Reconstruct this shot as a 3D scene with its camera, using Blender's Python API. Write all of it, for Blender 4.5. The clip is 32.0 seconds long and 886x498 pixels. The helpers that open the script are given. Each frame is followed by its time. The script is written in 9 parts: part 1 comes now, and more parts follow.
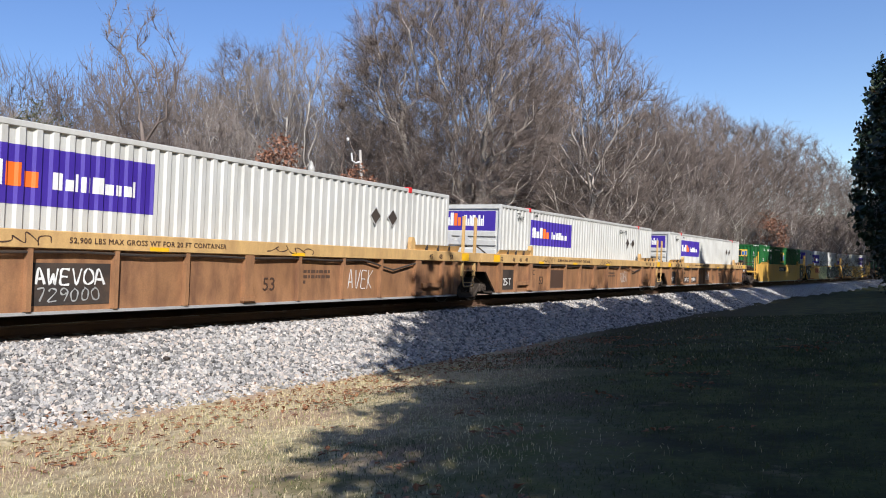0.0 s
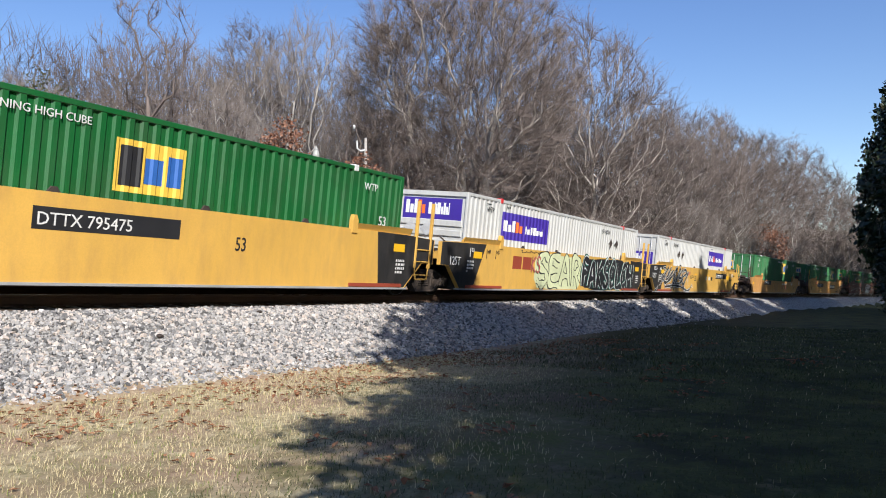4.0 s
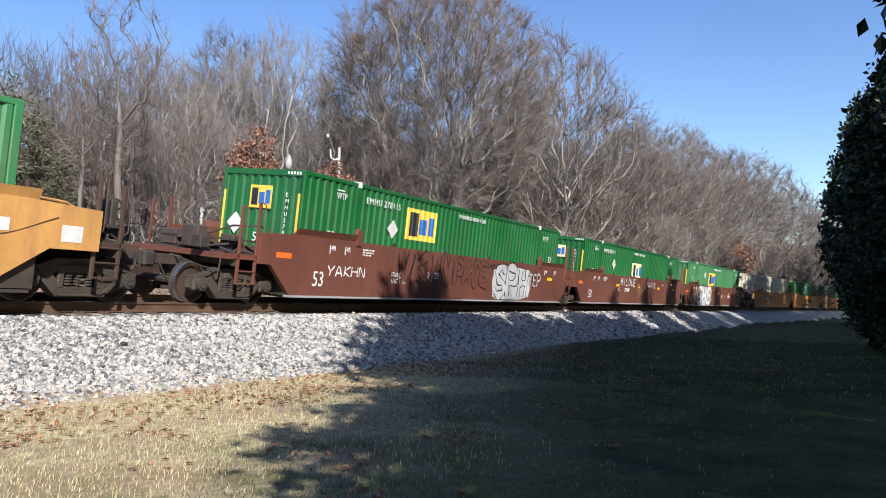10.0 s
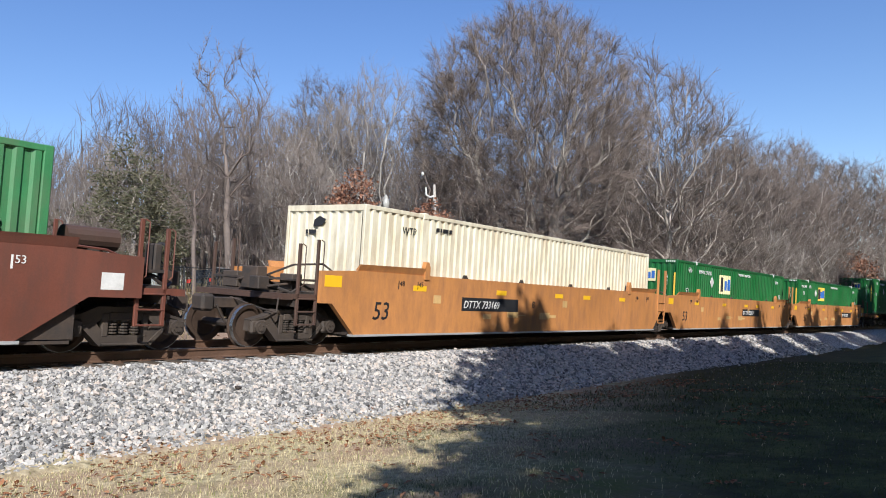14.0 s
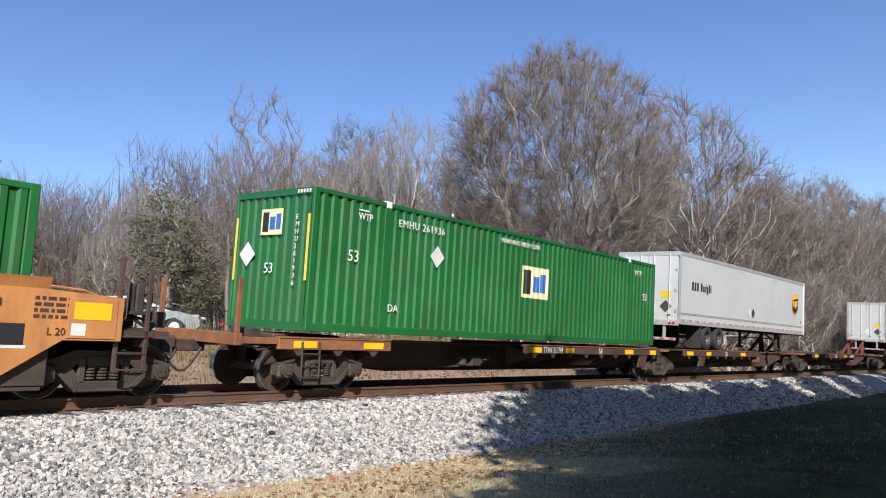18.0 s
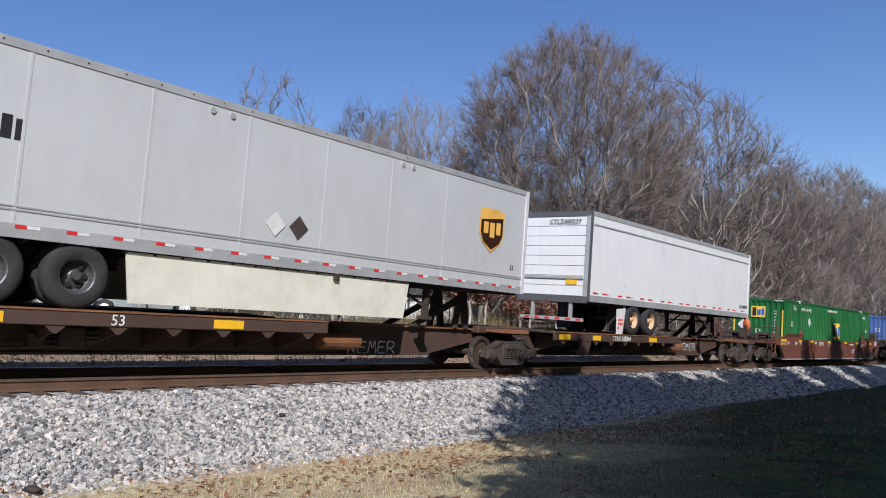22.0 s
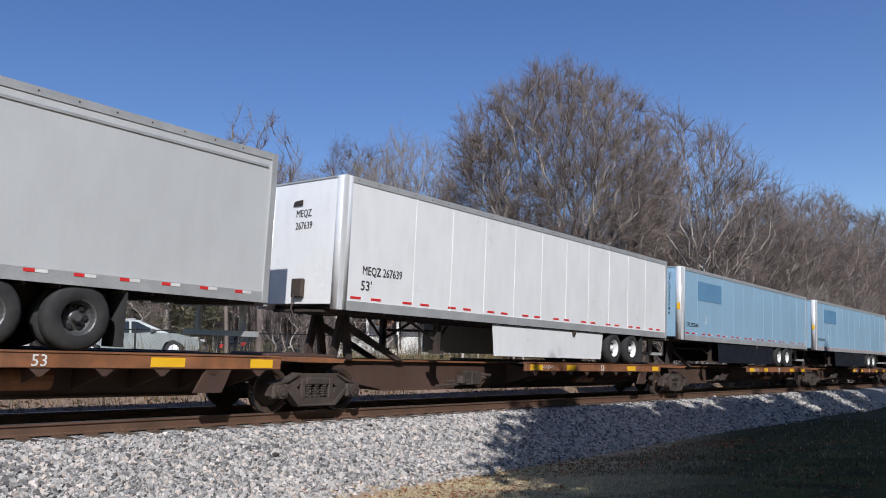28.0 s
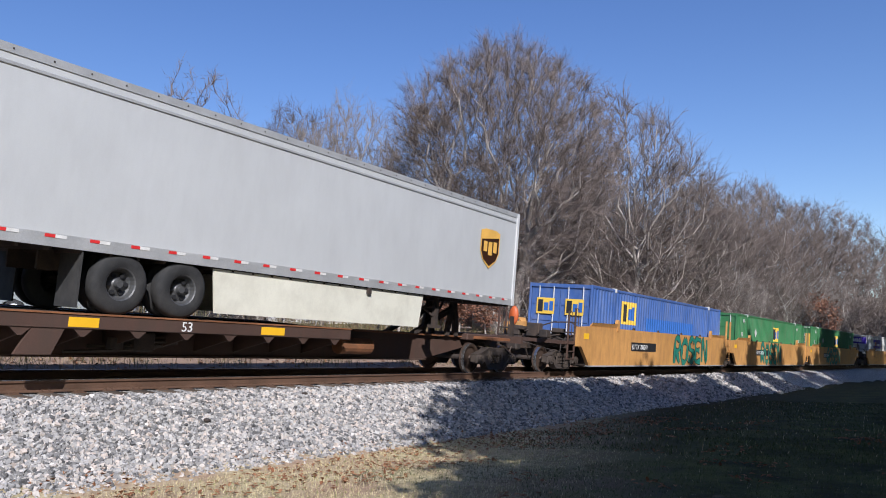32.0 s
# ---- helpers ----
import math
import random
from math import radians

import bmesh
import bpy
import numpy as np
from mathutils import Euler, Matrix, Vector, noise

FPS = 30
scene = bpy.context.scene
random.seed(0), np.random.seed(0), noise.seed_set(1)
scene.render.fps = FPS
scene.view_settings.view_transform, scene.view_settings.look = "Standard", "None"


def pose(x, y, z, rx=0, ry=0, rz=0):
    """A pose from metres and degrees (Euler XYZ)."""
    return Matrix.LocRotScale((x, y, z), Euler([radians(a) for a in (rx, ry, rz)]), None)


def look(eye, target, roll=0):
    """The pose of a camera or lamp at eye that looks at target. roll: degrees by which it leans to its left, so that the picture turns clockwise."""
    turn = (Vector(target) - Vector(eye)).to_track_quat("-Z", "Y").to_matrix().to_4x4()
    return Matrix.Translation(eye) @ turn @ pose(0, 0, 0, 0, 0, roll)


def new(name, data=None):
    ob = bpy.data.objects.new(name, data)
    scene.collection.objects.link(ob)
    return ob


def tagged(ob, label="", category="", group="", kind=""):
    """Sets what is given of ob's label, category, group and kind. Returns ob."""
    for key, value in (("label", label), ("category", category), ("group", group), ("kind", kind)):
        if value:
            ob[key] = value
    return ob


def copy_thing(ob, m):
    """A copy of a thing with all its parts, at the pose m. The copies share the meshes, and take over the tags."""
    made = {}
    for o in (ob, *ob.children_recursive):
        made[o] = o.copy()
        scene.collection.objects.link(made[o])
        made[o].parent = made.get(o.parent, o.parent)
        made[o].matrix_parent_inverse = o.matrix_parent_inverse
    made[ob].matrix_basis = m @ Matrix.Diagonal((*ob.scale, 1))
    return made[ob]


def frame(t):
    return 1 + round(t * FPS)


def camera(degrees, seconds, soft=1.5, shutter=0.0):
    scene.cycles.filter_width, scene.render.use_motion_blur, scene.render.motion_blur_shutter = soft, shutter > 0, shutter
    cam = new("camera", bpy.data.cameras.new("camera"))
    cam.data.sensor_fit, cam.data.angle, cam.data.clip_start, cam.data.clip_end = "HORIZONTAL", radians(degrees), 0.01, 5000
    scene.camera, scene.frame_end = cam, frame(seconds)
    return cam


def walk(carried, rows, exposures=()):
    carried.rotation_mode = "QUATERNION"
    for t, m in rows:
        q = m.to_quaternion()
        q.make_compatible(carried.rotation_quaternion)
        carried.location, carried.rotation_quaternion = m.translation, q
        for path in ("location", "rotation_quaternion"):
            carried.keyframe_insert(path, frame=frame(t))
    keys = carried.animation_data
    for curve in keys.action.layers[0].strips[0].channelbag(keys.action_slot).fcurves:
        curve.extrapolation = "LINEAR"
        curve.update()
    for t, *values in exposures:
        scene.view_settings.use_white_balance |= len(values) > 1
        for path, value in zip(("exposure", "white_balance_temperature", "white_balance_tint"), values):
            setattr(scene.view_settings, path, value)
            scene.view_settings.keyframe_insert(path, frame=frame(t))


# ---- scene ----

# The world: x along the track (the train comes down it towards -x), y across it, z = 0 on the low rail's head.
cam = camera(60.1, 32.0, soft=1.0)
# seconds, eye x y z, yaw, pitch, roll
PATH = [
    (0, -0.001, 0.027, 0.099, -59.87, 3.68, -2.81),
    (0.5, -0.029, -0.004, 0.102, -59.89, 4.58, -1.20),
    (1, 0.013, 0.009, 0.086, -60.59, 3.36, -0.94),
    (1.5, 0.063, 0.049, 0.105, -60.85, 3.56, -0.96),
    (2, 0.020, 0.038, 0.100, -59.65, 3.72, -0.29),
    (2.5, 0.013, 0.046, 0.090, -58.79, 3.43, -0.11),
    (4.5, 0.078, 0.089, 0.104, -60.14, 3.12, 0.44),
    (5, 0.059, 0.072, 0.110, -60.16, 3.47, 0.16),
    (5.5, 0.053, 0.061, 0.112, -60.87, 4.01, 0.54),
    (6, 0.066, 0.065, 0.102, -60.62, 3.58, 0.40),
    (6.5, 0.061, 0.068, 0.101, -60.48, 3.71, 0.32),
    (7, 0.053, 0.063, 0.106, -60.69, 3.93, 0.22),
    (7.5, 0.023, 0.030, 0.113, -60.25, 4.05, 0.18),
    (8, 0.026, 0.037, 0.111, -60.17, 4.00, 0.37),
    (8.5, 0.023, 0.036, 0.106, -60.72, 4.48, 0.28),
    (9, -0.016, 0.004, 0.106, -60.82, 5.03, 0.52),
    (9.5, -0.026, 0.034, 0.100, -59.57, 6.51, 0.36),
    (10, 0.035, -0.074, 0.108, -61.77, 3.93, 0.99),
    (10.5, 0.005, -0.053, 0.097, -60.00, 4.19, 1.03),
    (11, -0.047, -0.159, 0.115, -56.87, 4.59, -1.23),
    (11.5, 0.077, -0.094, 0.126, -57.98, 5.16, 0.69),
    (12, -0.039, -0.217, 0.123, -56.59, 5.03, 0.73),
    (12.5, 0.004, -0.148, 0.113, -56.53, 4.87, 0.42),
    (13, 0.001, -0.144, 0.126, -55.51, 4.55, 1.03),
    (13.5, 0.072, -0.058, 0.157, -57.30, 5.57, -0.84),
    (14, -0.004, -0.118, 0.167, -54.39, 6.33, -1.18),
    (14.5, 0.002, -0.101, 0.239, -57.21, 8.37, -0.93),
    (16.5, -0.018, -0.122, 0.225, -53.96, 9.44, 0.87),
    (17, 0.023, -0.061, 0.219, -53.98, 9.81, 0.41),
    (17.5, -0.001, -0.064, 0.213, -53.01, 9.53, 0.59),
    (18, -0.046, -0.086, 0.209, -52.22, 9.43, -1.24),
    (18.5, -0.060, -0.067, 0.215, -50.27, 8.22, -2.40),
    (19, -0.073, -0.076, 0.199, -51.47, 8.36, -2.38),
    (19.5, -0.079, -0.008, 0.238, -50.10, 7.91, -0.75),
    (20, -0.108, -0.059, 0.255, -49.71, 7.50, -0.53),
    (20.5, -0.068, -0.034, 0.234, -49.86, 7.75, -0.51),
    (21, -0.085, -0.076, 0.241, -50.23, 8.34, -1.35),
    (21.5, -0.047, -0.036, 0.249, -51.10, 7.79, -1.02),
    (22, -0.077, -0.060, 0.241, -51.52, 8.24, -0.37),
    (22.5, -0.105, -0.031, 0.247, -49.97, 8.03, -0.73),
    (23, -0.120, -0.033, 0.251, -50.40, 8.50, -1.00),
    (23.5, -0.102, -0.003, 0.251, -52.23, 9.54, -0.46),
    (24, -0.102, -0.003, 0.254, -52.88, 9.34, -0.80),
    (24.5, -0.102, 0.004, 0.234, -52.81, 9.54, -0.67),
    (26.5, 0.076, -0.012, 0.173, -53.44, 9.83, -1.86),
    (27, 0.086, 0.056, 0.159, -53.80, 10.75, -2.76),
    (27.5, 0.012, 0.071, 0.179, -52.87, 10.49, -2.42),
    (28, 0.030, 0.120, 0.175, -52.42, 10.92, -2.04),
    (28.5, 0.009, 0.133, 0.183, -50.91, 10.36, -2.36),
    (29, 0.068, 0.116, 0.198, -50.72, 9.86, -2.34),
    (29.5, 0.082, 0.122, 0.201, -53.26, 9.97, -2.58),
    (30, 0.086, 0.054, 0.175, -54.16, 10.06, -2.08),
    (30.5, 0.059, 0.067, 0.202, -54.88, 9.85, -1.80),
    (31, 0.081, 0.123, 0.175, -56.15, 9.74, -2.18),
    (31.5, 0.043, 0.192, 0.218, -56.86, 9.29, -0.92),
    (32, 0.038, 0.196, 0.195, -56.96, 8.68, -0.20),
]


def eye_pose(x, y, z, yaw, pitch, roll):
    e = Vector((x, y, z))
    p, w = radians(pitch), radians(yaw)
    ahead = Vector((-math.sin(w) * math.cos(p), math.cos(w) * math.cos(p), math.sin(p)))
    return look(e, e + 2 * ahead, roll)


walk(cam, [(t, eye_pose(*r)) for t, *r in PATH], exposures=[(0, 0.42, 6200, 10.5), (6, 0.42, 6200, 9.5), (8, 0.6, 6150, 8), (10, 0.62, 6150, 8), (10.5, 0.76, 6200, 8.5), (11, 0.72, 6250, 9), (12, 0.66, 6300, 10), (13, 0.5, 6200, 9), (14, 0.45, 6100, 8.5), (17, 0.5, 6250, 9), (19, 0.55, 6300, 10), (20, 0.22, 6050, 10), (21, 0.22, 6050, 11), (22, 0.1, 5950, 12), (23, -0.12, 5950, 12), (24, -0.06, 5650, 14), (26.5, 0.14, 5950, 12), (27, 0.14, 5950, 12), (28, -0.02, 5950, 11), (28.5, -0.15, 5950, 12), (29, -0.42, 5950, 13), (29.5, -0.05, 5950, 11), (30, 0.12, 5950, 11), (31, 0.24, 5950, 11), (32, 0.24, 5900, 13)])

# ---- light ----
SUN_AZ = math.atan2(-0.7, -0.714)  # towards the sun, from +y clockwise to +x
SUN_EL = radians(33)
world = bpy.data.worlds.new("world")
scene.world = world
world.use_nodes = True
wn = world.node_tree.nodes
sky = wn.new("ShaderNodeTexSky")
sky.sky_type = "NISHITA"
sky.sun_disc = False
sky.sun_elevation = SUN_EL
sky.sun_rotation = SUN_AZ
sky.air_density, sky.dust_density, sky.ozone_density = 1.15, 0.15, 1.6
deep = wn.new("ShaderNodeHueSaturation")
deep.inputs["Saturation"].default_value = 1.22
deep.inputs["Hue"].default_value = 0.516
world.node_tree.links.new(sky.outputs[0], deep.inputs["Color"])
world.node_tree.links.new(deep.outputs[0], wn["Background"].inputs[0])
wn["Background"].inputs[1].default_value = 0.11
sun = new("sun", bpy.data.lights.new("sun", "SUN"))
sun.data.energy = 5.0
sun.data.angle = radians(0.53)
sun.data.color = (1.0, 0.94, 0.86)
to_sun = Vector((math.sin(SUN_AZ) * math.cos(SUN_EL), math.cos(SUN_AZ) * math.cos(SUN_EL), math.sin(SUN_EL)))
sun.matrix_world = look(to_sun * 50, (0, 0, 0))

# ---- track geometry ----
YC, KAPPA, CANT = 12.77, 0.00119, radians(5.9)


def on_track(s, o=0.0, z=0.0):
    """A point s metres along the track, o across it, z over the plane of the rails' heads."""
    th = -s * KAPPA
    lat = o * math.cos(CANT) - z * math.sin(CANT)
    return Vector((s - lat * math.sin(th), YC - s * s * KAPPA / 2 + lat * math.cos(th), z * math.cos(CANT) + (o + 0.75) * math.sin(CANT)))


def track_pose(s):
    """The pose of a vehicle at s: x along the track, y across, z up from the rails, leaning with the banked curve."""
    return Matrix.Translation(on_track(s)) @ pose(0, 0, 0, 0, 0, math.degrees(-s * KAPPA)) @ pose(0, 0, 0, math.degrees(CANT), 0, 0)


def gone(t):
    """How far the train has run after t seconds."""
    return 16.098 * t - 0.01286 * t * t


# ---- materials ----
def surface(name, col, rough=0.55, metal=0.0, var=0.18, patch=0.9, grain=45.0, dirt=None, amount=0.35, streak=0.0, bump=0.25, each=0.0, spec=0.5):
    """A painted, rusty, earthy or woody surface: its colour varied by large patches and by fine grain, with dirt in blotches or in runs down the side."""
    m = bpy.data.materials.new(name)
    m.use_nodes = True
    nt = m.node_tree
    n, link = nt.nodes, nt.links.new
    b = n["Principled BSDF"]
    b.inputs["Metallic"].default_value = metal
    b.inputs["Specular IOR Level"].default_value = spec
    tc = n.new("ShaderNodeTexCoord")

    def noise_of(scale, detail, vec=None, rough_=0.6):
        x = n.new("ShaderNodeTexNoise")
        x.inputs["Scale"].default_value = scale
        x.inputs["Detail"].default_value = detail
        x.inputs["Roughness"].default_value = rough_
        link(vec or tc.outputs["Object"], x.inputs["Vector"])
        return x.outputs["Fac"]

    def span(fac, a0, a1, b0, b1):
        x = n.new("ShaderNodeMapRange")
        for k, v in zip(("From Min", "From Max", "To Min", "To Max"), (a0, a1, b0, b1)):
            x.inputs[k].default_value = v
        link(fac, x.inputs["Value"])
        return x.outputs["Result"]

    def times(a, c):
        x = n.new("ShaderNodeMath")
        x.operation = "MULTIPLY"
        link(a, x.inputs[0])
        link(c, x.inputs[1])
        return x.outputs[0]

    big, fine = noise_of(patch, 5), noise_of(grain, 4)
    value = times(span(big, 0.3, 0.7, 1 - var, 1 + var), span(fine, 0.3, 0.7, 1 - var * 0.6, 1 + var * 0.6))
    if each:
        info = n.new("ShaderNodeObjectInfo")
        value = times(value, span(info.outputs["Random"], 0, 1, 1 - each, 1 + each))
    tint = n.new("ShaderNodeVectorMath")
    tint.operation = "SCALE"
    tint.inputs[0].default_value = col
    link(value, tint.inputs["Scale"])
    out = tint.outputs[0]
    if dirt:
        mp = n.new("ShaderNodeMapping")
        mp.inputs["Scale"].default_value = (1.5, 1.5, 0.45) if streak else (1, 1, 1)
        link(tc.outputs["Object"], mp.inputs["Vector"])
        f = noise_of(2.2, 6, mp.outputs[0], 0.65)
        mix = n.new("ShaderNodeMixRGB")
        mix.inputs[2].default_value = (*dirt, 1)
        link(span(f, 0.42, 0.75, 0.0, amount * 1.6), mix.inputs[0])
        link(out, mix.inputs[1])
        out = mix.outputs[0]
    link(out, b.inputs["Base Color"])
    link(span(big, 0.3, 0.7, max(0.04, rough - 0.1), min(1, rough + 0.12)), b.inputs["Roughness"])
    bp = n.new("ShaderNodeBump")
    bp.inputs["Strength"].default_value = bump
    bp.inputs["Distance"].default_value = 0.01
    link(fine, bp.inputs["Height"])
    link(bp.outputs[0], b.inputs["Normal"])
    return m


def plain(name, col, rough=0.5, metal=0.0):
    """A small plain thing's paint, with only a little wear."""
    return surface(name, col, rough, metal, var=0.07, patch=2.5, grain=90, bump=0.06)


RUSTD = (0.09, 0.045, 0.025)
GRIME = (0.10, 0.085, 0.07)
M_GREEN = surface("green_container_paint", (0.012, 0.125, 0.030), 0.42, var=0.16, patch=0.5, dirt=(0.05, 0.09, 0.045), amount=0.35, streak=1)
M_GREEN2 = surface("faded_green_container_paint", (0.045, 0.20, 0.075), 0.5, var=0.16, patch=0.5, dirt=(0.12, 0.16, 0.09), amount=0.4, streak=1)
M_GREY = surface("pale_grey_container_paint", (0.56, 0.56, 0.53), 0.5, var=0.06, patch=0.4, dirt=(0.34, 0.32, 0.28), amount=0.28, streak=1)
M_CREAM = surface("cream_container_paint", (0.72, 0.66, 0.50), 0.5, var=0.07, patch=0.4, dirt=(0.34, 0.21, 0.10), amount=0.36, streak=1)
M_BLUE = surface("blue_container_paint", (0.06, 0.13, 0.36), 0.5, var=0.16, patch=0.5, dirt=(0.16, 0.2, 0.32), amount=0.4, streak=1)
M_PEACH = surface("orange_end_post_paint", (0.62, 0.19, 0.08), 0.5)
M_BROWNWELL = surface("weathered_brown_well_paint", (0.315, 0.160, 0.075), 0.65, var=0.22, patch=0.6, dirt=(0.13, 0.062, 0.036), amount=0.6, streak=1)
M_CHORD = surface("worn_yellow_chord_paint", (0.60, 0.385, 0.155), 0.6, var=0.14, patch=0.6, dirt=(0.30, 0.17, 0.08), amount=0.4, streak=1)
M_YELLOW = surface("fresh_yellow_well_paint", (0.70, 0.41, 0.085), 0.45, var=0.08, patch=0.5, dirt=(0.40, 0.23, 0.09), amount=0.25, streak=1)
M_TAN = surface("tan_yellow_well_paint", (0.58, 0.30, 0.09), 0.55, var=0.14, patch=0.5, dirt=(0.30, 0.14, 0.06), amount=0.4, streak=1)
M_ORANGE = surface("faded_orange_well_paint", (0.50, 0.215, 0.066), 0.6, var=0.13, patch=0.5, dirt=(0.26, 0.12, 0.06), amount=0.45, streak=1)
M_OXIDE = surface("oxide_brown_well_paint", (0.155, 0.052, 0.033), 0.55, var=0.15, patch=0.5, dirt=(0.09, 0.045, 0.035), amount=0.45, streak=1)
M_SKIRTK = plain("navy_black_skirt", (0.012, 0.014, 0.022), 0.45)
M_DOUBLER = surface("black_painted_steel", (0.022, 0.021, 0.020), 0.55, dirt=(0.09, 0.08, 0.07), amount=0.25, streak=1)
M_UNDER = surface("grimy_dark_steel", (0.035, 0.028, 0.024), 0.75, var=0.3, patch=1.5, dirt=(0.10, 0.065, 0.045), amount=0.5)
M_TRUCK = surface("grimy_cast_steel", (0.05, 0.038, 0.031), 0.75, var=0.25, patch=3, dirt=(0.085, 0.062, 0.044), amount=0.5)
M_WHEEL = surface("rusty_wheel_steel", (0.07, 0.045, 0.032), 0.6, metal=0.3, var=0.25, patch=3)
M_TREAD = surface("polished_tread_steel", (0.42, 0.41, 0.40), 0.25, metal=0.9, var=0.1)
M_SPINE = surface("brown_spine_car_paint", (0.078, 0.043, 0.031), 0.65, var=0.22, patch=0.8, dirt=(0.06, 0.04, 0.03), amount=0.5, streak=1)
M_RUSTDECK = surface("rust_orange_deck_edge", (0.26, 0.105, 0.042), 0.7, var=0.3, patch=1.2, dirt=(0.12, 0.06, 0.035), amount=0.6)
M_PLACARD = plain("yellow_placard", (0.85, 0.48, 0.015), 0.5)
M_LABELW = surface("white_stencil_paint", (0.72, 0.71, 0.68), 0.55, var=0.1, patch=6, dirt=(0.4, 0.38, 0.35), amount=0.3)
M_LABELK = plain("black_stencil_paint", (0.02, 0.02, 0.022), 0.55)
M_DARKRUST = surface("dark_brown_stencil", (0.075, 0.042, 0.028), 0.6)
M_PURPLE = surface("purple_panel_paint", (0.055, 0.028, 0.30), 0.45, var=0.1, patch=0.6)
M_VORANGE = plain("vivid_orange_paint", (0.85, 0.16, 0.02), 0.5)
M_RED = plain("red_paint", (0.62, 0.03, 0.03), 0.5)
M_REDRUST = surface("faded_red_sill_paint", (0.32, 0.06, 0.03), 0.6)
M_LOGOY = surface("yellow_panel_paint", (0.80, 0.52, 0.07), 0.5, var=0.1, patch=1.5)
M_LOGOC = surface("pale_cream_panel_paint", (0.72, 0.66, 0.36), 0.5, var=0.12, patch=1.5)
M_LOGOB = plain("blue_panel_paint", (0.035, 0.13, 0.42), 0.5)
M_SHIELD = plain("dark_brown_shield_paint", (0.040, 0.014, 0.006), 0.4)
M_GOLD = surface("gold_shield_paint", (0.80, 0.46, 0.10), 0.4, var=0.12, patch=1.2)
M_TRAILERG = surface("light_grey_trailer_sheet", (0.52, 0.53, 0.525), 0.42, var=0.035, patch=0.5, dirt=(0.40, 0.40, 0.40), amount=0.2, streak=1, bump=0.08)
M_TRAILERW = surface("white_trailer_sheet", (0.80, 0.80, 0.79), 0.35, var=0.03, patch=0.5, dirt=(0.55, 0.54, 0.52), amount=0.16, streak=1, bump=0.08)
M_TRAILERB = surface("sky_blue_trailer_sheet", (0.295, 0.455, 0.585), 0.38, var=0.035, patch=0.4, dirt=(0.33, 0.46, 0.58), amount=0.2, streak=1, bump=0.08)
M_BLUEPATCH = plain("dark_blue_patch_paint", (0.13, 0.27, 0.42), 0.45)
M_SKIRT = surface("ivory_side_skirt", (0.74, 0.72, 0.60), 0.5, var=0.05, patch=0.7, dirt=(0.45, 0.42, 0.34), amount=0.3)
M_ALU = surface("dull_aluminium_rail", (0.46, 0.465, 0.46), 0.45, metal=0.3, var=0.12, patch=1.5)
M_ALULIGHT = surface("bright_aluminium_post", (0.74, 0.74, 0.73), 0.36, metal=0.2, var=0.06, patch=1.5)
M_TYRE = surface("black_tyre_rubber", (0.022, 0.022, 0.022), 0.85, var=0.25, patch=4, dirt=(0.07, 0.065, 0.06), amount=0.35)
M_RIMW = plain("white_wheel_rim", (0.72, 0.72, 0.70), 0.4)
M_RIMD = plain("dark_wheel_rim", (0.10, 0.10, 0.10), 0.45, 0.4)
M_RIMR = surface("rust_stained_rim", (0.70, 0.50, 0.30), 0.55, var=0.3, patch=5, dirt=(0.32, 0.13, 0.04), amount=0.7)
M_PAINTW = surface("white_spray_paint", (0.75, 0.75, 0.73), 0.6, var=0.12, patch=1.5)
M_PAINTG = surface("pale_green_spray_paint", (0.66, 0.70, 0.42), 0.6, var=0.12, patch=1.5)
M_PAINTS = surface("silver_spray_paint", (0.50, 0.50, 0.49), 0.5, var=0.18, patch=1.5)
M_PAINTK = plain("black_spray_paint", (0.018, 0.018, 0.02), 0.6)
M_PAINTT = plain("teal_spray_paint", (0.02, 0.20, 0.14), 0.6)
M_PAINTR = plain("pink_red_spray_paint", (0.55, 0.14, 0.12), 0.6)


# ---- building helpers ----
def part(name, bm, m, parent=None, label="", smooth=False):
    """Links a bmesh as one mesh object under a thing or a part."""
    me = bpy.data.meshes.new(name)
    bm.to_mesh(me)
    bm.free()
    return part_of(name, me, m, parent, label, smooth)


def part_of(name, me, m, parent=None, label="", smooth=False):
    if not me.materials:
        me.materials.append(m)
    if smooth:
        me.polygons.foreach_set("use_smooth", [True] * len(me.polygons))
    ob = new(name, me)
    ob.parent = parent
    if label:
        tagged(ob, label)
    return ob


def shared(name, me, parent, m4):
    """Another object on the same mesh."""
    ob = new(name, me)
    ob.parent = parent
    ob.matrix_basis = m4
    return ob


def box(bm, x0, x1, y0, y1, z0, z1, bev=0.0):
    m = Matrix.Translation(((x0 + x1) / 2, (y0 + y1) / 2, (z0 + z1) / 2)) @ Matrix.Diagonal((abs(x1 - x0), abs(y1 - y0), abs(z1 - z0), 1))
    made = bmesh.ops.create_cube(bm, size=1, matrix=m)
    if bev:
        edges = list({e for v in made["verts"] for e in v.link_edges})
        bmesh.ops.bevel(bm, geom=edges, offset=bev, segments=1, affect="EDGES")
    return bm


def prism(bm, pts, y0, y1):
    """A flat shape in x and z, given thickness from y0 to y1."""
    a = [bm.verts.new((x, y0, z)) for x, z in pts]
    b = [bm.verts.new((x, y1, z)) for x, z in pts]
    faces = [bm.faces.new(a), bm.faces.new(b[::-1])]
    for i in range(len(pts)):
        j = (i + 1) % len(pts)
        faces.append(bm.faces.new((a[j], a[i], b[i], b[j])))
    bmesh.ops.recalc_face_normals(bm, faces=faces)
    return bm


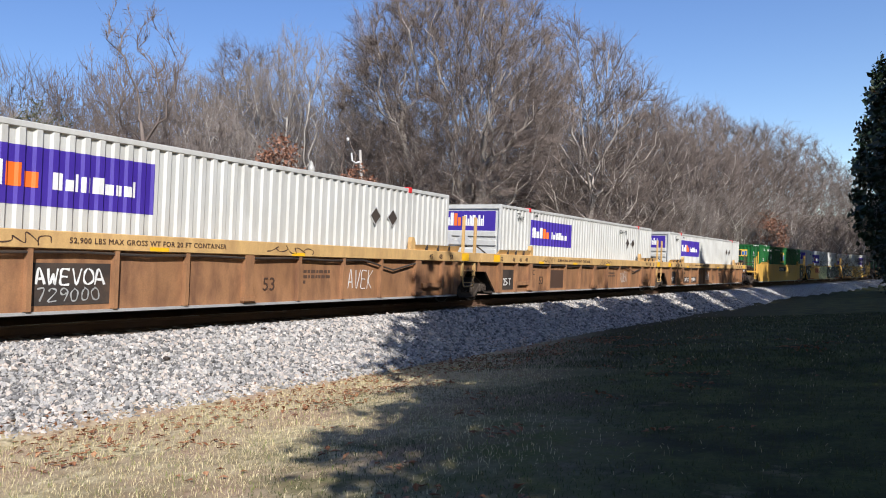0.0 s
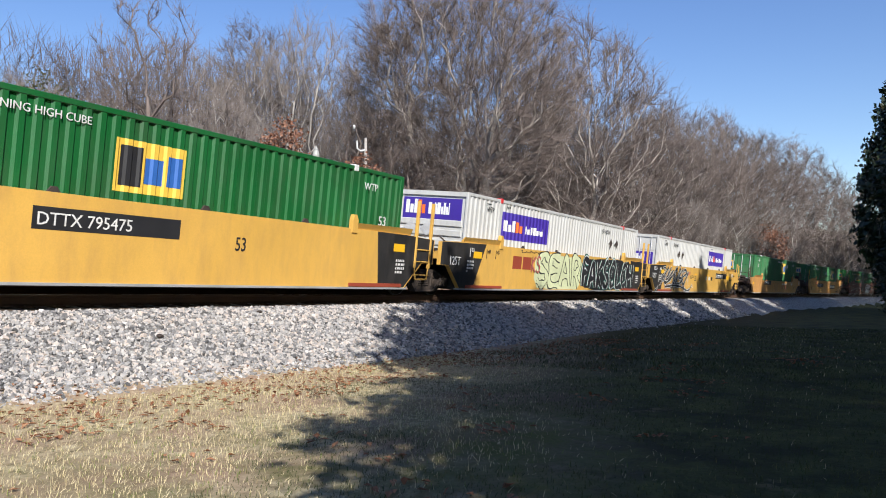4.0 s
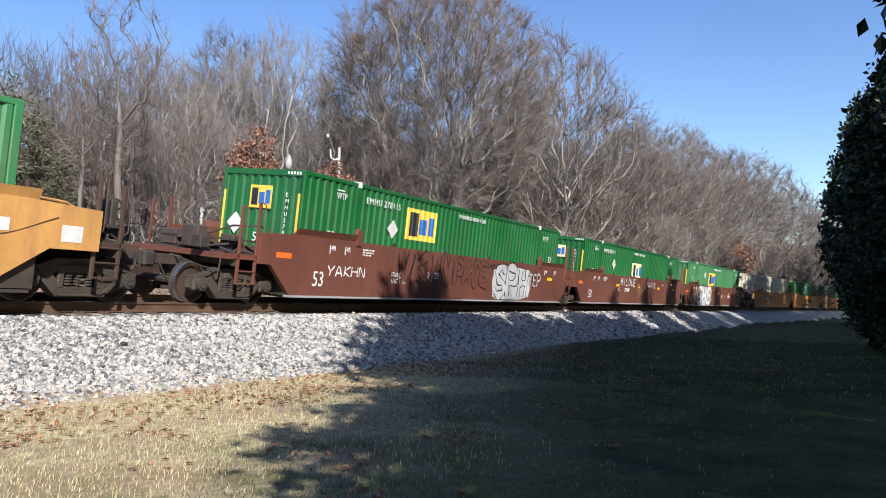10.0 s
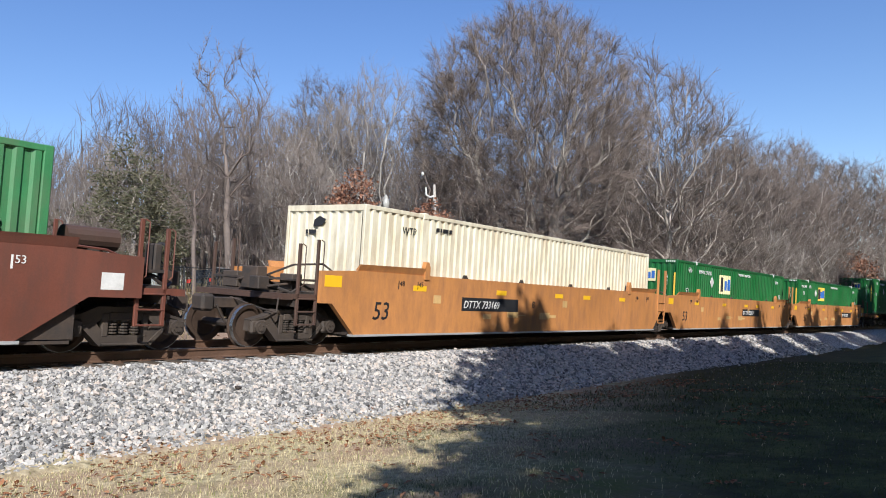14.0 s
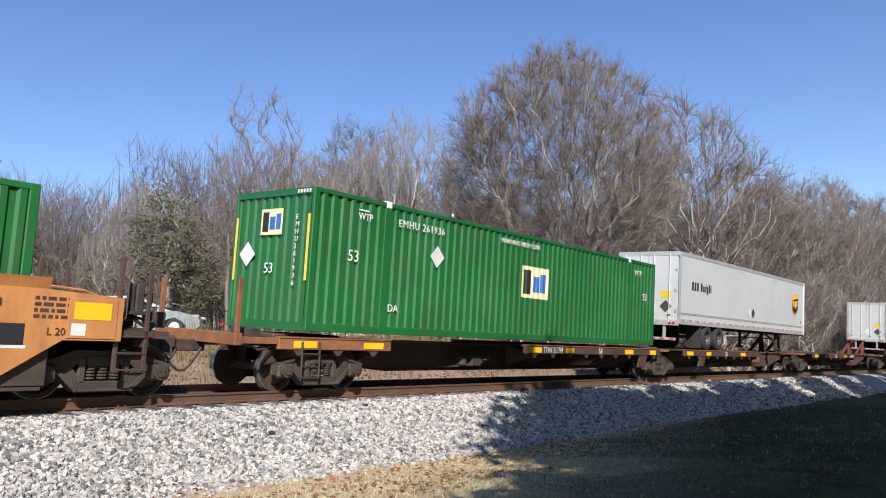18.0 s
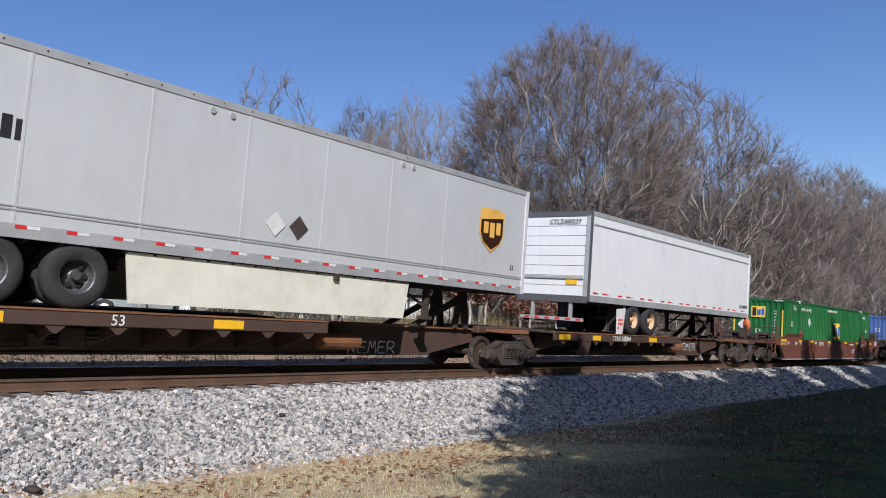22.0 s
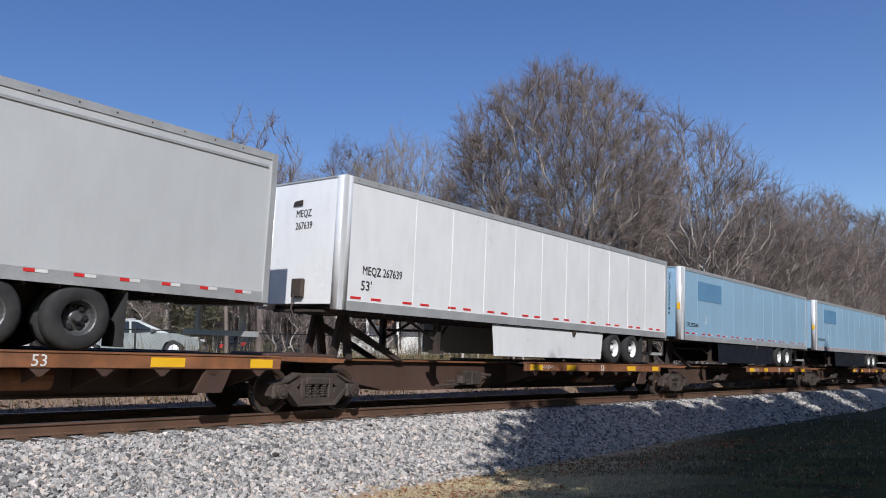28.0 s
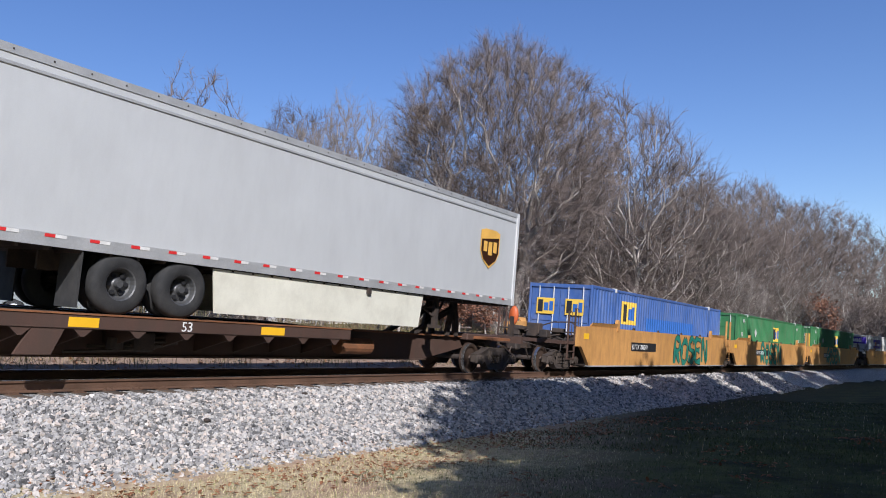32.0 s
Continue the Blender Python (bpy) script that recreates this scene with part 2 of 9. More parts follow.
def rod(bm, p, q, r, n=6, r2=None):
    p, q = Vector(p), Vector(q)
    d = q - p
    m = Matrix.Translation((p + q) / 2) @ d.to_track_quat("Z", "Y").to_matrix().to_4x4()
    bmesh.ops.create_cone(bm, cap_ends=True, segments=n, radius1=r, radius2=r if r2 is None else r2, depth=d.length, matrix=m)
    return bm


def path_rod(bm, pts, r, n=5):
    for p, q in zip(pts, pts[1:]):
        rod(bm, p, q, r, n)
    return bm


def disc(bm, c, r, width, n=20, axis="y"):
    """A short drum with its axis along y (or x)."""
    turn = pose(0, 0, 0, 90, 0, 0) if axis == "y" else pose(0, 0, 0, 0, 90, 0)
    bmesh.ops.create_cone(bm, cap_ends=True, segments=n, radius1=r, radius2=r, depth=width, matrix=Matrix.Translation(c) @ turn)
    return bm


def lathe(bm, prof, n, m4):
    """A ring of revolution round the local z axis from (radius, height) pairs."""
    rings = []
    for r, h in prof:
        rings.append([bm.verts.new(m4 @ Vector((r * math.cos(2 * math.pi * k / n), r * math.sin(2 * math.pi * k / n), h))) for k in range(n)])
    for a, b in zip(rings, rings[1:]):
        for k in range(n):
            j = (k + 1) % n
            bm.faces.new((a[k], a[j], b[j], b[k]))
    return bm


FONTS = {}


def lettering(name, words, height, m, parent, x, y, z, lean=0.0, face="side", wide=1.0, spacing=1.0, label=""):
    """Stencilled words on a side (facing -y) or an end (facing -x), their lower left corner at the given place."""
    key = (words, lean, spacing)
    if key not in FONTS:
        cu = bpy.data.curves.new("letters", "FONT")
        cu.body, cu.size, cu.shear, cu.space_character, cu.extrude = words, 1.0, lean, spacing, 0.004
        cu.resolution_u = 2
        ob = bpy.data.objects.new("letters", cu)
        FONTS[key] = bpy.data.meshes.new_from_object(ob)
        bpy.data.objects.remove(ob)
    me = FONTS[key].copy()
    k = height / 0.7
    me.transform(Matrix.Diagonal((k * wide, k, 1, 1)))
    me.materials.clear()
    ob = part_of(name, me, m, parent, label)
    ob.matrix_basis = pose(x, y, z, 90, 0, 0) if face == "side" else pose(x, y, z, 90, 0, -90)
    return ob


def bars(name, m, parent, x, y, z, w, h, rows, seed, face="side"):
    """Small writing that cannot be read: rows of plain bars."""
    rng = random.Random(seed)
    bm = bmesh.new()
    step = h / rows
    for r in range(rows):
        a, z1 = 0.0, z + h - r * step
        while a < w - 0.02:
            n = min(w - a, rng.uniform(0.06, 0.22) * max(0.5, w))
            if face == "side":
                box(bm, x + a, x + a + n, y - 0.004, y, z1 - step * 0.6, z1)
            else:
                box(bm, x - 0.004, x, y - a - n, y - a, z1 - step * 0.6, z1)
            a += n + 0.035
            if r == rows - 1 and rng.random() < 0.4:
                break
    return part(name, bm, m, parent)


def patch(name, m, parent, x0, x1, z0, z1, y, label="", thick=0.004):
    """A flat label or painted panel on a side, facing -y."""
    return part(name, box(bmesh.new(), x0, x1, y - thick, y, z0, z1), m, parent, label)


def ribbon(bm, pts, width, y, seed=0):
    """A painted stroke on a side along a smooth line through the points."""
    fine = []
    p = [Vector((a, b)) for a, b in pts]
    p = [p[0] * 2 - p[1]] + p + [p[-1] * 2 - p[-2]]
    for i in range(1, len(p) - 2):
        for k in range(5):
            t = k / 5
            fine.append(0.5 * ((2 * p[i]) + (p[i + 1] - p[i - 1]) * t + (2 * p[i - 1] - 5 * p[i] + 4 * p[i + 1] - p[i + 2]) * t * t + (3 * p[i] - p[i - 1] - 3 * p[i + 1] + p[i + 2]) * t ** 3))
    fine.append(p[-2])
    prev = None
    for i, c in enumerate(fine):
        d = (fine[min(i + 1, len(fine) - 1)] - fine[max(i - 1, 0)]).normalized()
        w = width * (0.75 + 0.25 * math.sin(i * 0.9 + seed)) / 2
        side = Vector((-d.y, d.x)) * w
        now = [bm.verts.new((c.x + side.x, y, c.y + side.y)), bm.verts.new((c.x - side.x, y, c.y - side.y))]
        if prev:
            f = bm.faces.new((prev[0], prev[1], now[1], now[0]))
            f.normal_update()
            if f.normal.y > 0:
                f.normal_flip()
        prev = now
    return bm


# ---- ground ----
PROFILE = [(-900, 2.0), (-60, -0.6), (-25, -1.2), (-12.5, -1.29), (-4.15, -1.28), (-2.0, -0.46), (-1.4, -0.42), (2.2, -0.30), (3.6, -0.45), (5.2, -0.1), (7.4, 0.85), (9.2, 1.32), (11, 1.52), (16.5, 1.6), (30, 2.6), (60, 4.5), (160, 14), (900, 60)]


def across(x, y):
    s = max(-160.0, min(160.0, x))
    return y - (YC - s * s * KAPPA / 2)


def ground_z(x, y):
    """The lie of the land: flat lawn, the bank that carries the track, and rising ground beyond."""
    o = across(x, y)
    z = PROFILE[-1][1]
    for (a, za), (b, zb) in zip(PROFILE, PROFILE[1:]):
        if o <= b:
            z = za + (zb - za) * max(0.0, (o - a)) / (b - a)
            break
    if o > 5:
        z += 0.028 * (max(0, min(60, x)) - 14) * min(1, (o - 5) / 6)
    soft = min(1.0, abs(o + 1) / 12)
    return z + 0.05 * soft * noise.noise((x * 0.35, y * 0.35, 0.3)) + (0.8 if abs(o) > 40 else 0.0) * noise.noise((x * 0.02, y * 0.02, 2.0))


def grading(name, stops, scale, rough=0.95, second=None, bump=0.5, voro=0.0, distance=0.03):
    """Earth, lawn or gravel: a ramp of colours over noise, with blotches of a second ramp."""
    m = bpy.data.materials.new(name)
    m.use_nodes = True
    nt = m.node_tree
    n, link = nt.nodes, nt.links.new
    b = n["Principled BSDF"]
    b.inputs["Roughness"].default_value = rough
    b.inputs["Specular IOR Level"].default_value = 0.2
    tc = n.new("ShaderNodeTexCoord")

    def ramp(fac, cols):
        r = n.new("ShaderNodeValToRGB")
        el = r.color_ramp.elements
        for i, (p, c) in enumerate(cols):
            x = el[i] if i < 2 else el.new(p)
            x.position, x.color = p, (*c, 1)
        link(fac, r.inputs[0])
        return r.outputs[0]

    def tex(s, detail=6):
        x = n.new("ShaderNodeTexNoise")
        x.inputs["Scale"].default_value, x.inputs["Detail"].default_value, x.inputs["Roughness"].default_value = s, detail, 0.65
        link(tc.outputs["Object"], x.inputs["Vector"])
        return x.outputs["Fac"]

    if voro:
        v = n.new("ShaderNodeTexVoronoi")
        v.inputs["Scale"].default_value = voro
        link(tc.outputs["Object"], v.inputs["Vector"])
        sep = n.new("ShaderNodeSeparateColor")
        link(v.outputs["Color"], sep.inputs[0])
        fac, height = sep.outputs[0], v.outputs["Distance"]
    else:
        fac = tex(scale)
        height = fac
    out = ramp(fac, stops)
    if second:
        mix = n.new("ShaderNodeMixRGB")
        r = n.new("ShaderNodeMapRange")
        r.inputs["From Min"].default_value, r.inputs["From Max"].default_value = 0.42, 0.62
        link(tex(second[0], 4), r.inputs["Value"])
        link(r.outputs[0], mix.inputs[0])
        link(out, mix.inputs[1])
        link(ramp(tex(scale * 1.7), second[1]), mix.inputs[2])
        out = mix.outputs[0]
    link(out, b.inputs["Base Color"])
    bp = n.new("ShaderNodeBump")
    bp.inputs["Strength"].default_value, bp.inputs["Distance"].default_value = bump, distance
    if voro:
        bp.invert = True
    link(height, bp.inputs["Height"])
    link(bp.outputs[0], b.inputs["Normal"])
    return m


def by_island(name, stops, rough=0.9, spec=0.3, trans=0.0):
    """Stones, blades or leaves, each with its own tone out of a ramp."""
    m = bpy.data.materials.new(name)
    m.use_nodes = True
    n, link = m.node_tree.nodes, m.node_tree.links.new
    g = n.new("ShaderNodeNewGeometry")
    r = n.new("ShaderNodeValToRGB")
    el = r.color_ramp.elements
    for i, (p, c) in enumerate(stops):
        x = el[i] if i < 2 else el.new(p)
        x.position, x.color = p, (*c, 1)
    link(g.outputs["Random Per Island"], r.inputs[0])
    b = n["Principled BSDF"]
    tc = n.new("ShaderNodeTexCoord")
    nz = n.new("ShaderNodeTexNoise")
    nz.inputs["Scale"].default_value, nz.inputs["Detail"].default_value = 60, 3
    link(tc.outputs["Object"], nz.inputs["Vector"])
    mr = n.new("ShaderNodeMapRange")
    mr.inputs["To Min"].default_value, mr.inputs["To Max"].default_value = 0.7, 1.3
    link(nz.outputs["Fac"], mr.inputs["Value"])
    vm = n.new("ShaderNodeVectorMath")
    vm.operation = "SCALE"
    link(r.outputs[0], vm.inputs[0])
    link(mr.outputs[0], vm.inputs["Scale"])
    link(vm.outputs[0], b.inputs["Base Color"])
    b.inputs["Roughness"].default_value = rough
    b.inputs["Specular IOR Level"].default_value = spec
    return m


M_LAWN = grading("dry_winter_lawn", [(0.3, (0.13, 0.11, 0.06)), (0.7, (0.66, 0.57, 0.38)), (0.5, (0.42, 0.35, 0.21))], 9.0, second=(0.55, [(0.3, (0.24, 0.15, 0.10)), (0.7, (0.44, 0.32, 0.22))]))


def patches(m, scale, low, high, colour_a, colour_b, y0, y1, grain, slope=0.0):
    """Blotches of another growth or of painted shade over a ground, thick on the y0 side of a line and none past y1."""
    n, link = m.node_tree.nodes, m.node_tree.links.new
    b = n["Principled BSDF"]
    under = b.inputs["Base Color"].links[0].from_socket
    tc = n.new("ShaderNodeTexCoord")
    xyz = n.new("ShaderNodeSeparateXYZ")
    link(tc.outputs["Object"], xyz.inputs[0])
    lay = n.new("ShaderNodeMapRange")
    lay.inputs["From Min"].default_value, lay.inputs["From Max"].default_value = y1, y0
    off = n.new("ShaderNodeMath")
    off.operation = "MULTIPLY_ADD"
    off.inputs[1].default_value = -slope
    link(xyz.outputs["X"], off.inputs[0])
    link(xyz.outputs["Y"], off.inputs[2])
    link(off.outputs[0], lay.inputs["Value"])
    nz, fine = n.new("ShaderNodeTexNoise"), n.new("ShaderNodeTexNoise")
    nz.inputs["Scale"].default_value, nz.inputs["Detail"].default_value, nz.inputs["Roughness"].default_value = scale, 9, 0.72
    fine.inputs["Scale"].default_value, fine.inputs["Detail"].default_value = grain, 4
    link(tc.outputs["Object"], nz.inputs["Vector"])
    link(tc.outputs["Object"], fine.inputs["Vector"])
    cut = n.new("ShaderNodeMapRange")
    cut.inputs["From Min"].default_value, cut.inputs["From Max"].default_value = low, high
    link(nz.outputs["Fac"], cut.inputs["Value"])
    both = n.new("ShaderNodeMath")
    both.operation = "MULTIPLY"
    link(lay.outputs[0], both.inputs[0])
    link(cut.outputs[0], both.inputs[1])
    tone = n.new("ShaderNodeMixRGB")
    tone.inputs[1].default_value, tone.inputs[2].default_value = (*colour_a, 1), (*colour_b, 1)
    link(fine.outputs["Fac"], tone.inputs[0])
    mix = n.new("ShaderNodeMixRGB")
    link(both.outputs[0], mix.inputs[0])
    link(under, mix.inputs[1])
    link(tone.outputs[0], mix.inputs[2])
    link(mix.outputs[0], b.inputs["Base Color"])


# shade under the evergreens painted into the lawn as a near-black green brown
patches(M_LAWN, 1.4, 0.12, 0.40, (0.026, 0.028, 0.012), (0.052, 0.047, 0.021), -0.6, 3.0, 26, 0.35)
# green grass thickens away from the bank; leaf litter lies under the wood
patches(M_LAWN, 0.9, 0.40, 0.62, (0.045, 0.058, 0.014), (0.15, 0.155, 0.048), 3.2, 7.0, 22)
patches(M_LAWN, 1.3, 0.25, 0.45, (0.13, 0.085, 0.06), (0.36, 0.26, 0.19), 17.8, 15.0, 16)
M_GRAVEL = grading("grey_granite_ballast", [(0.0, (0.15, 0.145, 0.14)), (1.0, (0.58, 0.555, 0.53)), (0.5, (0.36, 0.35, 0.338))], 20, voro=17.0, bump=1.0, distance=0.05)
M_STONE = by_island("crushed_granite", [(0.0, (0.085, 0.083, 0.082)), (1.0, (0.58, 0.55, 0.515)), (0.35, (0.28, 0.27, 0.26)), (0.7, (0.43, 0.41, 0.385)), (0.9, (0.50, 0.42, 0.36))])
M_BLADE = by_island("straw_and_green_blades", [(0.0, (0.30, 0.23, 0.12)), (1.0, (0.14, 0.19, 0.04)), (0.5, (0.66, 0.56, 0.34)), (0.82, (0.54, 0.45, 0.26)), (0.9, (0.16, 0.20, 0.04))])
# green blades, kept dark so their colour deepens the lawn's shade
M_SHADEGREENBLADE = by_island("shade_dark_green_blades", [(0.0, (0.035, 0.055, 0.012)), (1.0, (0.17, 0.16, 0.06)), (0.5, (0.05, 0.056, 0.018)), (0.88, (0.07, 0.074, 0.024))])
M_FALLEN = by_island("fallen_brown_leaves", [(0.0, (0.16, 0.065, 0.03)), (1.0, (0.36, 0.19, 0.10)), (0.5, (0.25, 0.11, 0.055))])
M_WEED = by_island("dead_weed_stalks", [(0.0, (0.22, 0.155, 0.08)), (1.0, (0.36, 0.27, 0.16)), (0.5, (0.17, 0.12, 0.06)), (0.8, (0.10, 0.12, 0.04))])
M_ROAD = grading("worn_asphalt", [(0.3, (0.045, 0.045, 0.046)), (0.7, (0.075, 0.073, 0.07))], 30, bump=0.3)
M_BARK = surface("grey_brown_bark", (0.40, 0.352, 0.305), 0.9, var=0.3, patch=1.5, grain=14, bump=0.8, each=0.12)
M_PALEBARK = surface("pale_grey_bark", (0.40, 0.365, 0.325), 0.9, var=0.25, patch=1.5, grain=14, bump=0.7, each=0.1)
M_TWIG = surface("grey_brown_twigs", (0.155, 0.122, 0.104), 0.9, var=0.22, patch=0.5, grain=8, bump=0.0, each=0.16)
M_PALETWIG = surface("pale_grey_twigs", (0.225, 0.192, 0.17), 0.9, var=0.2, patch=0.5, grain=8, bump=0.0, each=0.12)
M_MAGNOLIA = by_island("dark_glossy_leaves", [(0.0, (0.010, 0.022, 0.010)), (1.0, (0.035, 0.035, 0.016)), (0.6, (0.018, 0.035, 0.014))], 0.45, 0.4)
M_BEECH = by_island("dead_russet_leaves", [(0.0, (0.17, 0.075, 0.045)), (1.0, (0.36, 0.20, 0.13)), (0.5, (0.26, 0.125, 0.08))])
M_CEDAR = by_island("dull_green_needles", [(0.0, (0.075, 0.08, 0.045)), (1.0, (0.19, 0.165, 0.11)), (0.5, (0.12, 0.118, 0.07))])
M_TIE = surface("weathered_tie_timber", (0.085, 0.062, 0.045), 0.9, var=0.35, patch=3, grain=25, bump=0.8, each=0.3)
M_RAIL = surface("rusty_rail_steel", (0.115, 0.062, 0.038), 0.7, var=0.2, patch=2, grain=30, dirt=(0.07, 0.045, 0.03), amount=0.4)
M_RAILHEAD = surface("polished_rail_head", (0.40, 0.39, 0.38), 0.22, metal=0.9, var=0.08)
M_WIRE = plain("galvanised_wire", (0.16, 0.16, 0.155), 0.5, 0.5)
M_IRON = plain("black_iron", (0.018, 0.018, 0.018), 0.5)
M_GLOBE = plain("milky_lamp_glass", (0.40, 0.39, 0.35), 0.25)
M_CLAP = surface("white_clapboard", (0.66, 0.65, 0.62), 0.6, var=0.06)
M_ROOF = surface("dark_shingle", (0.07, 0.065, 0.062), 0.9, var=0.2, patch=2, grain=20)
M_SILVER = plain("silver_green_car_paint", (0.27, 0.29, 0.275), 0.35, 0.25)
M_DARKCAR = plain("dark_car_paint", (0.03, 0.035, 0.045), 0.25, 0.2)
M_GLASS = plain("dark_tinted_glass", (0.02, 0.024, 0.028), 0.08)


def spread_out(a, b, near, far, n):
    """Grid lines, close together between a and b, wide apart out to near and far."""
    inner = [a + (b - a) * k / n for k in range(n + 1)]
    out, step, x = [], (b - a) / n, b
    while x < far:
        step *= 1.35
        x += step
        out.append(min(x, far))
    low, step, x = [], (b - a) / n, a
    while x > near:
        step *= 1.35
        x -= step
        low.append(max(x, near))
    return low[::-1] + inner + out


xs, ys = spread_out(-14, 90, -700, 1400, 105), spread_out(-8, 34, -800, 1200, 84)
verts = [(x, y, ground_z(x, y)) for x in xs for y in ys]
k = len(ys)
faces = [(i * k + j, (i + 1) * k + j, (i + 1) * k + j + 1, i * k + j + 1) for i in range(len(xs) - 1) for j in range(k - 1)]
me = bpy.data.meshes.new("ground")
me.from_pydata(verts, [], faces)
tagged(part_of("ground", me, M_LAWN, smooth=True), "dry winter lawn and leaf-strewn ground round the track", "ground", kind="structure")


def swept(bm, prof, s0, s1, step, flat=True):
    """A strip along the track: prof holds (across, height) pairs, level or banked with the rails."""
    prev, n = None, int((s1 - s0) / step)
    for i in range(n + 1):
        s = s0 + (s1 - s0) * i / n
        th = -s * KAPPA
        row = []
        for o, z in prof:
            p = on_track(s, 0, 0)
            row.append(bm.verts.new((s - o * math.sin(th), YC - s * s * KAPPA / 2 + o * math.cos(th), z) if flat else on_track(s, o, z)))
        if prev:
            for a, b, c, d in zip(prev, prev[1:], row[1:], row):
                bm.faces.new((d, c, b, a))
        prev = row
    return bm


BED = [(-4.3, -1.33), (-4.05, -1.25), (-3.2, -0.90), (-2.2, -0.42), (-1.9, -0.33), (-1.35, -0.27), (1.35, 0.015), (2.1, 0.02), (3.5, -0.38), (4.2, -0.5)]
tagged(part("ballast_bed", swept(bmesh.new(), BED, -40, 300, 2.0), M_GRAVEL), "grey crushed stone ballast under the track", "ballast", kind="structure")
track = tagged(new("railway_track"), "single railway track with rusty rails on timber ties", "track", kind="structure")
for o in (-0.7525, 0.7525):
    prof = [(-0.075, -0.18), (-0.075, -0.168), (-0.012, -0.15), (-0.012, -0.05), (-0.036, -0.035), (-0.036, -0.003), (0.036, -0.003), (0.036, -0.035), (0.012, -0.05), (0.012, -0.15), (0.075, -0.168), (0.075, -0.18)]
    r = part("rail", swept(bmesh.new(), [(o + a, z) for a, z in prof], -60, 300, 3.0, False), M_RAIL, track)
    part("rail_head", swept(bmesh.new(), [(o - 0.034, -0.002), (o - 0.03, 0.0), (o + 0.03, 0.0), (o + 0.034, -0.002)], -60, 300, 3.0, False), M_RAILHEAD, r, "polished running surface")
# the road beyond the fence
tagged(part("road", swept(bmesh.new(), [(10.9, 1.2), (10.95, 1.7), (13.6, 1.86), (17.6, 1.862), (17.7, 1.2)], -60, 24, 2.0), M_ROAD), "narrow worn asphalt lane beside the fence", "road", kind="structure")


# ---- trees ----
def grow(seed, height, radius, counts, ratios, base=0.3, rise=0.35, lean=0.06, angles=(30, 60), straight=False):
    """A branching plant as tapered tubes: returns tubes (level, points, radii) and the twigs' tips."""
    rng = random.Random(seed)
    tubes, tips = [], []

    def branch(p, d, length, r, level):
        n = (7, 5, 4, 3, 1, 1)[level]
        pts, rad, q = [p.copy()], [r], d.copy()
        for k in range(n):
            q = (q + Vector((rng.gauss(0, 1), rng.gauss(0, 1), rng.gauss(0, 1))) * (lean if level == 0 else 0.16) + Vector((0, 0, rise * 0.12 if level else 0.05))).normalized()
            pts.append(pts[-1] + q * (length / n))
            rad.append(r * (1 - (k + 1) / n * (0.75 if level else 0.7)))
        tubes.append((level, pts, rad))
        if level + 1 > len(counts):
            tips.append((pts[-1], q))
            return
        c = counts[level]
        az = rng.uniform(0, 6.28)
        for k in range(c):
            t = base + (1 - base) * (k + rng.uniform(0.2, 0.9)) / c if level == 0 else 0.22 + 0.78 * (k + rng.uniform(0.1, 0.9)) / c
            f = min(t, 0.999) * n
            i = int(f)
            at = pts[i].lerp(pts[i + 1], f - i)
            axis = (pts[i + 1] - pts[i]).normalized()
            az += 2.4 + rng.uniform(-0.5, 0.5)
            ang = radians(rng.uniform(*angles))
            side = axis.orthogonal().normalized()
            side.rotate(Matrix.Rotation(az, 3, axis))
            dd = (axis * math.cos(ang) + side * math.sin(ang) + Vector((0, 0, rise * (0.6 if level == 0 else 0.25)))).normalized()
            ll = length * ratios[level] * ((1.15 - 0.75 * t) if straight and level == 0 else (1.1 - 0.45 * t)) * rng.uniform(0.75, 1.2)
            branch(at, dd, ll, max(0.006, rad[i] * (0.55 if level == 0 else 0.5)), level + 1)
        if level:
            tips.append((pts[-1], q))

    branch(Vector((0, 0, -0.3)), Vector((0, 0, 1)), height * (0.72 if not straight else 1.0), radius, 0)
    return tubes, tips


def tubes_mesh(name, tubes, sides=(9, 7, 5, 3, 3, 3)):
    vs, fs = [], []
    for level, pts, rad in tubes:
        n = sides[level]
        start = len(vs)
        d = (pts[-1] - pts[0]).normalized()
        a = d.orthogonal().normalized()
        b = d.cross(a)
        cs = [(math.cos(6.2832 * k / n), math.sin(6.2832 * k / n)) for k in range(n)]
        last = len(pts) - 1
        for i, (p, r) in enumerate(zip(pts, rad)):
            if i == last and level >= 3:
                vs.append(p)
            else:
                vs.extend(p + a * (c * r) + b * (s * r) for c, s in cs)
        for i in range(last):
            o = start + i * n
            if i == last - 1 and level >= 3:
                fs.extend((o + k, o + (k + 1) % n, o + n) for k in range(n))
            else:
                fs.extend((o + k, o + (k + 1) % n, o + n + (k + 1) % n, o + n + k) for k in range(n))
    me = bpy.data.meshes.new(name)
    me.from_pydata(vs, [], fs)
    return me


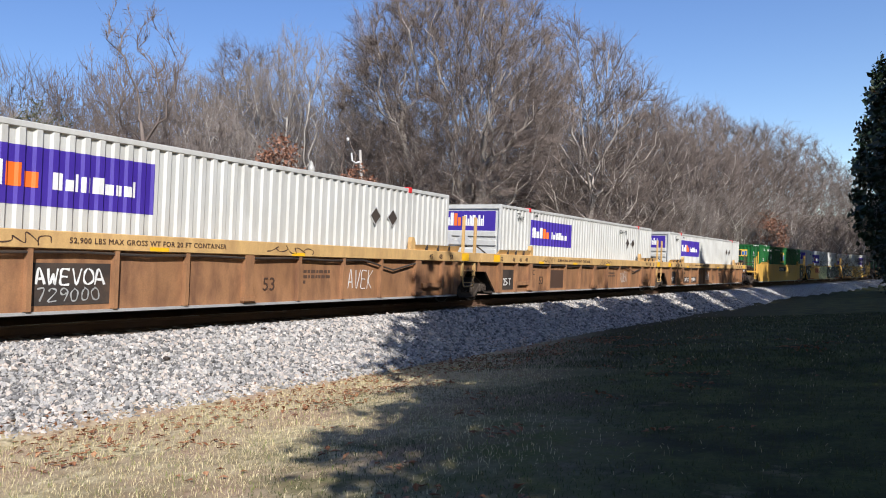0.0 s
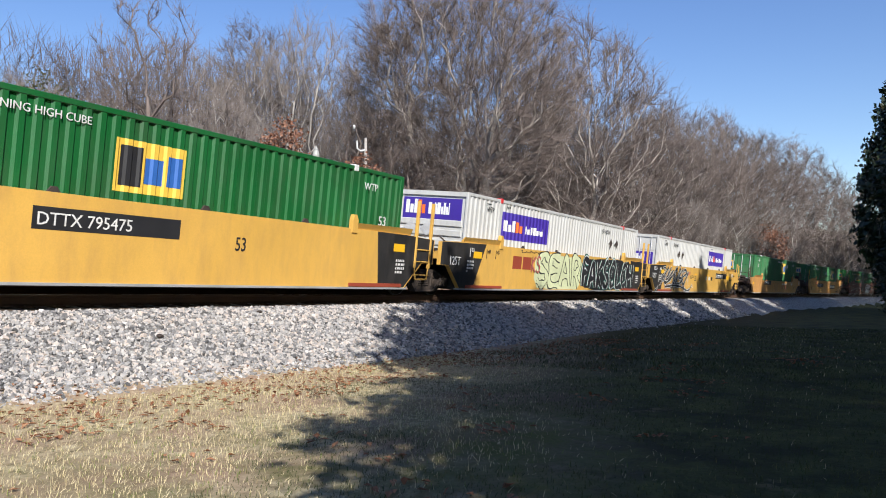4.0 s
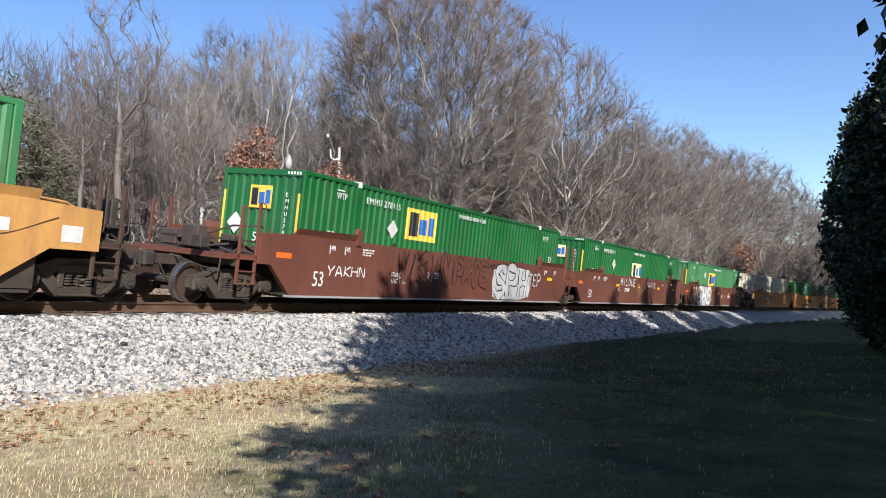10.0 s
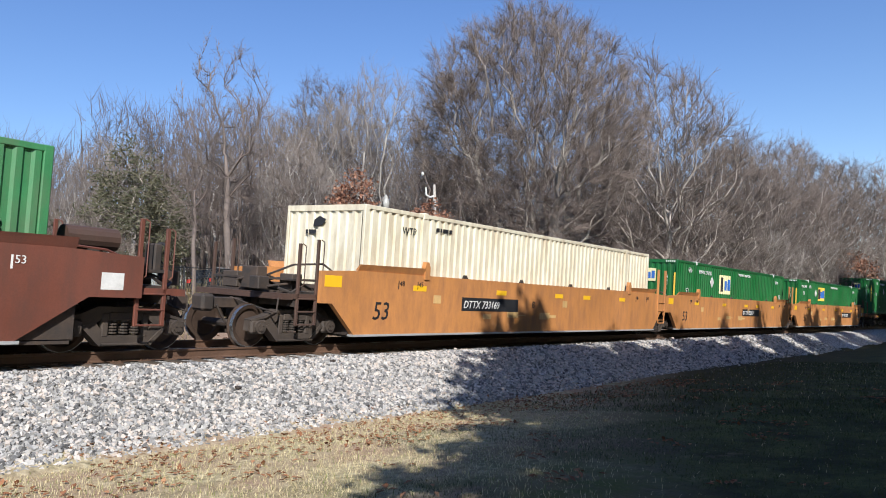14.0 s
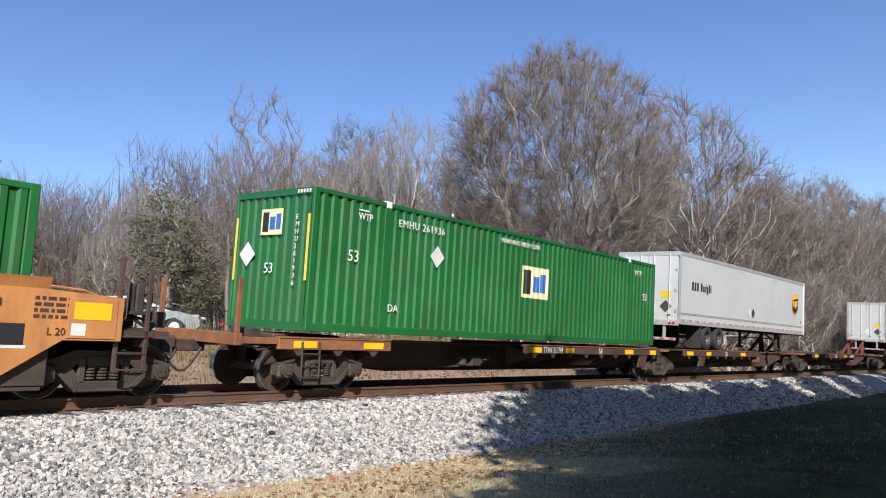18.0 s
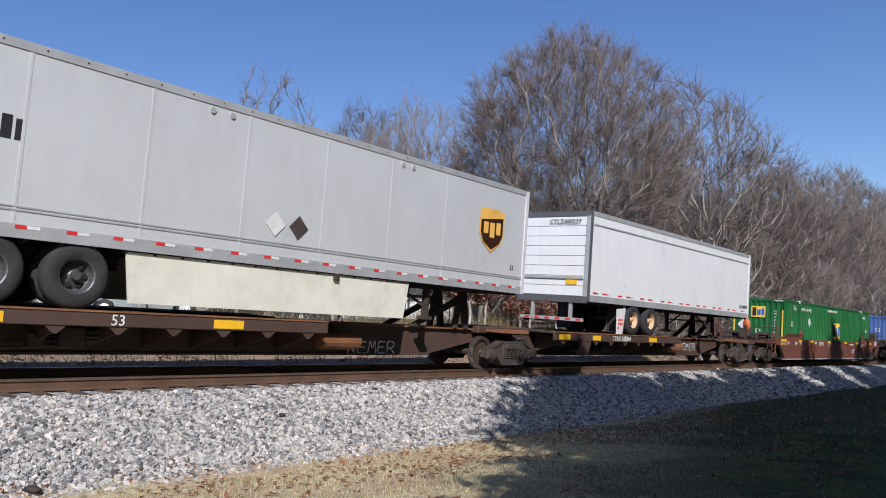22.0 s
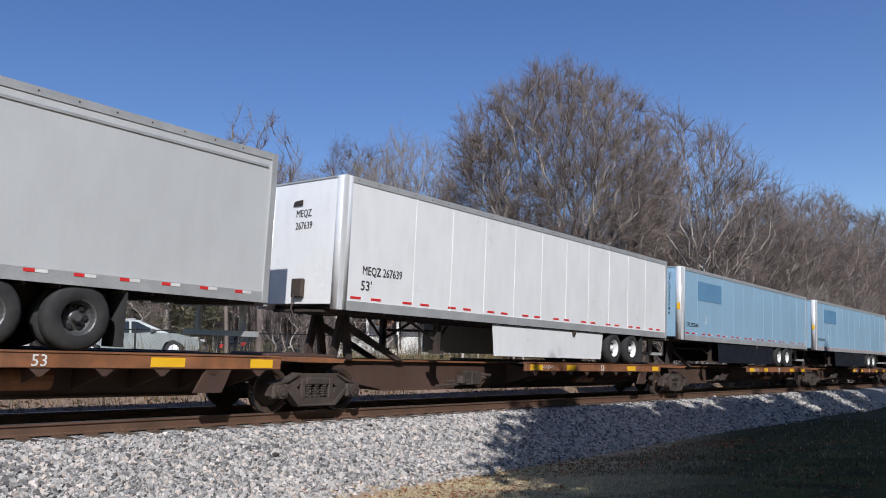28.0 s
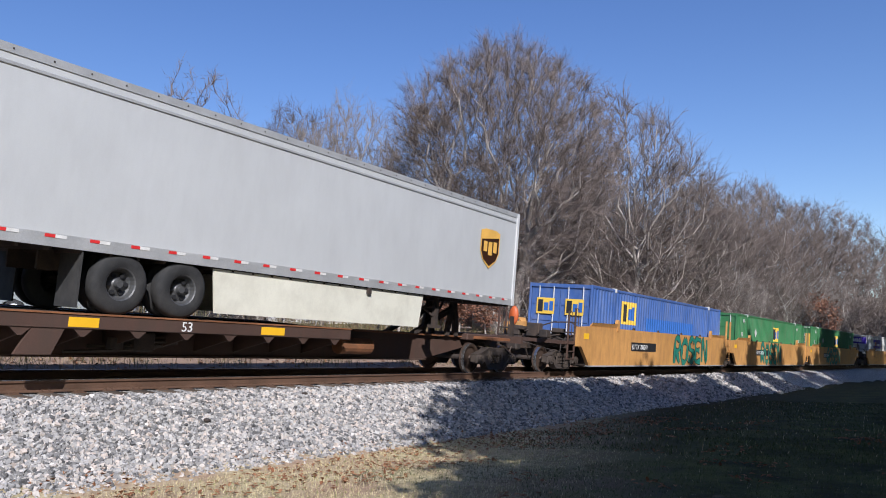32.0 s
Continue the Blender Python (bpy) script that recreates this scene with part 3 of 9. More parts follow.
def leaves_mesh(name, tips, per, size, spread_r, seed, narrow=0.42, droop=0.0):
    rng = random.Random(seed)
    vs, fs = [], []
    for p, d in tips:
        for k in range(per):
            c = p + Vector((rng.gauss(0, 1), rng.gauss(0, 1), rng.gauss(0, 1))) * spread_r
            a = (d + Vector((rng.gauss(0, 1), rng.gauss(0, 1), rng.gauss(0, 0.8) - droop))).normalized()
            b = a.orthogonal().normalized()
            b.rotate(Matrix.Rotation(rng.uniform(0, 6.28), 3, a))
            s = size * rng.uniform(0.6, 1.3)
            n = a.cross(b) * s * 0.12
            i = len(vs)
            vs.extend((c - a * s * 0.5, c + b * s * narrow + n, c + a * s * 0.5, c - b * s * narrow + n))
            fs.extend(((i, i + 1, i + 2), (i, i + 2, i + 3)))
    me = bpy.data.meshes.new(name)
    me.from_pydata(vs, [], fs)
    return me


def make_tree(name, seed, height, radius, counts, ratios, bark, twig, label, leaf=None, group="trees beyond the track", **kw):
    e = new(name)
    tubes, tips = grow(seed, height, radius, counts, ratios, **kw)
    part_of("trunk", tubes_mesh("trunk", [t for t in tubes if t[0] < 2]), bark, e, smooth=True)
    part_of("crown", tubes_mesh("crown", [t for t in tubes if t[0] >= 2]), twig, e)
    if leaf:
        m, per, size, spread_r = leaf
        part_of("leaves", leaves_mesh("leaves", tips, per, size, spread_r, seed, narrow=0.5 if m is M_BEECH else 0.36 if m is M_MAGNOLIA else 0.12, droop=0.5 if m is M_BEECH else 0.0), m, e)
    e["tall"] = height
    return tagged(e, label, "tree", group)


def plant(proto, x, y, height, turn=0.0, wide=1.0):
    k = height / proto["tall"]
    return copy_thing(proto, pose(x, y, ground_z(x, y) - 0.05, 0, 0, turn) @ Matrix.Diagonal((k * wide, k * wide, k, 1)))


def stand(proto, x, y, turn=0.0, wide=1.0):
    proto.matrix_basis = pose(x, y, ground_z(x, y) - 0.05, 0, 0, turn) @ Matrix.Diagonal((wide, wide, 1, 1))
    return proto


def crown_tree(name, seed, height, spread, low, trunk_r, nodes, twigs, twig_len, bark, twig, label, category="tree", group="trees beyond the track", weight=0.35, lean=0.0, stems=1, fork=0.35, tip_r=0.011, leaf=None, taper=0.0, rough=0.16):
    """A tree that fills its crown: limbs reach from the trunk to points spread through the crown, and each limb ends in sprays of twigs."""
    rng = random.Random(seed)
    e = new(name)
    pos, par, way, far = [], [], [], []

    def add(p, parent):
        pos.append(p)
        par.append(parent)
        way.append(((p - pos[parent]).normalized() if parent >= 0 else Vector((0, 0, 1))))
        far.append(far[parent] + (p - pos[parent]).length if parent >= 0 else 0.0)
        return len(pos) - 1

    crotch = []
    for k in range(stems):
        az = 6.283 * k / stems + rng.uniform(-0.4, 0.4)
        out = 0.25 if stems > 1 else 0.0
        i = add(Vector((math.cos(az) * out * 0.6, math.sin(az) * out * 0.6, -0.4)), -1)
        steps = 7
        for q in range(steps):
            p = pos[i] + Vector((rng.gauss(0, 0.05) + lean / steps + math.cos(az) * out, rng.gauss(0, 0.05) + math.sin(az) * out, (height * fork + 0.4) / steps))
            i = add(p, i)
        crotch.append(i)
    top, zc, b = pos[crotch[0]], (height + low) / 2, (height - low) / 2
    aim = []
    while len(aim) < nodes:
        p = Vector((rng.uniform(-1, 1), rng.uniform(-1, 1), rng.uniform(-1, 1)))
        r = p.length
        if r > 1 or rng.random() > 0.25 + 0.75 * r:
            continue
        # an uneven outline
        u = p / max(r, 0.01)
        k = 0.98 + rough * noise.noise(u * 1.9 + Vector((seed, 0, 0)))
        wide = (1.0 if p.z > -0.2 else 0.92) * (1 - taper * (p.z + 1) / 2)
        aim.append(Vector((p.x * spread * k * wide + lean, p.y * spread * k * wide, zc + p.z * b * k)))
    aim.sort(key=lambda p: (p - top).length)
    arr = np.zeros((len(pos) + nodes * 14, 4))
    for i, p in enumerate(pos):
        arr[i] = (*p, far[i])
    first = min(crotch) - 3
    for t in aim:
        n = len(pos)
        d = arr[:n, :3] - np.array(t)
        cost = np.sqrt((d * d).sum(1)) + weight * arr[:n, 3] + np.where(d[:, 2] > 0.15 * spread, 1.5, 0.0)
        cost[:first] += 50
        i = int(cost.argmin())
        gap = (t - pos[i]).length
        steps = max(1, min(9, round(gap / (0.055 * height + 0.12))))
        p0, q = pos[i].copy(), way[i].copy()
        for k in range(1, steps + 1):
            f = k / steps
            straight = p0.lerp(t, f)
            bend = (q * gap * 0.28 + Vector((0, 0, 0.06 * gap))) * f * (1 - f) * 1.2
            wob = Vector((rng.gauss(0, 1), rng.gauss(0, 1), rng.gauss(0, 1))) * 0.10 * gap / steps if k < steps else Vector()
            i = add(straight + bend + wob, i)
            arr[i] = (*pos[i], far[i])
    kids = [[] for _ in pos]
    for i, p in enumerate(par):
        if p >= 0:
            kids[p].append(i)
    power = [0.0] * len(pos)
    for i in range(len(pos) - 1, -1, -1):
        power[i] = max(power[i], tip_r ** 2.05)
        if par[i] >= 0:
            power[par[i]] += power[i]
    rad = [v ** (1 / 2.05) for v in power]
    rad = [max(r * 0.9, 0.011) if r < 0.06 else r - 0.006 for r in rad]
    k = trunk_r / max(rad[0], 1e-4)
    rad = [r * (k ** min(1.0, max(0.0, (r - tip_r) / (rad[0] - tip_r + 1e-6)) ** 0.5)) for r in rad]
    for c in range(stems):
        root = par.index(-1, 0 if c == 0 else c * 8)
        rad[root] *= 1.35
    chains, stack = [], [(i, None) for i, p in enumerate(par) if p < 0]
    while stack:
        i, start = stack.pop()
        line = [] if start is None else [start]
        while True:
            line.append(i)
            if not kids[i]:
                break
            main = max(kids[i], key=lambda j: rad[j])
            stack.extend((j, i) for j in kids[i] if j != main)
            i = main
        chains.append(line)
    thick, thin = [], []
    for line in chains:
        rs = [rad[j] for j in line]
        if len(line) > 1:
            rs[0] = min(rs[0], rs[1] * 1.25)
        rs[-1] *= 0.5
        r = rs[0]
        (thick if r > 0.017 else thin).append((0 if r > 0.15 else 1 if r > 0.07 else 2, [pos[j] for j in line], rs))
    part_of("trunk", tubes_mesh("trunk", thick, (8, 5, 4, 3)), bark, e, smooth=True)
    vs, fs, tips = [], [], []

    def spray(p, d, length, r):
        a = d.orthogonal().normalized() * r
        c = d.cross(a)
        i = len(vs)
        bend = Vector((rng.gauss(0, 1), rng.gauss(0, 1), rng.gauss(0, 1) + 0.3)) * length * 0.08
        vs.extend((p + a, p - a * 0.5 + c * 0.87, p - a * 0.5 - c * 0.87, p + d * length + bend))
        fs.extend(((i, i + 1, i + 3), (i + 1, i + 2, i + 3), (i + 2, i, i + 3)))
        return p + d * length + bend

    ends = [i for i in range(len(pos)) if rad[i] < 0.05 and i > first]
    mid = Vector((lean, 0, low + 0.35 * (height - low)))
    each = twigs / max(1, len(ends)) / 3.0
    for i in ends:
        n = int(each) + (rng.random() < each % 1)
        for q in range(n):
            p = pos[i].lerp(pos[par[i]], rng.random())
            d = (way[i] * 0.6 + (pos[i] - mid).normalized() * 0.6 + Vector((rng.gauss(0, 0.58), rng.gauss(0, 0.58), rng.gauss(0.15, 0.52)))).normalized()
            length = twig_len * rng.uniform(0.5, 1.4)
            tip = spray(p, d, length, tip_r * 0.85)
            tips.append((tip, d))
            for w in range(2):
                f = rng.uniform(0.25, 0.85)
                dd = (d + Vector((rng.gauss(0, 0.62), rng.gauss(0, 0.62), rng.gauss(0.1, 0.55)))).normalized()
                spray(p.lerp(tip, f), dd, length * rng.uniform(0.45, 0.85), tip_r * 0.6)
    me = tubes_mesh("crown", thin, (4, 4, 3, 3))
    base = [v.co.copy() for v in me.vertices]
    faces = [tuple(f.vertices) for f in me.polygons]
    whole = bpy.data.meshes.new("crown")
    n = len(base)
    whole.from_pydata(base + vs, [], faces + [tuple(j + n for j in f) for f in fs])
    part_of("crown", whole, twig, e)
    if leaf:
        m, per, size, spread_r, narrow = leaf
        part_of("leaves", leaves_mesh("leaves", tips, per, size, spread_r, seed, narrow=narrow, droop=0.3), m, e)
    e["tall"] = height
    return tagged(e, label, category, group)


BIG = crown_tree("bare_tree", 11, 18.0, 7.5, 1.6, 0.42, 2600, 100000, 0.8, M_BARK, M_TWIG, "huge bare spreading hardwood with dense grey brown twigs", fork=0.22, stems=3, tip_r=0.0125, weight=0.5, rough=0.12)
stand(BIG, 40.5, 22.3, 20, 1.0)
OAK = crown_tree("bare_tree", 23, 15.0, 4.9, 1.5, 0.22, 760, 20000, 0.8, M_BARK, M_TWIG, "bare hardwood tree with fine grey brown twigs", fork=0.24, tip_r=0.015, weight=0.5)
TALL = crown_tree("bare_tree", 37, 13.0, 2.5, 3.0, 0.17, 170, 4200, 0.55, M_TWIG, M_TWIG, "tall slender bare tree with open twigs", fork=0.55, weight=0.4, tip_r=0.014)
ASH = crown_tree("bare_tree", 41, 13.5, 4.6, 1.5, 0.17, 520, 12000, 0.85, M_PALEBARK, M_PALETWIG, "bare tree with pale grey bark and twigs", fork=0.28, stems=2, tip_r=0.0135, weight=0.5)
THICKET = crown_tree("bare_sapling", 53, 6.0, 3.0, 0.2, 0.07, 150, 4200, 0.6, M_PALEBARK, M_TWIG, "tangled bare sapling thicket on the far bank", fork=0.15, stems=4, tip_r=0.015)
SYCAMORE = make_tree("bare_tree", 67, 9.0, 0.16, (7, 6, 5), (0.62, 0.5, 0.42), M_PALEBARK, M_PALEBARK, "pale-barked tree with long low drooping limbs", angles=(55, 85), rise=0.05)
stand(SYCAMORE, 50.8, 16.2, 0)
BEECH = crown_tree("russet_tree", 61, 5.6, 1.05, 1.9, 0.07, 110, 1300, 0.32, M_BARK, M_TWIG, "small tree that kept its dead russet leaves", leaf=(M_BEECH, 8, 0.13, 0.13, 0.5), fork=0.4)
CEDAR = crown_tree("evergreen_tree", 71, 8.5, 2.3, 0.3, 0.14, 200, 2400, 0.5, M_BARK, M_CEDAR, "dull green bushy evergreen beyond the lane", leaf=(M_CEDAR, 6, 0.30, 0.17, 0.12), fork=0.5, weight=0.15)
stand(OAK, 58.5, 17.0, 30)
stand(TALL, 23.7, 29.7, 0)
stand(ASH, 37.8, 35.5, 40)
stand(THICKET, 49.0, 17.8, 0)
stand(BEECH, 24.6, 22.3, 0)
stand(CEDAR, 14.5, 39.5, 0)
for x, y, h, w in ((49.3, 17.4, 18.0, 0.98), (41.5, 40.0, 16.6, 0.95), (66, 16.5, 15.5, 1.0), (73, 15.5, 16.5, 1.1), (80, 14.5, 17.5, 1.0), (66, 26, 15.0, 1.1), (88, 13.2, 18.0, 1.05), (97, 12.0, 19.0, 1.1), (108, 10.0, 19.5, 1.0), (84, 22, 17.0, 1.1), (57, 26, 15.5, 1.0), (120, 8, 18.5, 1.1), (134, 5, 17, 1.2), (100, 20, 19, 1.2), (32, 50, 12.5, 1.2), (75, 27, 15, 1.2), (11, 55, 10.0, 1.3), (18.5, 53, 9.6, 1.2), (4.0, 54, 9.5, 1.3), (24, 52, 9.5, 1.2)):
    plant(OAK, x, y, h, (x * 37 + y * 11) % 360, w)
for x, y, h, w in ((21.5, 39.5, 6.6, 0.8), (33.5, 37.0, 12.4, 0.9), (28.0, 47.0, 10.6, 1.1), (30.0, 38.5, 10.4, 0.9), (36.5, 31.0, 15.0, 0.8), (14.0, 46.0, 8.5, 1.2), (18.0, 47.0, 9.5, 1.1), (9.0, 47.0, 8.5, 1.2), (3.0, 46.0, 8.5, 1.2), (21.0, 57.0, 10.5, 1.2), (38.5, 28.0, 11.0, 0.9), (53.5, 22.5, 11.5, 1.0), (63.0, 14.6, 9.0, 1.1), (71.0, 13.2, 9.0, 1.2), (86.0, 11.0, 10.0, 1.2), (12.0, 50.0, 9, 1.2), (46.0, 30.5, 13, 1.0), (31.5, 33.0, 9.5, 0.9)):
    plant(ASH, x, y, h, (x * 53 + y * 7) % 360, w)
for x, y, h, w in ((22.5, 30.6, 9.6, 0.8), (27.5, 34.0, 9.0, 1.1), (29.5, 31.0, 9.0, 1.0), (34.5, 26.0, 9.5, 1.1), (36.0, 23.2, 8.0, 1.2), (16.0, 46.0, 8.5, 1.3), (8.0, 45.0, 8.0, 1.3), (26.0, 37.0, 8.0, 1.3)):
    plant(TALL, x, y, h, (x * 29) % 360, w)
for x, y in ((62.5, 15.5), (91.5, 10.5), (77.0, 12.0)):
    plant(SYCAMORE, x, y, 9.0, x * 83 % 360)
for x, y, h in ((45.5, 17.0, 5.0), (54.0, 15.6, 5.5), (59.5, 14.8, 6.0), (66.0, 13.6, 6.0), (73.0, 12.2, 6.0), (81.0, 11.0, 6.5), (90.0, 9.4, 7.0), (100.0, 7.4, 7.0), (112.0, 5.0, 7.5), (37.5, 19.8, 4.4), (42.0, 18.0, 4.6), (33.5, 25.5, 4.5), (126.0, 2.5, 8.0), (140, -1.0, 8.5), (24.0, 44.0, 6.0), (26.5, 27.5, 3.4), (29.5, 28.0, 4.2), (23.0, 27.0, 2.8), (11.0, 36.0, 5.5), (5.0, 36.5, 5.5), (18.5, 33.5, 4.0), (46.0, 23.0, 7.0), (52.0, 19.0, 7.0), (8.5, 41.5, 5.0), (12.5, 42.5, 5.0), (16.0, 38.5, 4.5), (19.5, 43.5, 5.5), (22.5, 40.0, 5.0), (14.5, 35.5, 3.6)):
    plant(THICKET, x, y, h, (x * 71) % 360, 1.15)
for x, y, h in ((29.0, 21.6, 4.8), (30.2, 21.6, 4.2), (29.6, 22.8, 4.4), (33.0, 20.6, 3.4), (35.0, 20.2, 3.0), (31.6, 20.4, 3.4), (84.0, 10.6, 7.5)):
    plant(BEECH, x, y, h, x * 40 % 360, 1.25)
for x, y, h in ((10.0, 39.5, 6.8), (13.0, 38.2, 6.6), (6.5, 38.5, 7.0), (2.0, 38.0, 7.0), (-2.0, 40.0, 7.5), (16.5, 43.0, 6.5), (17.5, 40.5, 5.0), (6.0, 43.0, 7.0), (21.8, 34.2, 7.6), (24.5, 36.0, 5.5), (2.0, 44.0, 7.0), (19.0, 36.5, 4.0)):
    plant(CEDAR, x, y, h, x * 40 % 360, 1.2)
# far wooded hill at the end of the line
M_HILL = grading("far_winter_wood", [(0.3, (0.022, 0.027, 0.016)), (0.7, (0.06, 0.055, 0.04))], 0.35, bump=0.6)
rng = random.Random(5)
bm = bmesh.new()
for k in range(170):
    x, y = rng.uniform(185, 340), rng.uniform(-70, 60)
    r = rng.uniform(3.0, 5.5)
    z = 2 + (x - 185) * 0.085
    made = bmesh.ops.create_icosphere(bm, subdivisions=2, radius=r, matrix=Matrix.Translation((x, y, z + r * 0.8)) @ Matrix.Diagonal((1, 1, 1.3, 1)))
    for v in made["verts"]:
        v.co += Vector((noise.noise(v.co * 0.6), noise.noise(v.co * 0.6 + Vector((7, 0, 0))), noise.noise(v.co * 0.6 + Vector((0, 9, 0))))) * 1.6
tagged(part("far_wood", bm, M_HILL), "wooded hillside in the distance beyond the curve", "woods", kind="stuff")
# the wood goes on behind the nearer trees: stems and twigs that cannot be told apart
rng = random.Random(19)
vs, fs = [], []
for k in range(70000):
    lane = k >= 58000
    x = rng.uniform(-6, 30) if lane else rng.uniform(28, 165)
    o = rng.uniform(30, 46) if lane else rng.uniform(22, 40)
    y = YC - min(x, 160) ** 2 * KAPPA / 2 + o
    g = 2.0 + 0.028 * (min(60, x) - 14) + (o - 16) * 0.08
    tall = (7.6 if lane else 11.5) + 3.0 * noise.noise((x * 0.09, o * 0.15, 4.0))
    h = rng.random() ** 0.8 * tall
    stem = k % 12 == 0
    z = g - 0.3 if stem else g + h
    length = tall * rng.uniform(0.7, 1.0) if stem else rng.uniform(1.0, 2.6)
    r = rng.uniform(0.05, 0.13) if stem else rng.uniform(0.014, 0.03)
    d = Vector((rng.gauss(0, 0.05 if stem else 0.5), rng.gauss(0, 0.05 if stem else 0.5), 1)).normalized()
    p, i = Vector((x, y, z)), len(vs)
    vs.extend((p + Vector((r, 0, 0)), p + Vector((-r * 0.5, r * 0.87, 0)), p + Vector((-r * 0.5, -r * 0.87, 0)), p + d * length))
    fs.extend(((i, i + 1, i + 3), (i + 1, i + 2, i + 3), (i + 2, i, i + 3)))
me = bpy.data.meshes.new("winter_wood")
me.from_pydata(vs, [], fs)
tagged(part_of("winter_wood", me, M_TWIG), "dense bare winter wood behind the nearer trees", "woods", kind="stuff")
# evergreens on the lawn side, whose shade lies over the lawn and the bank
MAG = crown_tree("magnolia_tree", 83, 12.0, 4.4, 0.1, 0.2, 480, 6500, 0.4, M_BARK, M_BARK, "dark glossy-leaved magnolia at the edge of the lawn", group="magnolias along the lawn", taper=0.6, fork=0.6, weight=0.1, leaf=(M_MAGNOLIA, 12, 0.26, 0.2, 0.36))
stand(MAG, 30.0, -2.7, 0)
for x, y, h, w in ((27.0, -1.7, 5.2, 1.3), (32.0, -1.2, 4.6, 1.3)):
    plant(MAG, x, y, h, x * 50 % 360, w)
# unseen trees of assumed kind, placed to cast the shade on lawn and bank
SHADE = crown_tree("evergreen_oak", 89, 17.0, 5.6, 1.6, 0.34, 300, 2600, 0.6, M_BARK, M_BARK, "unseen evergreen placed to cast shade on lawn and track", group="shade trees along the lawn", fork=0.5, taper=0.6, weight=0.15, leaf=(M_MAGNOLIA, 11, 0.46, 0.3, 0.36))
stand(SHADE, 3.2, -6.2, 0, 0.95)
for x, y, h in ((9.0, -6.6, 16.6), (14.6, -6.8, 17.0), (20.4, -7.0, 17.4), (26.4, -7.2, 17.8), (32.0, -7.4, 18.4), (8.0, -13.0, 15.0), (17.5, -13.5, 16.0), (24.0, -14.5, 17.0), (37.0, -14.5, 18.0)):
    plant(SHADE, x, y, h, (x * 47) % 360, 0.62)
for x, y, h in ((37.5, -8.0, 17.8), (43.5, -8.5, 18.0), (49.5, -9.0, 18.0), (56.0, -7.5, 19.5), (63.0, -8.0, 20.0), (70.0, -9.0, 20.5)):
    plant(SHADE, x, y, h, (x * 47) % 360, 0.85)
for x, y, h in ((-1.7, -5.9, 11.0), (1.4, -3.9, 7.4), (5.0, -3.9, 8.6), (9.6, -5.0, 9.2), (14.0, -5.2, 9.4), (18.6, -5.6, 9.6), (23.5, -6.0, 10.0)):
    plant(SHADE, x, y, h, (x * 61) % 360, 1.05)
# unseen row placed to shade the far end of the train
for k in range(11):
    x = 62.0 + 7.0 * k
    plant(SHADE, x, YC - x * x * KAPPA / 2 - 11.5 - 0.6 * (k % 3), 16.5 + 1.2 * (k % 2), (x * 59) % 360, 0.74)
# unseen crowns added overhead to block skylight from the shaded lawn
HIGH = crown_tree("evergreen_oak", 97, 12.0, 4.4, 6.0, 0.34, 300, 2800, 0.6, M_BARK, M_BARK, "unseen high-crowned evergreen added to cut skylight over the lawn", group="shade trees along the lawn", fork=0.5, leaf=(M_MAGNOLIA, 11, 0.46, 0.3, 0.36))
stand(HIGH, 9.6, -3.4, 0)
for x, y, h in ((15.3, -4.4, 12.0), (20.6, -5.4, 12.5)):
    plant(HIGH, x, y, h, (x * 47) % 360, 0.95)


# ---- beyond the fence ----
def fence():
    e = tagged(new("chain_link_fence"), "low chain-link fence along the far side of the track", "fence", kind="structure")
    tops = []
    x = -8.0
    while x < 46:
        y = YC - x * x * KAPPA / 2 + 9.6
        z = ground_z(x, y)
        part("fence_post", rod(bmesh.new(), (x, y, z - 0.3), (x, y, z + 1.25), 0.03, 7), M_IRON, e)
        tops.append(Vector((x, y, z + 1.2)))
        x += 3.0
    bm = bmesh.new()
    path_rod(bm, tops, 0.02, 5)
    part("top_rail", bm, M_IRON, e)
    vs, fs = [], []
    for a, b in zip(tops, tops[1:]):
        for k in range(24):
            for way in (1, -1):
                p = a.lerp(b, k / 24)
                f = k / 24 + way * 8 / 24
                if not 0 <= f <= 1:
                    continue
                q = a.lerp(b, f)
                i = len(vs)
                vs.extend((p + Vector((0.004, 0, 0)), p - Vector((0.004, 0, 0)), q - Vector((0.004, 0, 1.14)), q + Vector((0.004, 0, -1.14)), p + Vector((0, 0.006, 0)), q + Vector((0, 0.006, -1.14))))
                fs.extend(((i, i + 1, i + 2, i + 3), (i + 1, i + 4, i + 5, i + 2), (i + 4, i, i + 3, i + 5)))
    me = bpy.data.meshes.new("wire_mesh")
    me.from_pydata(vs, [], fs)
    part_of("wire_mesh", me, M_WIRE, e)


fence()


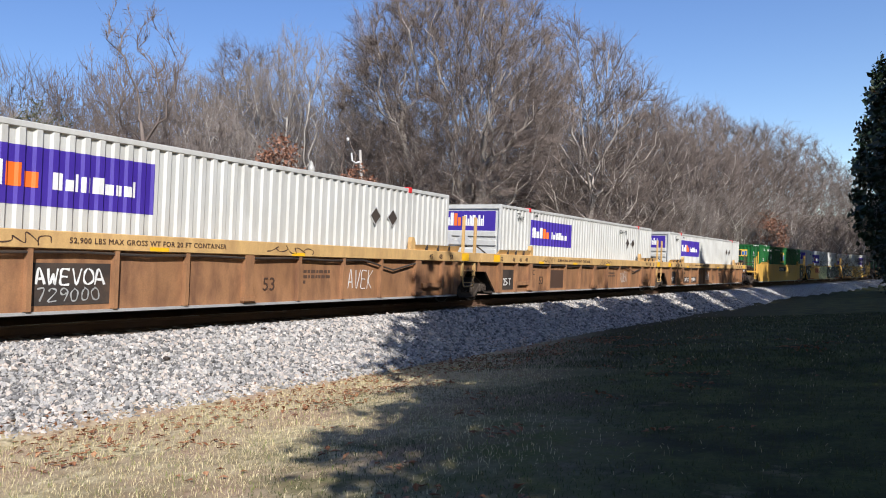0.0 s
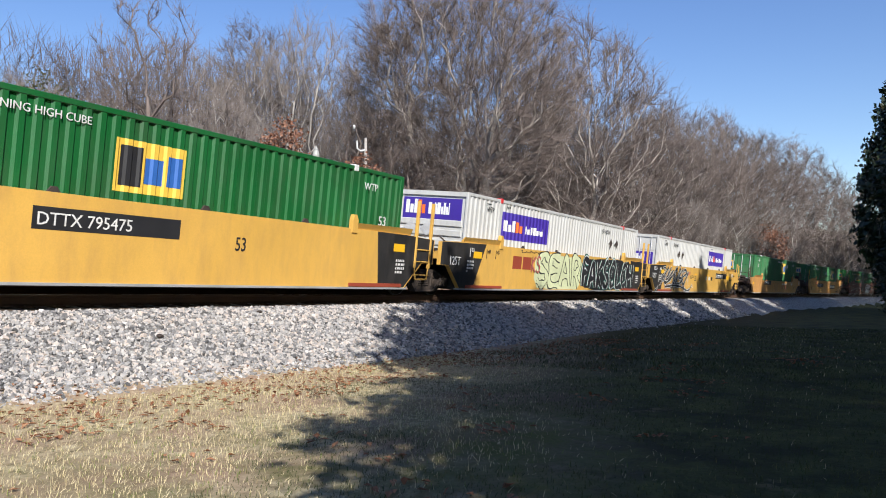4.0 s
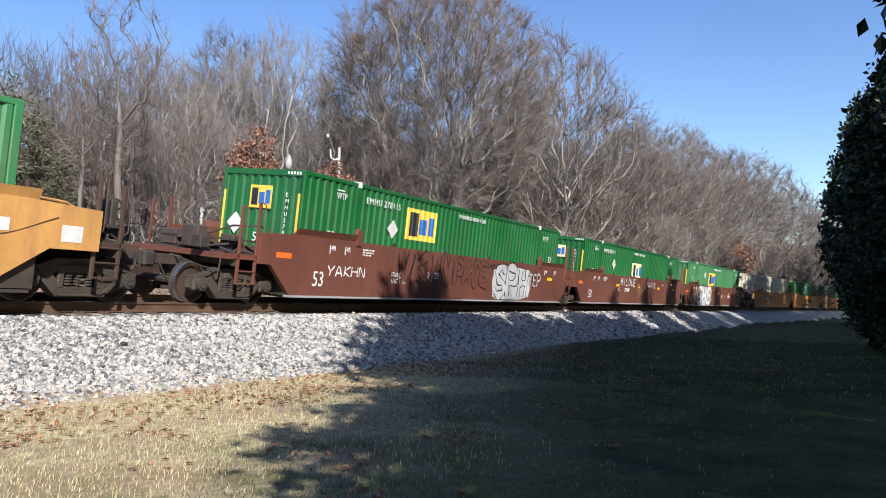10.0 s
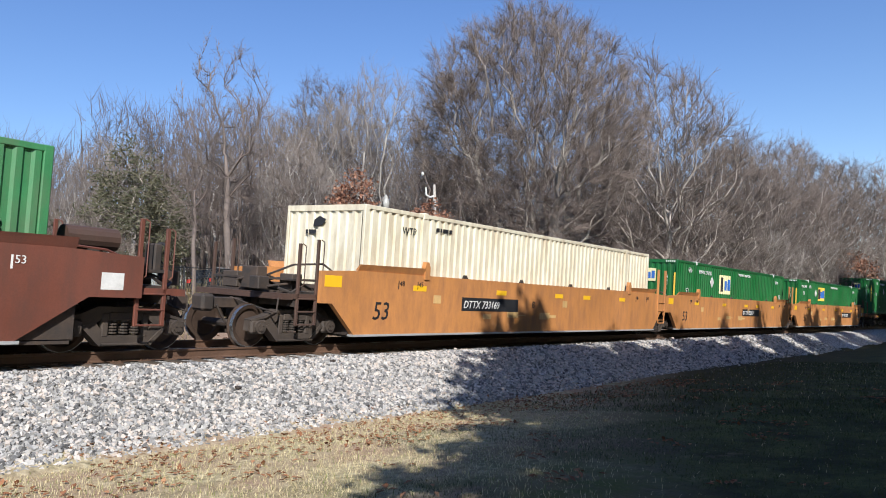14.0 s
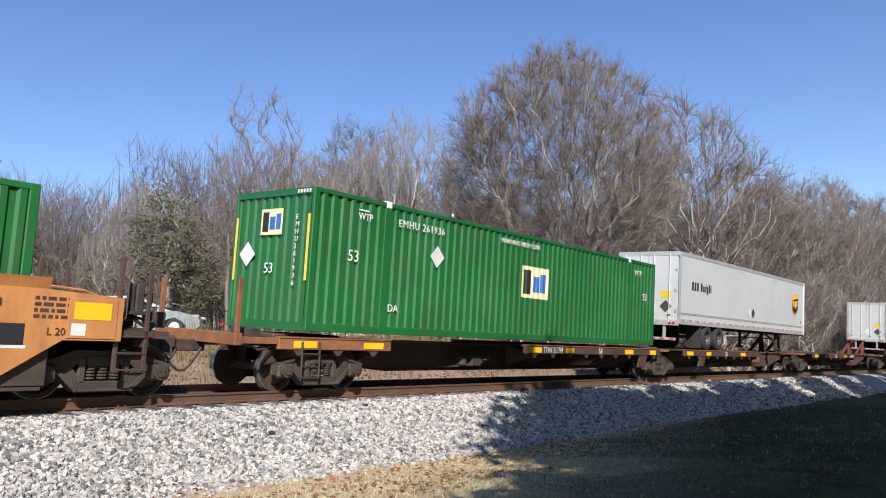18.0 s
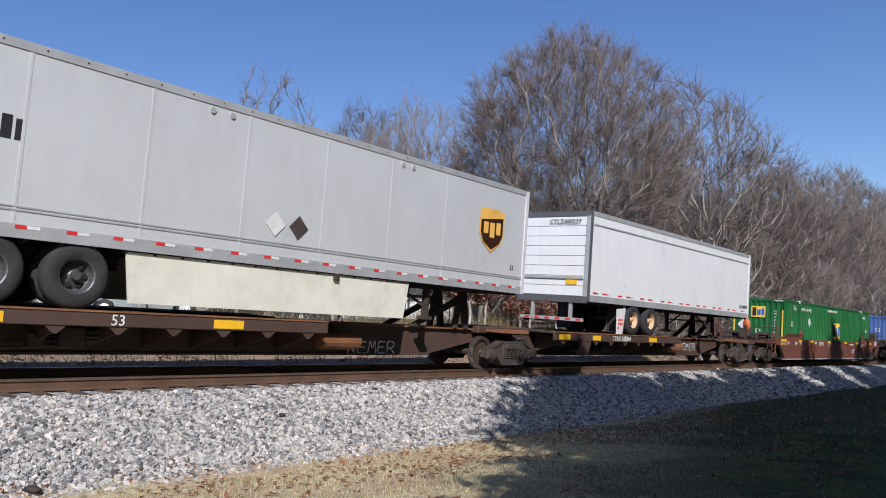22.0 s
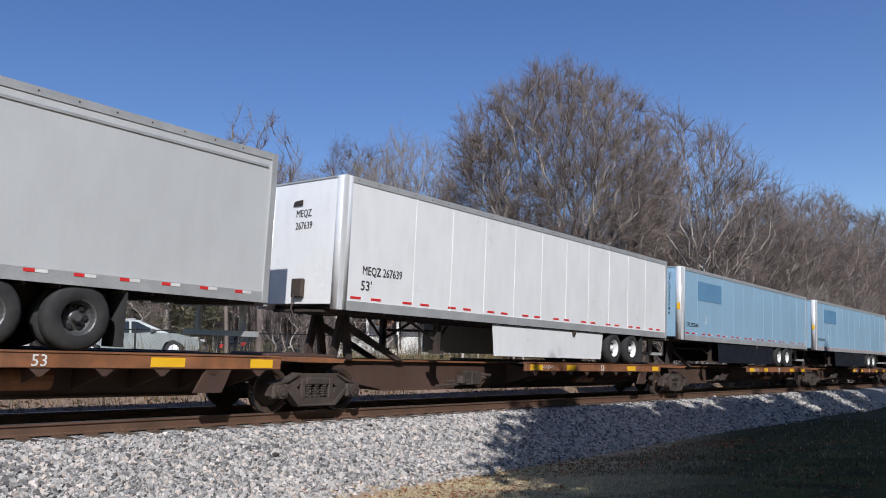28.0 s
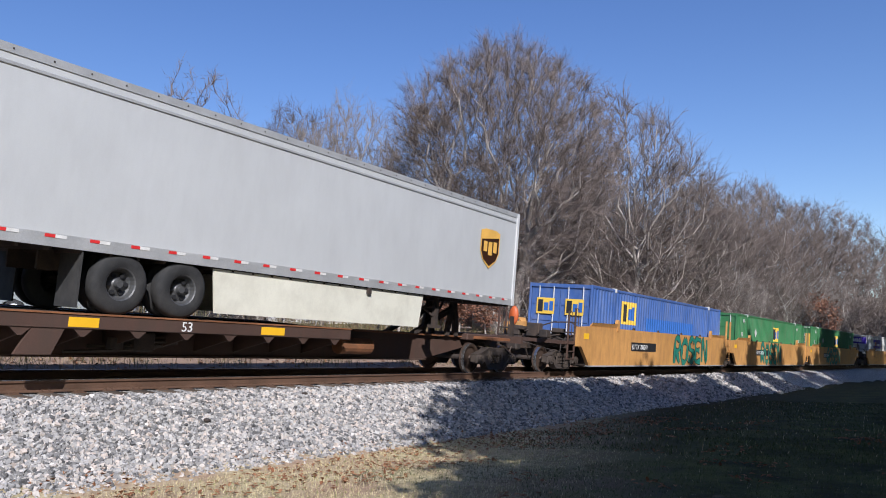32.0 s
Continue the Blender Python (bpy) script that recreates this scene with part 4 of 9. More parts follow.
def post_lamp(x, y, height):
    e = new("post_lamp")
    z = ground_z(x, y)
    bm = rod(bmesh.new(), (0, 0, -0.2), (0, 0, height - 0.7), 0.055, 10, 0.045)
    lathe(bm, [(0.14, 0.0), (0.14, 0.12), (0.08, 0.35), (0.06, 0.6)], 10, Matrix.Identity(4))
    part("post", bm, M_IRON, e)
    part("globe", lathe(bmesh.new(), [(0.08, height - 0.62), (0.14, height - 0.56), (0.17, height - 0.38), (0.15, height - 0.22), (0.08, height - 0.08)], 12, Matrix.Identity(4)), M_GLOBE, e, "milky acorn globe", True)
    part("cap", lathe(bmesh.new(), [(0.12, height - 0.1), (0.08, height - 0.02), (0.02, height + 0.06), (0.0, height + 0.14)], 10, Matrix.Identity(4)), M_GLOBE, e)
    part("collar", lathe(bmesh.new(), [(0.05, height - 0.8), (0.11, height - 0.7), (0.1, height - 0.66)], 10, Matrix.Identity(4)), M_IRON, e)
    e.matrix_basis = pose(x, y, z)
    return tagged(e, "black lamp post with a milky acorn globe", "street lamp", "lamp posts beyond the track")


post_lamp(27.7, 23.0, 4.9)
post_lamp(14.6, 33.4, 2.9)
post_lamp(31.8, 36.0, 4.3)
e = new("utility_pole")
part("pole", rod(bmesh.new(), (0, 0, -0.3), (0, 0, 6.0), 0.09, 10, 0.07), M_PALEBARK, e)
bm = bmesh.new()
path_rod(bm, [(0, 0, 5.4), (-0.3, 0.1, 5.3), (-0.52, 0.15, 5.4), (-0.56, 0.15, 5.8)], 0.045, 7)
part("curved_arm", bm, M_LABELW, e)
part("lamp_head", lathe(bmesh.new(), [(0.03, 6.4), (0.07, 6.45), (0.07, 6.55), (0.0, 6.6)], 10, pose(-0.75, 0.2, 0)), M_LABELW, e)
e.matrix_basis = pose(32.3, 23.5, ground_z(32.3, 23.5))
tagged(e, "grey wooden pole with a white curved arm near its top", "utility pole")


def house(x, y, turn, w, d, h, roof, label, porch=False):
    e = new("house")
    n = 12
    for k in range(n):
        part("clapboard", box(bmesh.new(), -w / 2, w / 2, -d / 2 - 0.01 * (k % 2), -d / 2 + 0.1, h * k / n, h * (k + 1) / n - 0.01), M_CLAP, e)
    part("wall", box(bmesh.new(), -w / 2, w / 2, -d / 2 + 0.12, d / 2, 0, h), M_CLAP, e)
    part("gable", prism(bmesh.new(), [(-w / 2, h), (w / 2, h), (0, h + roof)], -d / 2 + 0.02, d / 2 - 0.02), M_CLAP, e)
    for s in (-1, 1):
        part("roof", prism(bmesh.new(), [(0, h + roof + 0.02), (0, h + roof + 0.2), (s * (w / 2 + 0.5), h - 0.3), (s * (w / 2 + 0.5), h - 0.45)], -d / 2 - 0.4, d / 2 + 0.4), M_ROOF, e)
    for wx in (-w * 0.28, w * 0.28):
        f = part("window", box(bmesh.new(), wx - 0.55, wx + 0.55, -d / 2 - 0.06, -d / 2 + 0.02, 1.1, 2.5), M_CLAP, e)
        for k in (-1, 1):
            part("pane", box(bmesh.new(), wx - 0.48, wx + 0.48, -d / 2 - 0.075, -d / 2 - 0.062, 1.8 + k * 0.33 - 0.29, 1.8 + k * 0.33 + 0.29), M_GLASS, f)
    part("door", box(bmesh.new(), -0.48, 0.48, -d / 2 - 0.06, -d / 2 + 0.02, 0.0, 2.1), M_ROOF, e)
    if porch:
        part("porch_roof", box(bmesh.new(), -w / 2 - 0.3, w / 2 + 0.3, -d / 2 - 2.0, -d / 2 - 0.42, h - 0.65, h - 0.5), M_ROOF, e)
        for k in range(5):
            px = -w / 2 + w * k / 4
            part("porch_post", box(bmesh.new(), px - 0.07, px + 0.07, -d / 2 - 1.9, -d / 2 - 1.76, 0, h - 0.66), M_CLAP, e)
        part("porch_floor", box(bmesh.new(), -w / 2 - 0.2, w / 2 + 0.2, -d / 2 - 2.0, -d / 2 - 0.42, -0.3, 0.05), M_CLAP, e)
    z = ground_z(x, y)
    part("foundation", box(bmesh.new(), -w / 2 - 0.02, w / 2 + 0.02, -d / 2 + 0.05, d / 2 + 0.02, -1.2, 0.0), M_ALU, e)
    e.matrix_basis = pose(x, y, z + 0.3, 0, 0, turn)
    return tagged(e, label, "house", "houses behind the trees")


house(53.0, 27.5, -45, 5.5, 9.0, 3.4, 2.4, "white clapboard house with a steep gable, behind bare trees", True)
house(36.5, 33.0, -40, 7.0, 6.0, 2.9, 1.5, "white cottage with a dark shingle roof and porch", True)
house(33.5, 43.5, -30, 6.5, 6.0, 2.8, 1.4, "low white cottage among bare trees")


def station_wagon(x, y, turn, paint, label):
    """A parked estate car."""
    e = new("parked_car")
    low = [(-2.35, 0.42), (-2.32, 0.75), (-2.15, 0.92), (-0.95, 0.98), (0.95, 0.96), (1.6, 0.9), (2.2, 0.72), (2.36, 0.58), (2.36, 0.34), (2.2, 0.22), (1.9, 0.24), (1.75, 0.52), (1.45, 0.68), (1.15, 0.6), (0.98, 0.24), (-0.98, 0.22), (-1.12, 0.55), (-1.42, 0.68), (-1.75, 0.55), (-1.9, 0.26), (-2.25, 0.28)]
    bm = prism(bmesh.new(), low, -0.87, 0.87)
    part("body", bm, paint, e)
    bm = bmesh.new()
    rings = []
    for px, hz, yy in ((-2.22, 0.93, 0.76), (-1.95, 1.40, 0.62), (-1.2, 1.49, 0.60), (0.1, 1.47, 0.60), (1.25, 0.94, 0.76)):
        rings.append([bm.verts.new((px, -yy, hz)), bm.verts.new((px, yy, hz))])
    lowr = [bm.verts.new((-2.22, -0.80, 0.92)), bm.verts.new((-2.22, 0.80, 0.92)), bm.verts.new((1.25, 0.80, 0.93)), bm.verts.new((1.25, -0.80, 0.93))]
    for a, b in zip(rings, rings[1:]):
        bm.faces.new((a[0], b[0], b[1], a[1]))
    bm.faces.new([r[0] for r in rings][::-1])
    bm.faces.new([r[1] for r in rings])
    bmesh.ops.recalc_face_normals(bm, faces=bm.faces)
    part("cabin", bm, paint, e)
    for pts in ([(-2.0, 0.98), (-1.82, 1.36), (-1.2, 1.42), (-1.15, 0.99)], [(-1.08, 0.99), (-1.1, 1.42), (-0.2, 1.42), (-0.15, 0.99)], [(-0.07, 0.99), (-0.12, 1.42), (0.08, 1.40), (0.85, 1.0)]):
        for s in (-1, 1):
            bm = bmesh.new()
            v = [bm.verts.new((a, s * (0.775 - (b - 0.93) * 0.27 + 0.01), b)) for a, b in pts]
            f = bm.faces.new(v if s > 0 else v[::-1])
            part("side_window", bm, M_GLASS, e)
    bm = bmesh.new()
    bm.faces.new([bm.verts.new(p) for p in ((0.18, -0.58, 1.455), (1.2, -0.72, 0.985), (1.2, 0.72, 0.985), (0.18, 0.58, 1.455))])
    part("windscreen", bm, M_GLASS, e)
    part("roof_rail", box(bmesh.new(), -1.9, 0.0, -0.58, -0.54, 1.49, 1.53), M_ALU, e)
    for wx in (-1.43, 1.45):
        for s in (-1, 1):
            w = part("wheel", lathe(bmesh.new(), [(0.2, 0.1), (0.29, 0.11), (0.325, 0.07), (0.325, -0.08), (0.2, -0.1)], 18, pose(wx, s * 0.78, 0.325, 90 if s < 0 else -90, 0, 0)), M_TYRE, e)
            bm = lathe(bmesh.new(), [(0.0, 0.1), (0.06, 0.1), (0.19, 0.07), (0.21, 0.1)], 14, pose(wx, s * 0.78, 0.325, 90 if s < 0 else -90, 0, 0))
            part("rim", bm, M_ALULIGHT, w)
    for s in (-1, 1):
        part("headlight", box(bmesh.new(), 2.0, 2.3, s * 0.6 - 0.2, s * 0.6 + 0.2, 0.64, 0.78, 0.03), M_GLOBE, e)
        part("tail_light", box(bmesh.new(), -2.34, -2.1, s * 0.76 - 0.1, s * 0.76 + 0.1, 0.72, 0.92, 0.02), M_RED, e)
        part("mirror", box(bmesh.new(), 0.62, 0.78, s * 0.92 - 0.09, s * 0.92 + 0.09, 0.98, 1.1, 0.03), paint, e)
        part("door_handle", box(bmesh.new(), -0.35, -0.15, s * 0.875 - 0.012, s * 0.875 + 0.012, 0.86, 0.89), paint, e)
    part("grille", box(bmesh.new(), 2.33, 2.38, -0.35, 0.35, 0.5, 0.64), M_IRON, e)
    part("number_plate", box(bmesh.new(), 2.37, 2.385, -0.16, 0.16, 0.36, 0.46), M_LABELW, e)
    e.matrix_basis = pose(x, y, 1.865 if y < 29 else ground_z(x, y) + 0.02, 0, 0, turn)
    return tagged(e, label, "car", "parked cars beyond the track")


station_wagon(15.7, 26.6, -46, M_SILVER, "silver estate car parked on the lane behind the fence")
station_wagon(27.0, 33.5, 10, M_DARKCAR, "dark car parked in a yard behind the weeds")
e = new("marker_post")
part("post", box(bmesh.new(), -0.05, 0.05, -0.02, 0.02, -0.2, 1.0), M_IRON, e)
part("plate", box(bmesh.new(), -0.07, 0.07, -0.03, -0.02, 0.6, 1.0), M_LABELW, e)
e.matrix_basis = pose(9.9, 22.6, ground_z(9.9, 22.6))
tagged(e, "small white marker plate on a dark post by the lane", "marker")
# clipped hedge beyond the lane
rng = random.Random(17)
vs, fs = [], []
for k in range(5200):
    x = rng.uniform(-6, 13)
    c = Vector((x, 30.5 + rng.uniform(-0.6, 0.6), 1.75 + 0.95 * rng.random() ** 0.7))
    a = Vector((rng.gauss(0, 1), rng.gauss(0, 1), rng.gauss(0, 1))).normalized() * 0.12
    b = a.orthogonal().normalized() * 0.06
    i = len(vs)
    vs.extend((c - a, c + b, c + a, c - b))
    fs.extend(((i, i + 1, i + 2), (i, i + 2, i + 3)))
me = bpy.data.meshes.new("hedge")
me.from_pydata(vs, [], fs)
tagged(part_of("hedge", me, M_CEDAR), "clipped dull green hedge beyond the lane", "hedge", kind="stuff")


# ---- the train: containers ----
LBOX, HBOX = 16.2, 2.9
PITCH = 0.27


def wave(x):
    """How far the corrugated side lies back at x."""
    t = (x / PITCH) % 1.0
    if t < 0.34:
        return 0.0
    if t < 0.5:
        return (t - 0.34) / 0.16 * 0.04
    if t < 0.84:
        return 0.04
    return (1 - t) / 0.16 * 0.04


def bends(x0, x1):
    xs = {round(x0, 4), round(x1, 4)}
    k = math.floor(x0 / PITCH)
    while k * PITCH < x1:
        for t in (0, 0.34, 0.5, 0.84):
            x = (k + t) * PITCH
            if x0 < x < x1:
                xs.add(round(x, 4))
        k += 1
    return sorted(xs)


def ridged(bm, x0, x1, z0, z1, off=0.0, turn=None, slant=0.0):
    """A piece of corrugated sheet facing -y, its crests at y = 0, proud by off."""
    prev = None
    for x in bends(x0, x1):
        y = wave(x) - off
        now = [Vector((x, y, z0)), Vector((x + slant * (z1 - z0), y, z1))]
        now = [bm.verts.new(turn @ v if turn else v) for v in now]
        if prev:
            bm.faces.new((prev[0], now[0], now[1], prev[1]))
        prev = now
    return bm


SIDE = Matrix.Translation((0, -1.29, 0))
BACK = Matrix.Translation((LBOX, 1.29, 0)) @ pose(0, 0, 0, 0, 0, 180)
LEADEND = Matrix.Translation((0.02, 1.29, 0)) @ pose(0, 0, 0, 0, 0, -90)
TAILEND = Matrix.Translation((LBOX - 0.02, -1.29, 0)) @ pose(0, 0, 0, 0, 0, 90)
POSTS = (2.06, 14.02)


def make_container(m, name, lead="sheet", post_m=None, cap_m=M_LABELW):
    """A 53-foot box: corrugated walls between posts and rails; the lead end is plain sheet, ribbed or has two doors with lock rods."""
    e = new(name)
    post_m = post_m or m
    for nm, tf in (("side_panel", SIDE), ("side_panel", BACK)):
        bm = bmesh.new()
        a = 0.14
        for p in (*POSTS, None):
            b = p - 0.0 if p else LBOX - 0.14
            ridged(bm, a, b, 0.16, HBOX - 0.09, turn=tf)
            a = b + 0.22
        part(nm, bm, m, e)
    part("roof", box(bmesh.new(), 0.05, LBOX - 0.05, -1.25, 1.25, HBOX - 0.05, HBOX - 0.01), m, e)
    part("floor", box(bmesh.new(), 0.05, LBOX - 0.05, -1.25, 1.25, 0.02, 0.16), m, e)
    for y in (-1.3, 1.22):
        part("top_rail", box(bmesh.new(), 0.1, LBOX - 0.1, y, y + 0.08, HBOX - 0.10, HBOX, 0.01), m, e)
        part("bottom_rail", box(bmesh.new(), 0.1, LBOX - 0.1, y, y + 0.08, 0.0, 0.17, 0.01), m, e)
        for x in POSTS:
            part("lift_post", box(bmesh.new(), x, x + 0.22, y - 0.002, y + 0.08, 0.0, HBOX + 0.004, 0.012), m, e)
            yy = y - 0.015 if y < 0 else y - 0.085
            part("lift_casting", box(bmesh.new(), x + 0.02, x + 0.19, yy, yy + 0.18, HBOX - 0.13, HBOX + 0.03, 0.015), cap_m, e)
        for x in (0.0, LBOX - 0.15):
            part("corner_post", box(bmesh.new(), x, x + 0.15, y - 0.003, y + 0.085, 0.0, HBOX + 0.003, 0.015), post_m, e)
    # tail end: plain corrugated sheet
    bm = bmesh.new()
    ridged(bm, 0.1, 2.48, 0.16, HBOX - 0.09, turn=TAILEND)
    part("end_panel", bm, m, e)
    for x in (0.0, LBOX - 0.1):
        part("end_header", box(bmesh.new(), x + 0.004, x + 0.096, -1.22, 1.22, HBOX - 0.14, HBOX - 0.002), m, e)
        part("end_sill", box(bmesh.new(), x + 0.004, x + 0.096, -1.22, 1.22, 0.003, 0.17), m, e)
    if lead == "sheet":
        bm = bmesh.new()
        ridged(bm, 0.1, 2.48, 0.16, HBOX - 0.13, turn=LEADEND)
        part("end_panel", bm, m, e)
    elif lead == "ribs":
        part("end_panel", box(bmesh.new(), 0.06, 0.1, -1.24, 1.24, 0.15, HBOX - 0.12), m, e)
        for z in (0.32, 0.62, 0.92, 1.22, 1.52, 1.82):
            part("end_rib", box(bmesh.new(), 0.012, 0.06, -1.14, 1.14, z, z + 0.2, 0.02), m, e)
    else:
        for y in (-1.2, 0.01):
            d = part("door", box(bmesh.new(), 0.05, 0.1, y, y + 1.19, 0.16, HBOX - 0.14), m, e)
            for k in (0.25, 0.85):
                part("lock_rod", rod(bmesh.new(), (0.015, y + k, 0.1), (0.015, y + k, HBOX - 0.1), 0.022), M_ALULIGHT, d)
            for z in (0.4, 0.9, 1.5, 2.1):
                part("hinge_strap", box(bmesh.new(), 0.028, 0.05, y + 0.06, y + 1.13, z, z + 0.09), m, d)
            part("lock_handle", box(bmesh.new(), 0.0, 0.03, y + 0.2, y + 0.6, 1.05, 1.11), M_ALULIGHT, d)
    return e


def on_ridges(name, m, e, x0, x1, z0, z1, off=0.004, slant=0.0, label=""):
    bm = bmesh.new()
    ridged(bm, x0, x1, z0, z1, off, SIDE, slant)
    return part(name, bm, m, e, label)


def diamond(name, m, e, x, z, r, face="side"):
    bm = bmesh.new()
    if face == "side":
        prism(bm, [(x - r, z), (x, z - r), (x + r, z), (x, z + r)], -1.305, -1.298)
    else:
        pts = [(x, z - r), (x + r, z), (x, z + r), (x - r, z)]
        a = [bm.verts.new((-0.012, p, q)) for p, q in pts]
        b = [bm.verts.new((-0.004, p, q)) for p, q in pts]
        bm.faces.new(a)
        bm.faces.new(b[::-1])
        for i in range(4):
            bm.faces.new((a[i], a[(i + 1) % 4], b[(i + 1) % 4], b[i]))
        bmesh.ops.recalc_face_normals(bm, faces=bm.faces)
    return part(name, bm, m, e)


def purple_logo(e, x0, x1, z0=1.63, z1=2.53):
    """A purple panel with a white and orange block mark and a row of thin white blocks."""
    p = on_ridges("logo_panel", M_PURPLE, e, x0, x1, z0, z1, 0.004)
    k, h = (x1 - x0), (z1 - z0)
    xs = x0 + 0.07 * k
    for i, (w, hh) in enumerate(((0.085, 0.40), (0.075, 0.26), (0.075, 0.42))):
        on_ridges("logo_block", M_PAINTW, p, xs, xs + w * k * 0.84, z0 + 0.3 * h, z0 + (0.3 + hh) * h, 0.008)
        xs += w * k
    for w, hh in ((0.075, 0.40), (0.07, 0.27)):
        on_ridges("logo_block", M_VORANGE, p, xs, xs + w * k * 0.84, z0 + 0.3 * h, z0 + (0.3 + hh) * h, 0.008)
        xs += w * k
    xs += 0.05 * k
    for i in range(10):
        hh = (0.3, 0.2, 0.32, 0.28, 0.28, 0.3, 0.2, 0.2, 0.2, 0.3)[i]
        w = (0.05, 0.035, 0.012, 0.02, 0.012, 0.05, 0.035, 0.035, 0.035, 0.012)[i]
        on_ridges("logo_block", M_PAINTW, p, xs, xs + w * k, z0 + 0.3 * h, z0 + (0.3 + hh) * h, 0.008)
        xs += (w + 0.012) * k
    return p


def block_logo(e, x0, x1, z0, z1, ground):
    """A square panel with a tall black block and two blue blocks."""
    p = on_ridges("logo_panel", ground, e, x0, x1, z0, z1, 0.004)
    k, h = x1 - x0, z1 - z0
    for a, b, c, d in ((0.08, 0.36, 0.12, 0.88),):
        on_ridges("logo_block", M_PAINTK, p, x0 + a * k, x0 + b * k, z0 + c * h, z0 + d * h, 0.008)
    for a, b, c, d, sl in ((0.42, 0.67, 0.2, 0.7, 0.0), (0.72, 0.93, 0.2, 0.8, 0.0)):
        on_ridges("logo_block", M_LOGOB, p, x0 + a * k, x0 + b * k, z0 + c * h, z0 + d * h, 0.008, sl)
    return p


def end_block_logo(e, y1, y0, z0, z1, ground):
    """The same square mark on the lead end."""
    p = part("end_logo_panel", box(bmesh.new(), -0.006, 0.0, y0, y1, z0, z1), ground, e)
    k, h = y1 - y0, z1 - z0
    for m, rects in ((M_PAINTK, ((0.08, 0.36, 0.12, 0.88),)), (M_LOGOB, ((0.42, 0.67, 0.2, 0.7), (0.72, 0.93, 0.2, 0.8)))):
        for a, b, c, d in rects:
            part("logo_block", box(bmesh.new(), -0.01, -0.006, y1 - b * k, y1 - a * k, z0 + c * h, z0 + d * h), m, p)


def grey_container(doors=False, logo=(2.16, 5.95), diamonds=(12.6, 13.35), number=None):
    e = make_container(M_GREY, "intermodal_container", "doors" if doors else "ribs", cap_m=M_RED)
    purple_logo(e, *logo)
    for x in diamonds:
        diamond("hazard_diamond", M_PAINTS, e, x, 2.06, 0.24)
        diamond("hazard_diamond_face", M_TRUCK, e, x, 2.06, 0.2).matrix_basis = pose(0, -0.006, 0)
    lettering("stencil", "WTP", 0.17, M_LABELK, e, 1.25, -1.302, 2.42, wide=0.85)
    patch("stencil_arrow", M_LABELK, e, 1.2, 1.5, 2.66, 2.69, -1.298)
    if number:
        lettering("serial_number", number, 0.17, M_LABELK, e, diamonds[0] - 1.1, -1.302, 2.45, spacing=1.35)
    bars("small_writing", M_LABELK, e, logo[0] + 0.4, -1.298, 2.6, 0.5, 0.12, 1, 3)
    # the end: purple board with white and orange blocks
    z0, z1 = (1.35, 2.0) if doors else (2.02, 2.68)
    p = part("end_logo_panel", box(bmesh.new(), -0.002 if doors else 0.03, 0.05 if doors else 0.058, -1.08, 1.08, z0, z1), M_PURPLE, e)
    x = -0.006 if doors else 0.026
    a = 0.98
    for i, (w, h, m) in enumerate(((0.17, 0.42, M_PAINTW), (0.15, 0.28, M_PAINTW), (0.15, 0.44, M_PAINTW), (0.15, 0.42, M_VORANGE), (0.14, 0.28, M_VORANGE), (0.1, 0.0, M_PURPLE), (0.14, 0.36, M_PAINTW), (0.08, 0.24, M_PAINTW), (0.05, 0.36, M_PAINTW), (0.06, 0.32, M_PAINTW), (0.14, 0.36, M_PAINTW), (0.09, 0.24, M_PAINTW), (0.09, 0.36, M_PAINTW), (0.09, 0.24, M_PAINTW), (0.04, 0.36, M_PAINTW))):
        if h:
            part("logo_block", box(bmesh.new(), x, x + 0.006, a - w * 0.82, a, z0 + 0.16, z0 + 0.16 + h), m, p)
        a -= w
    if not doors:
        for y in (0.72, 0.1):
            diamond("hazard_diamond", M_PAINTS, e, y, 1.72, 0.25, "end").matrix_basis = pose(0.008, 0, 0)
    return tagged(e, "pale grey container with a purple logo panel, in a well car", "container", "containers on the train")


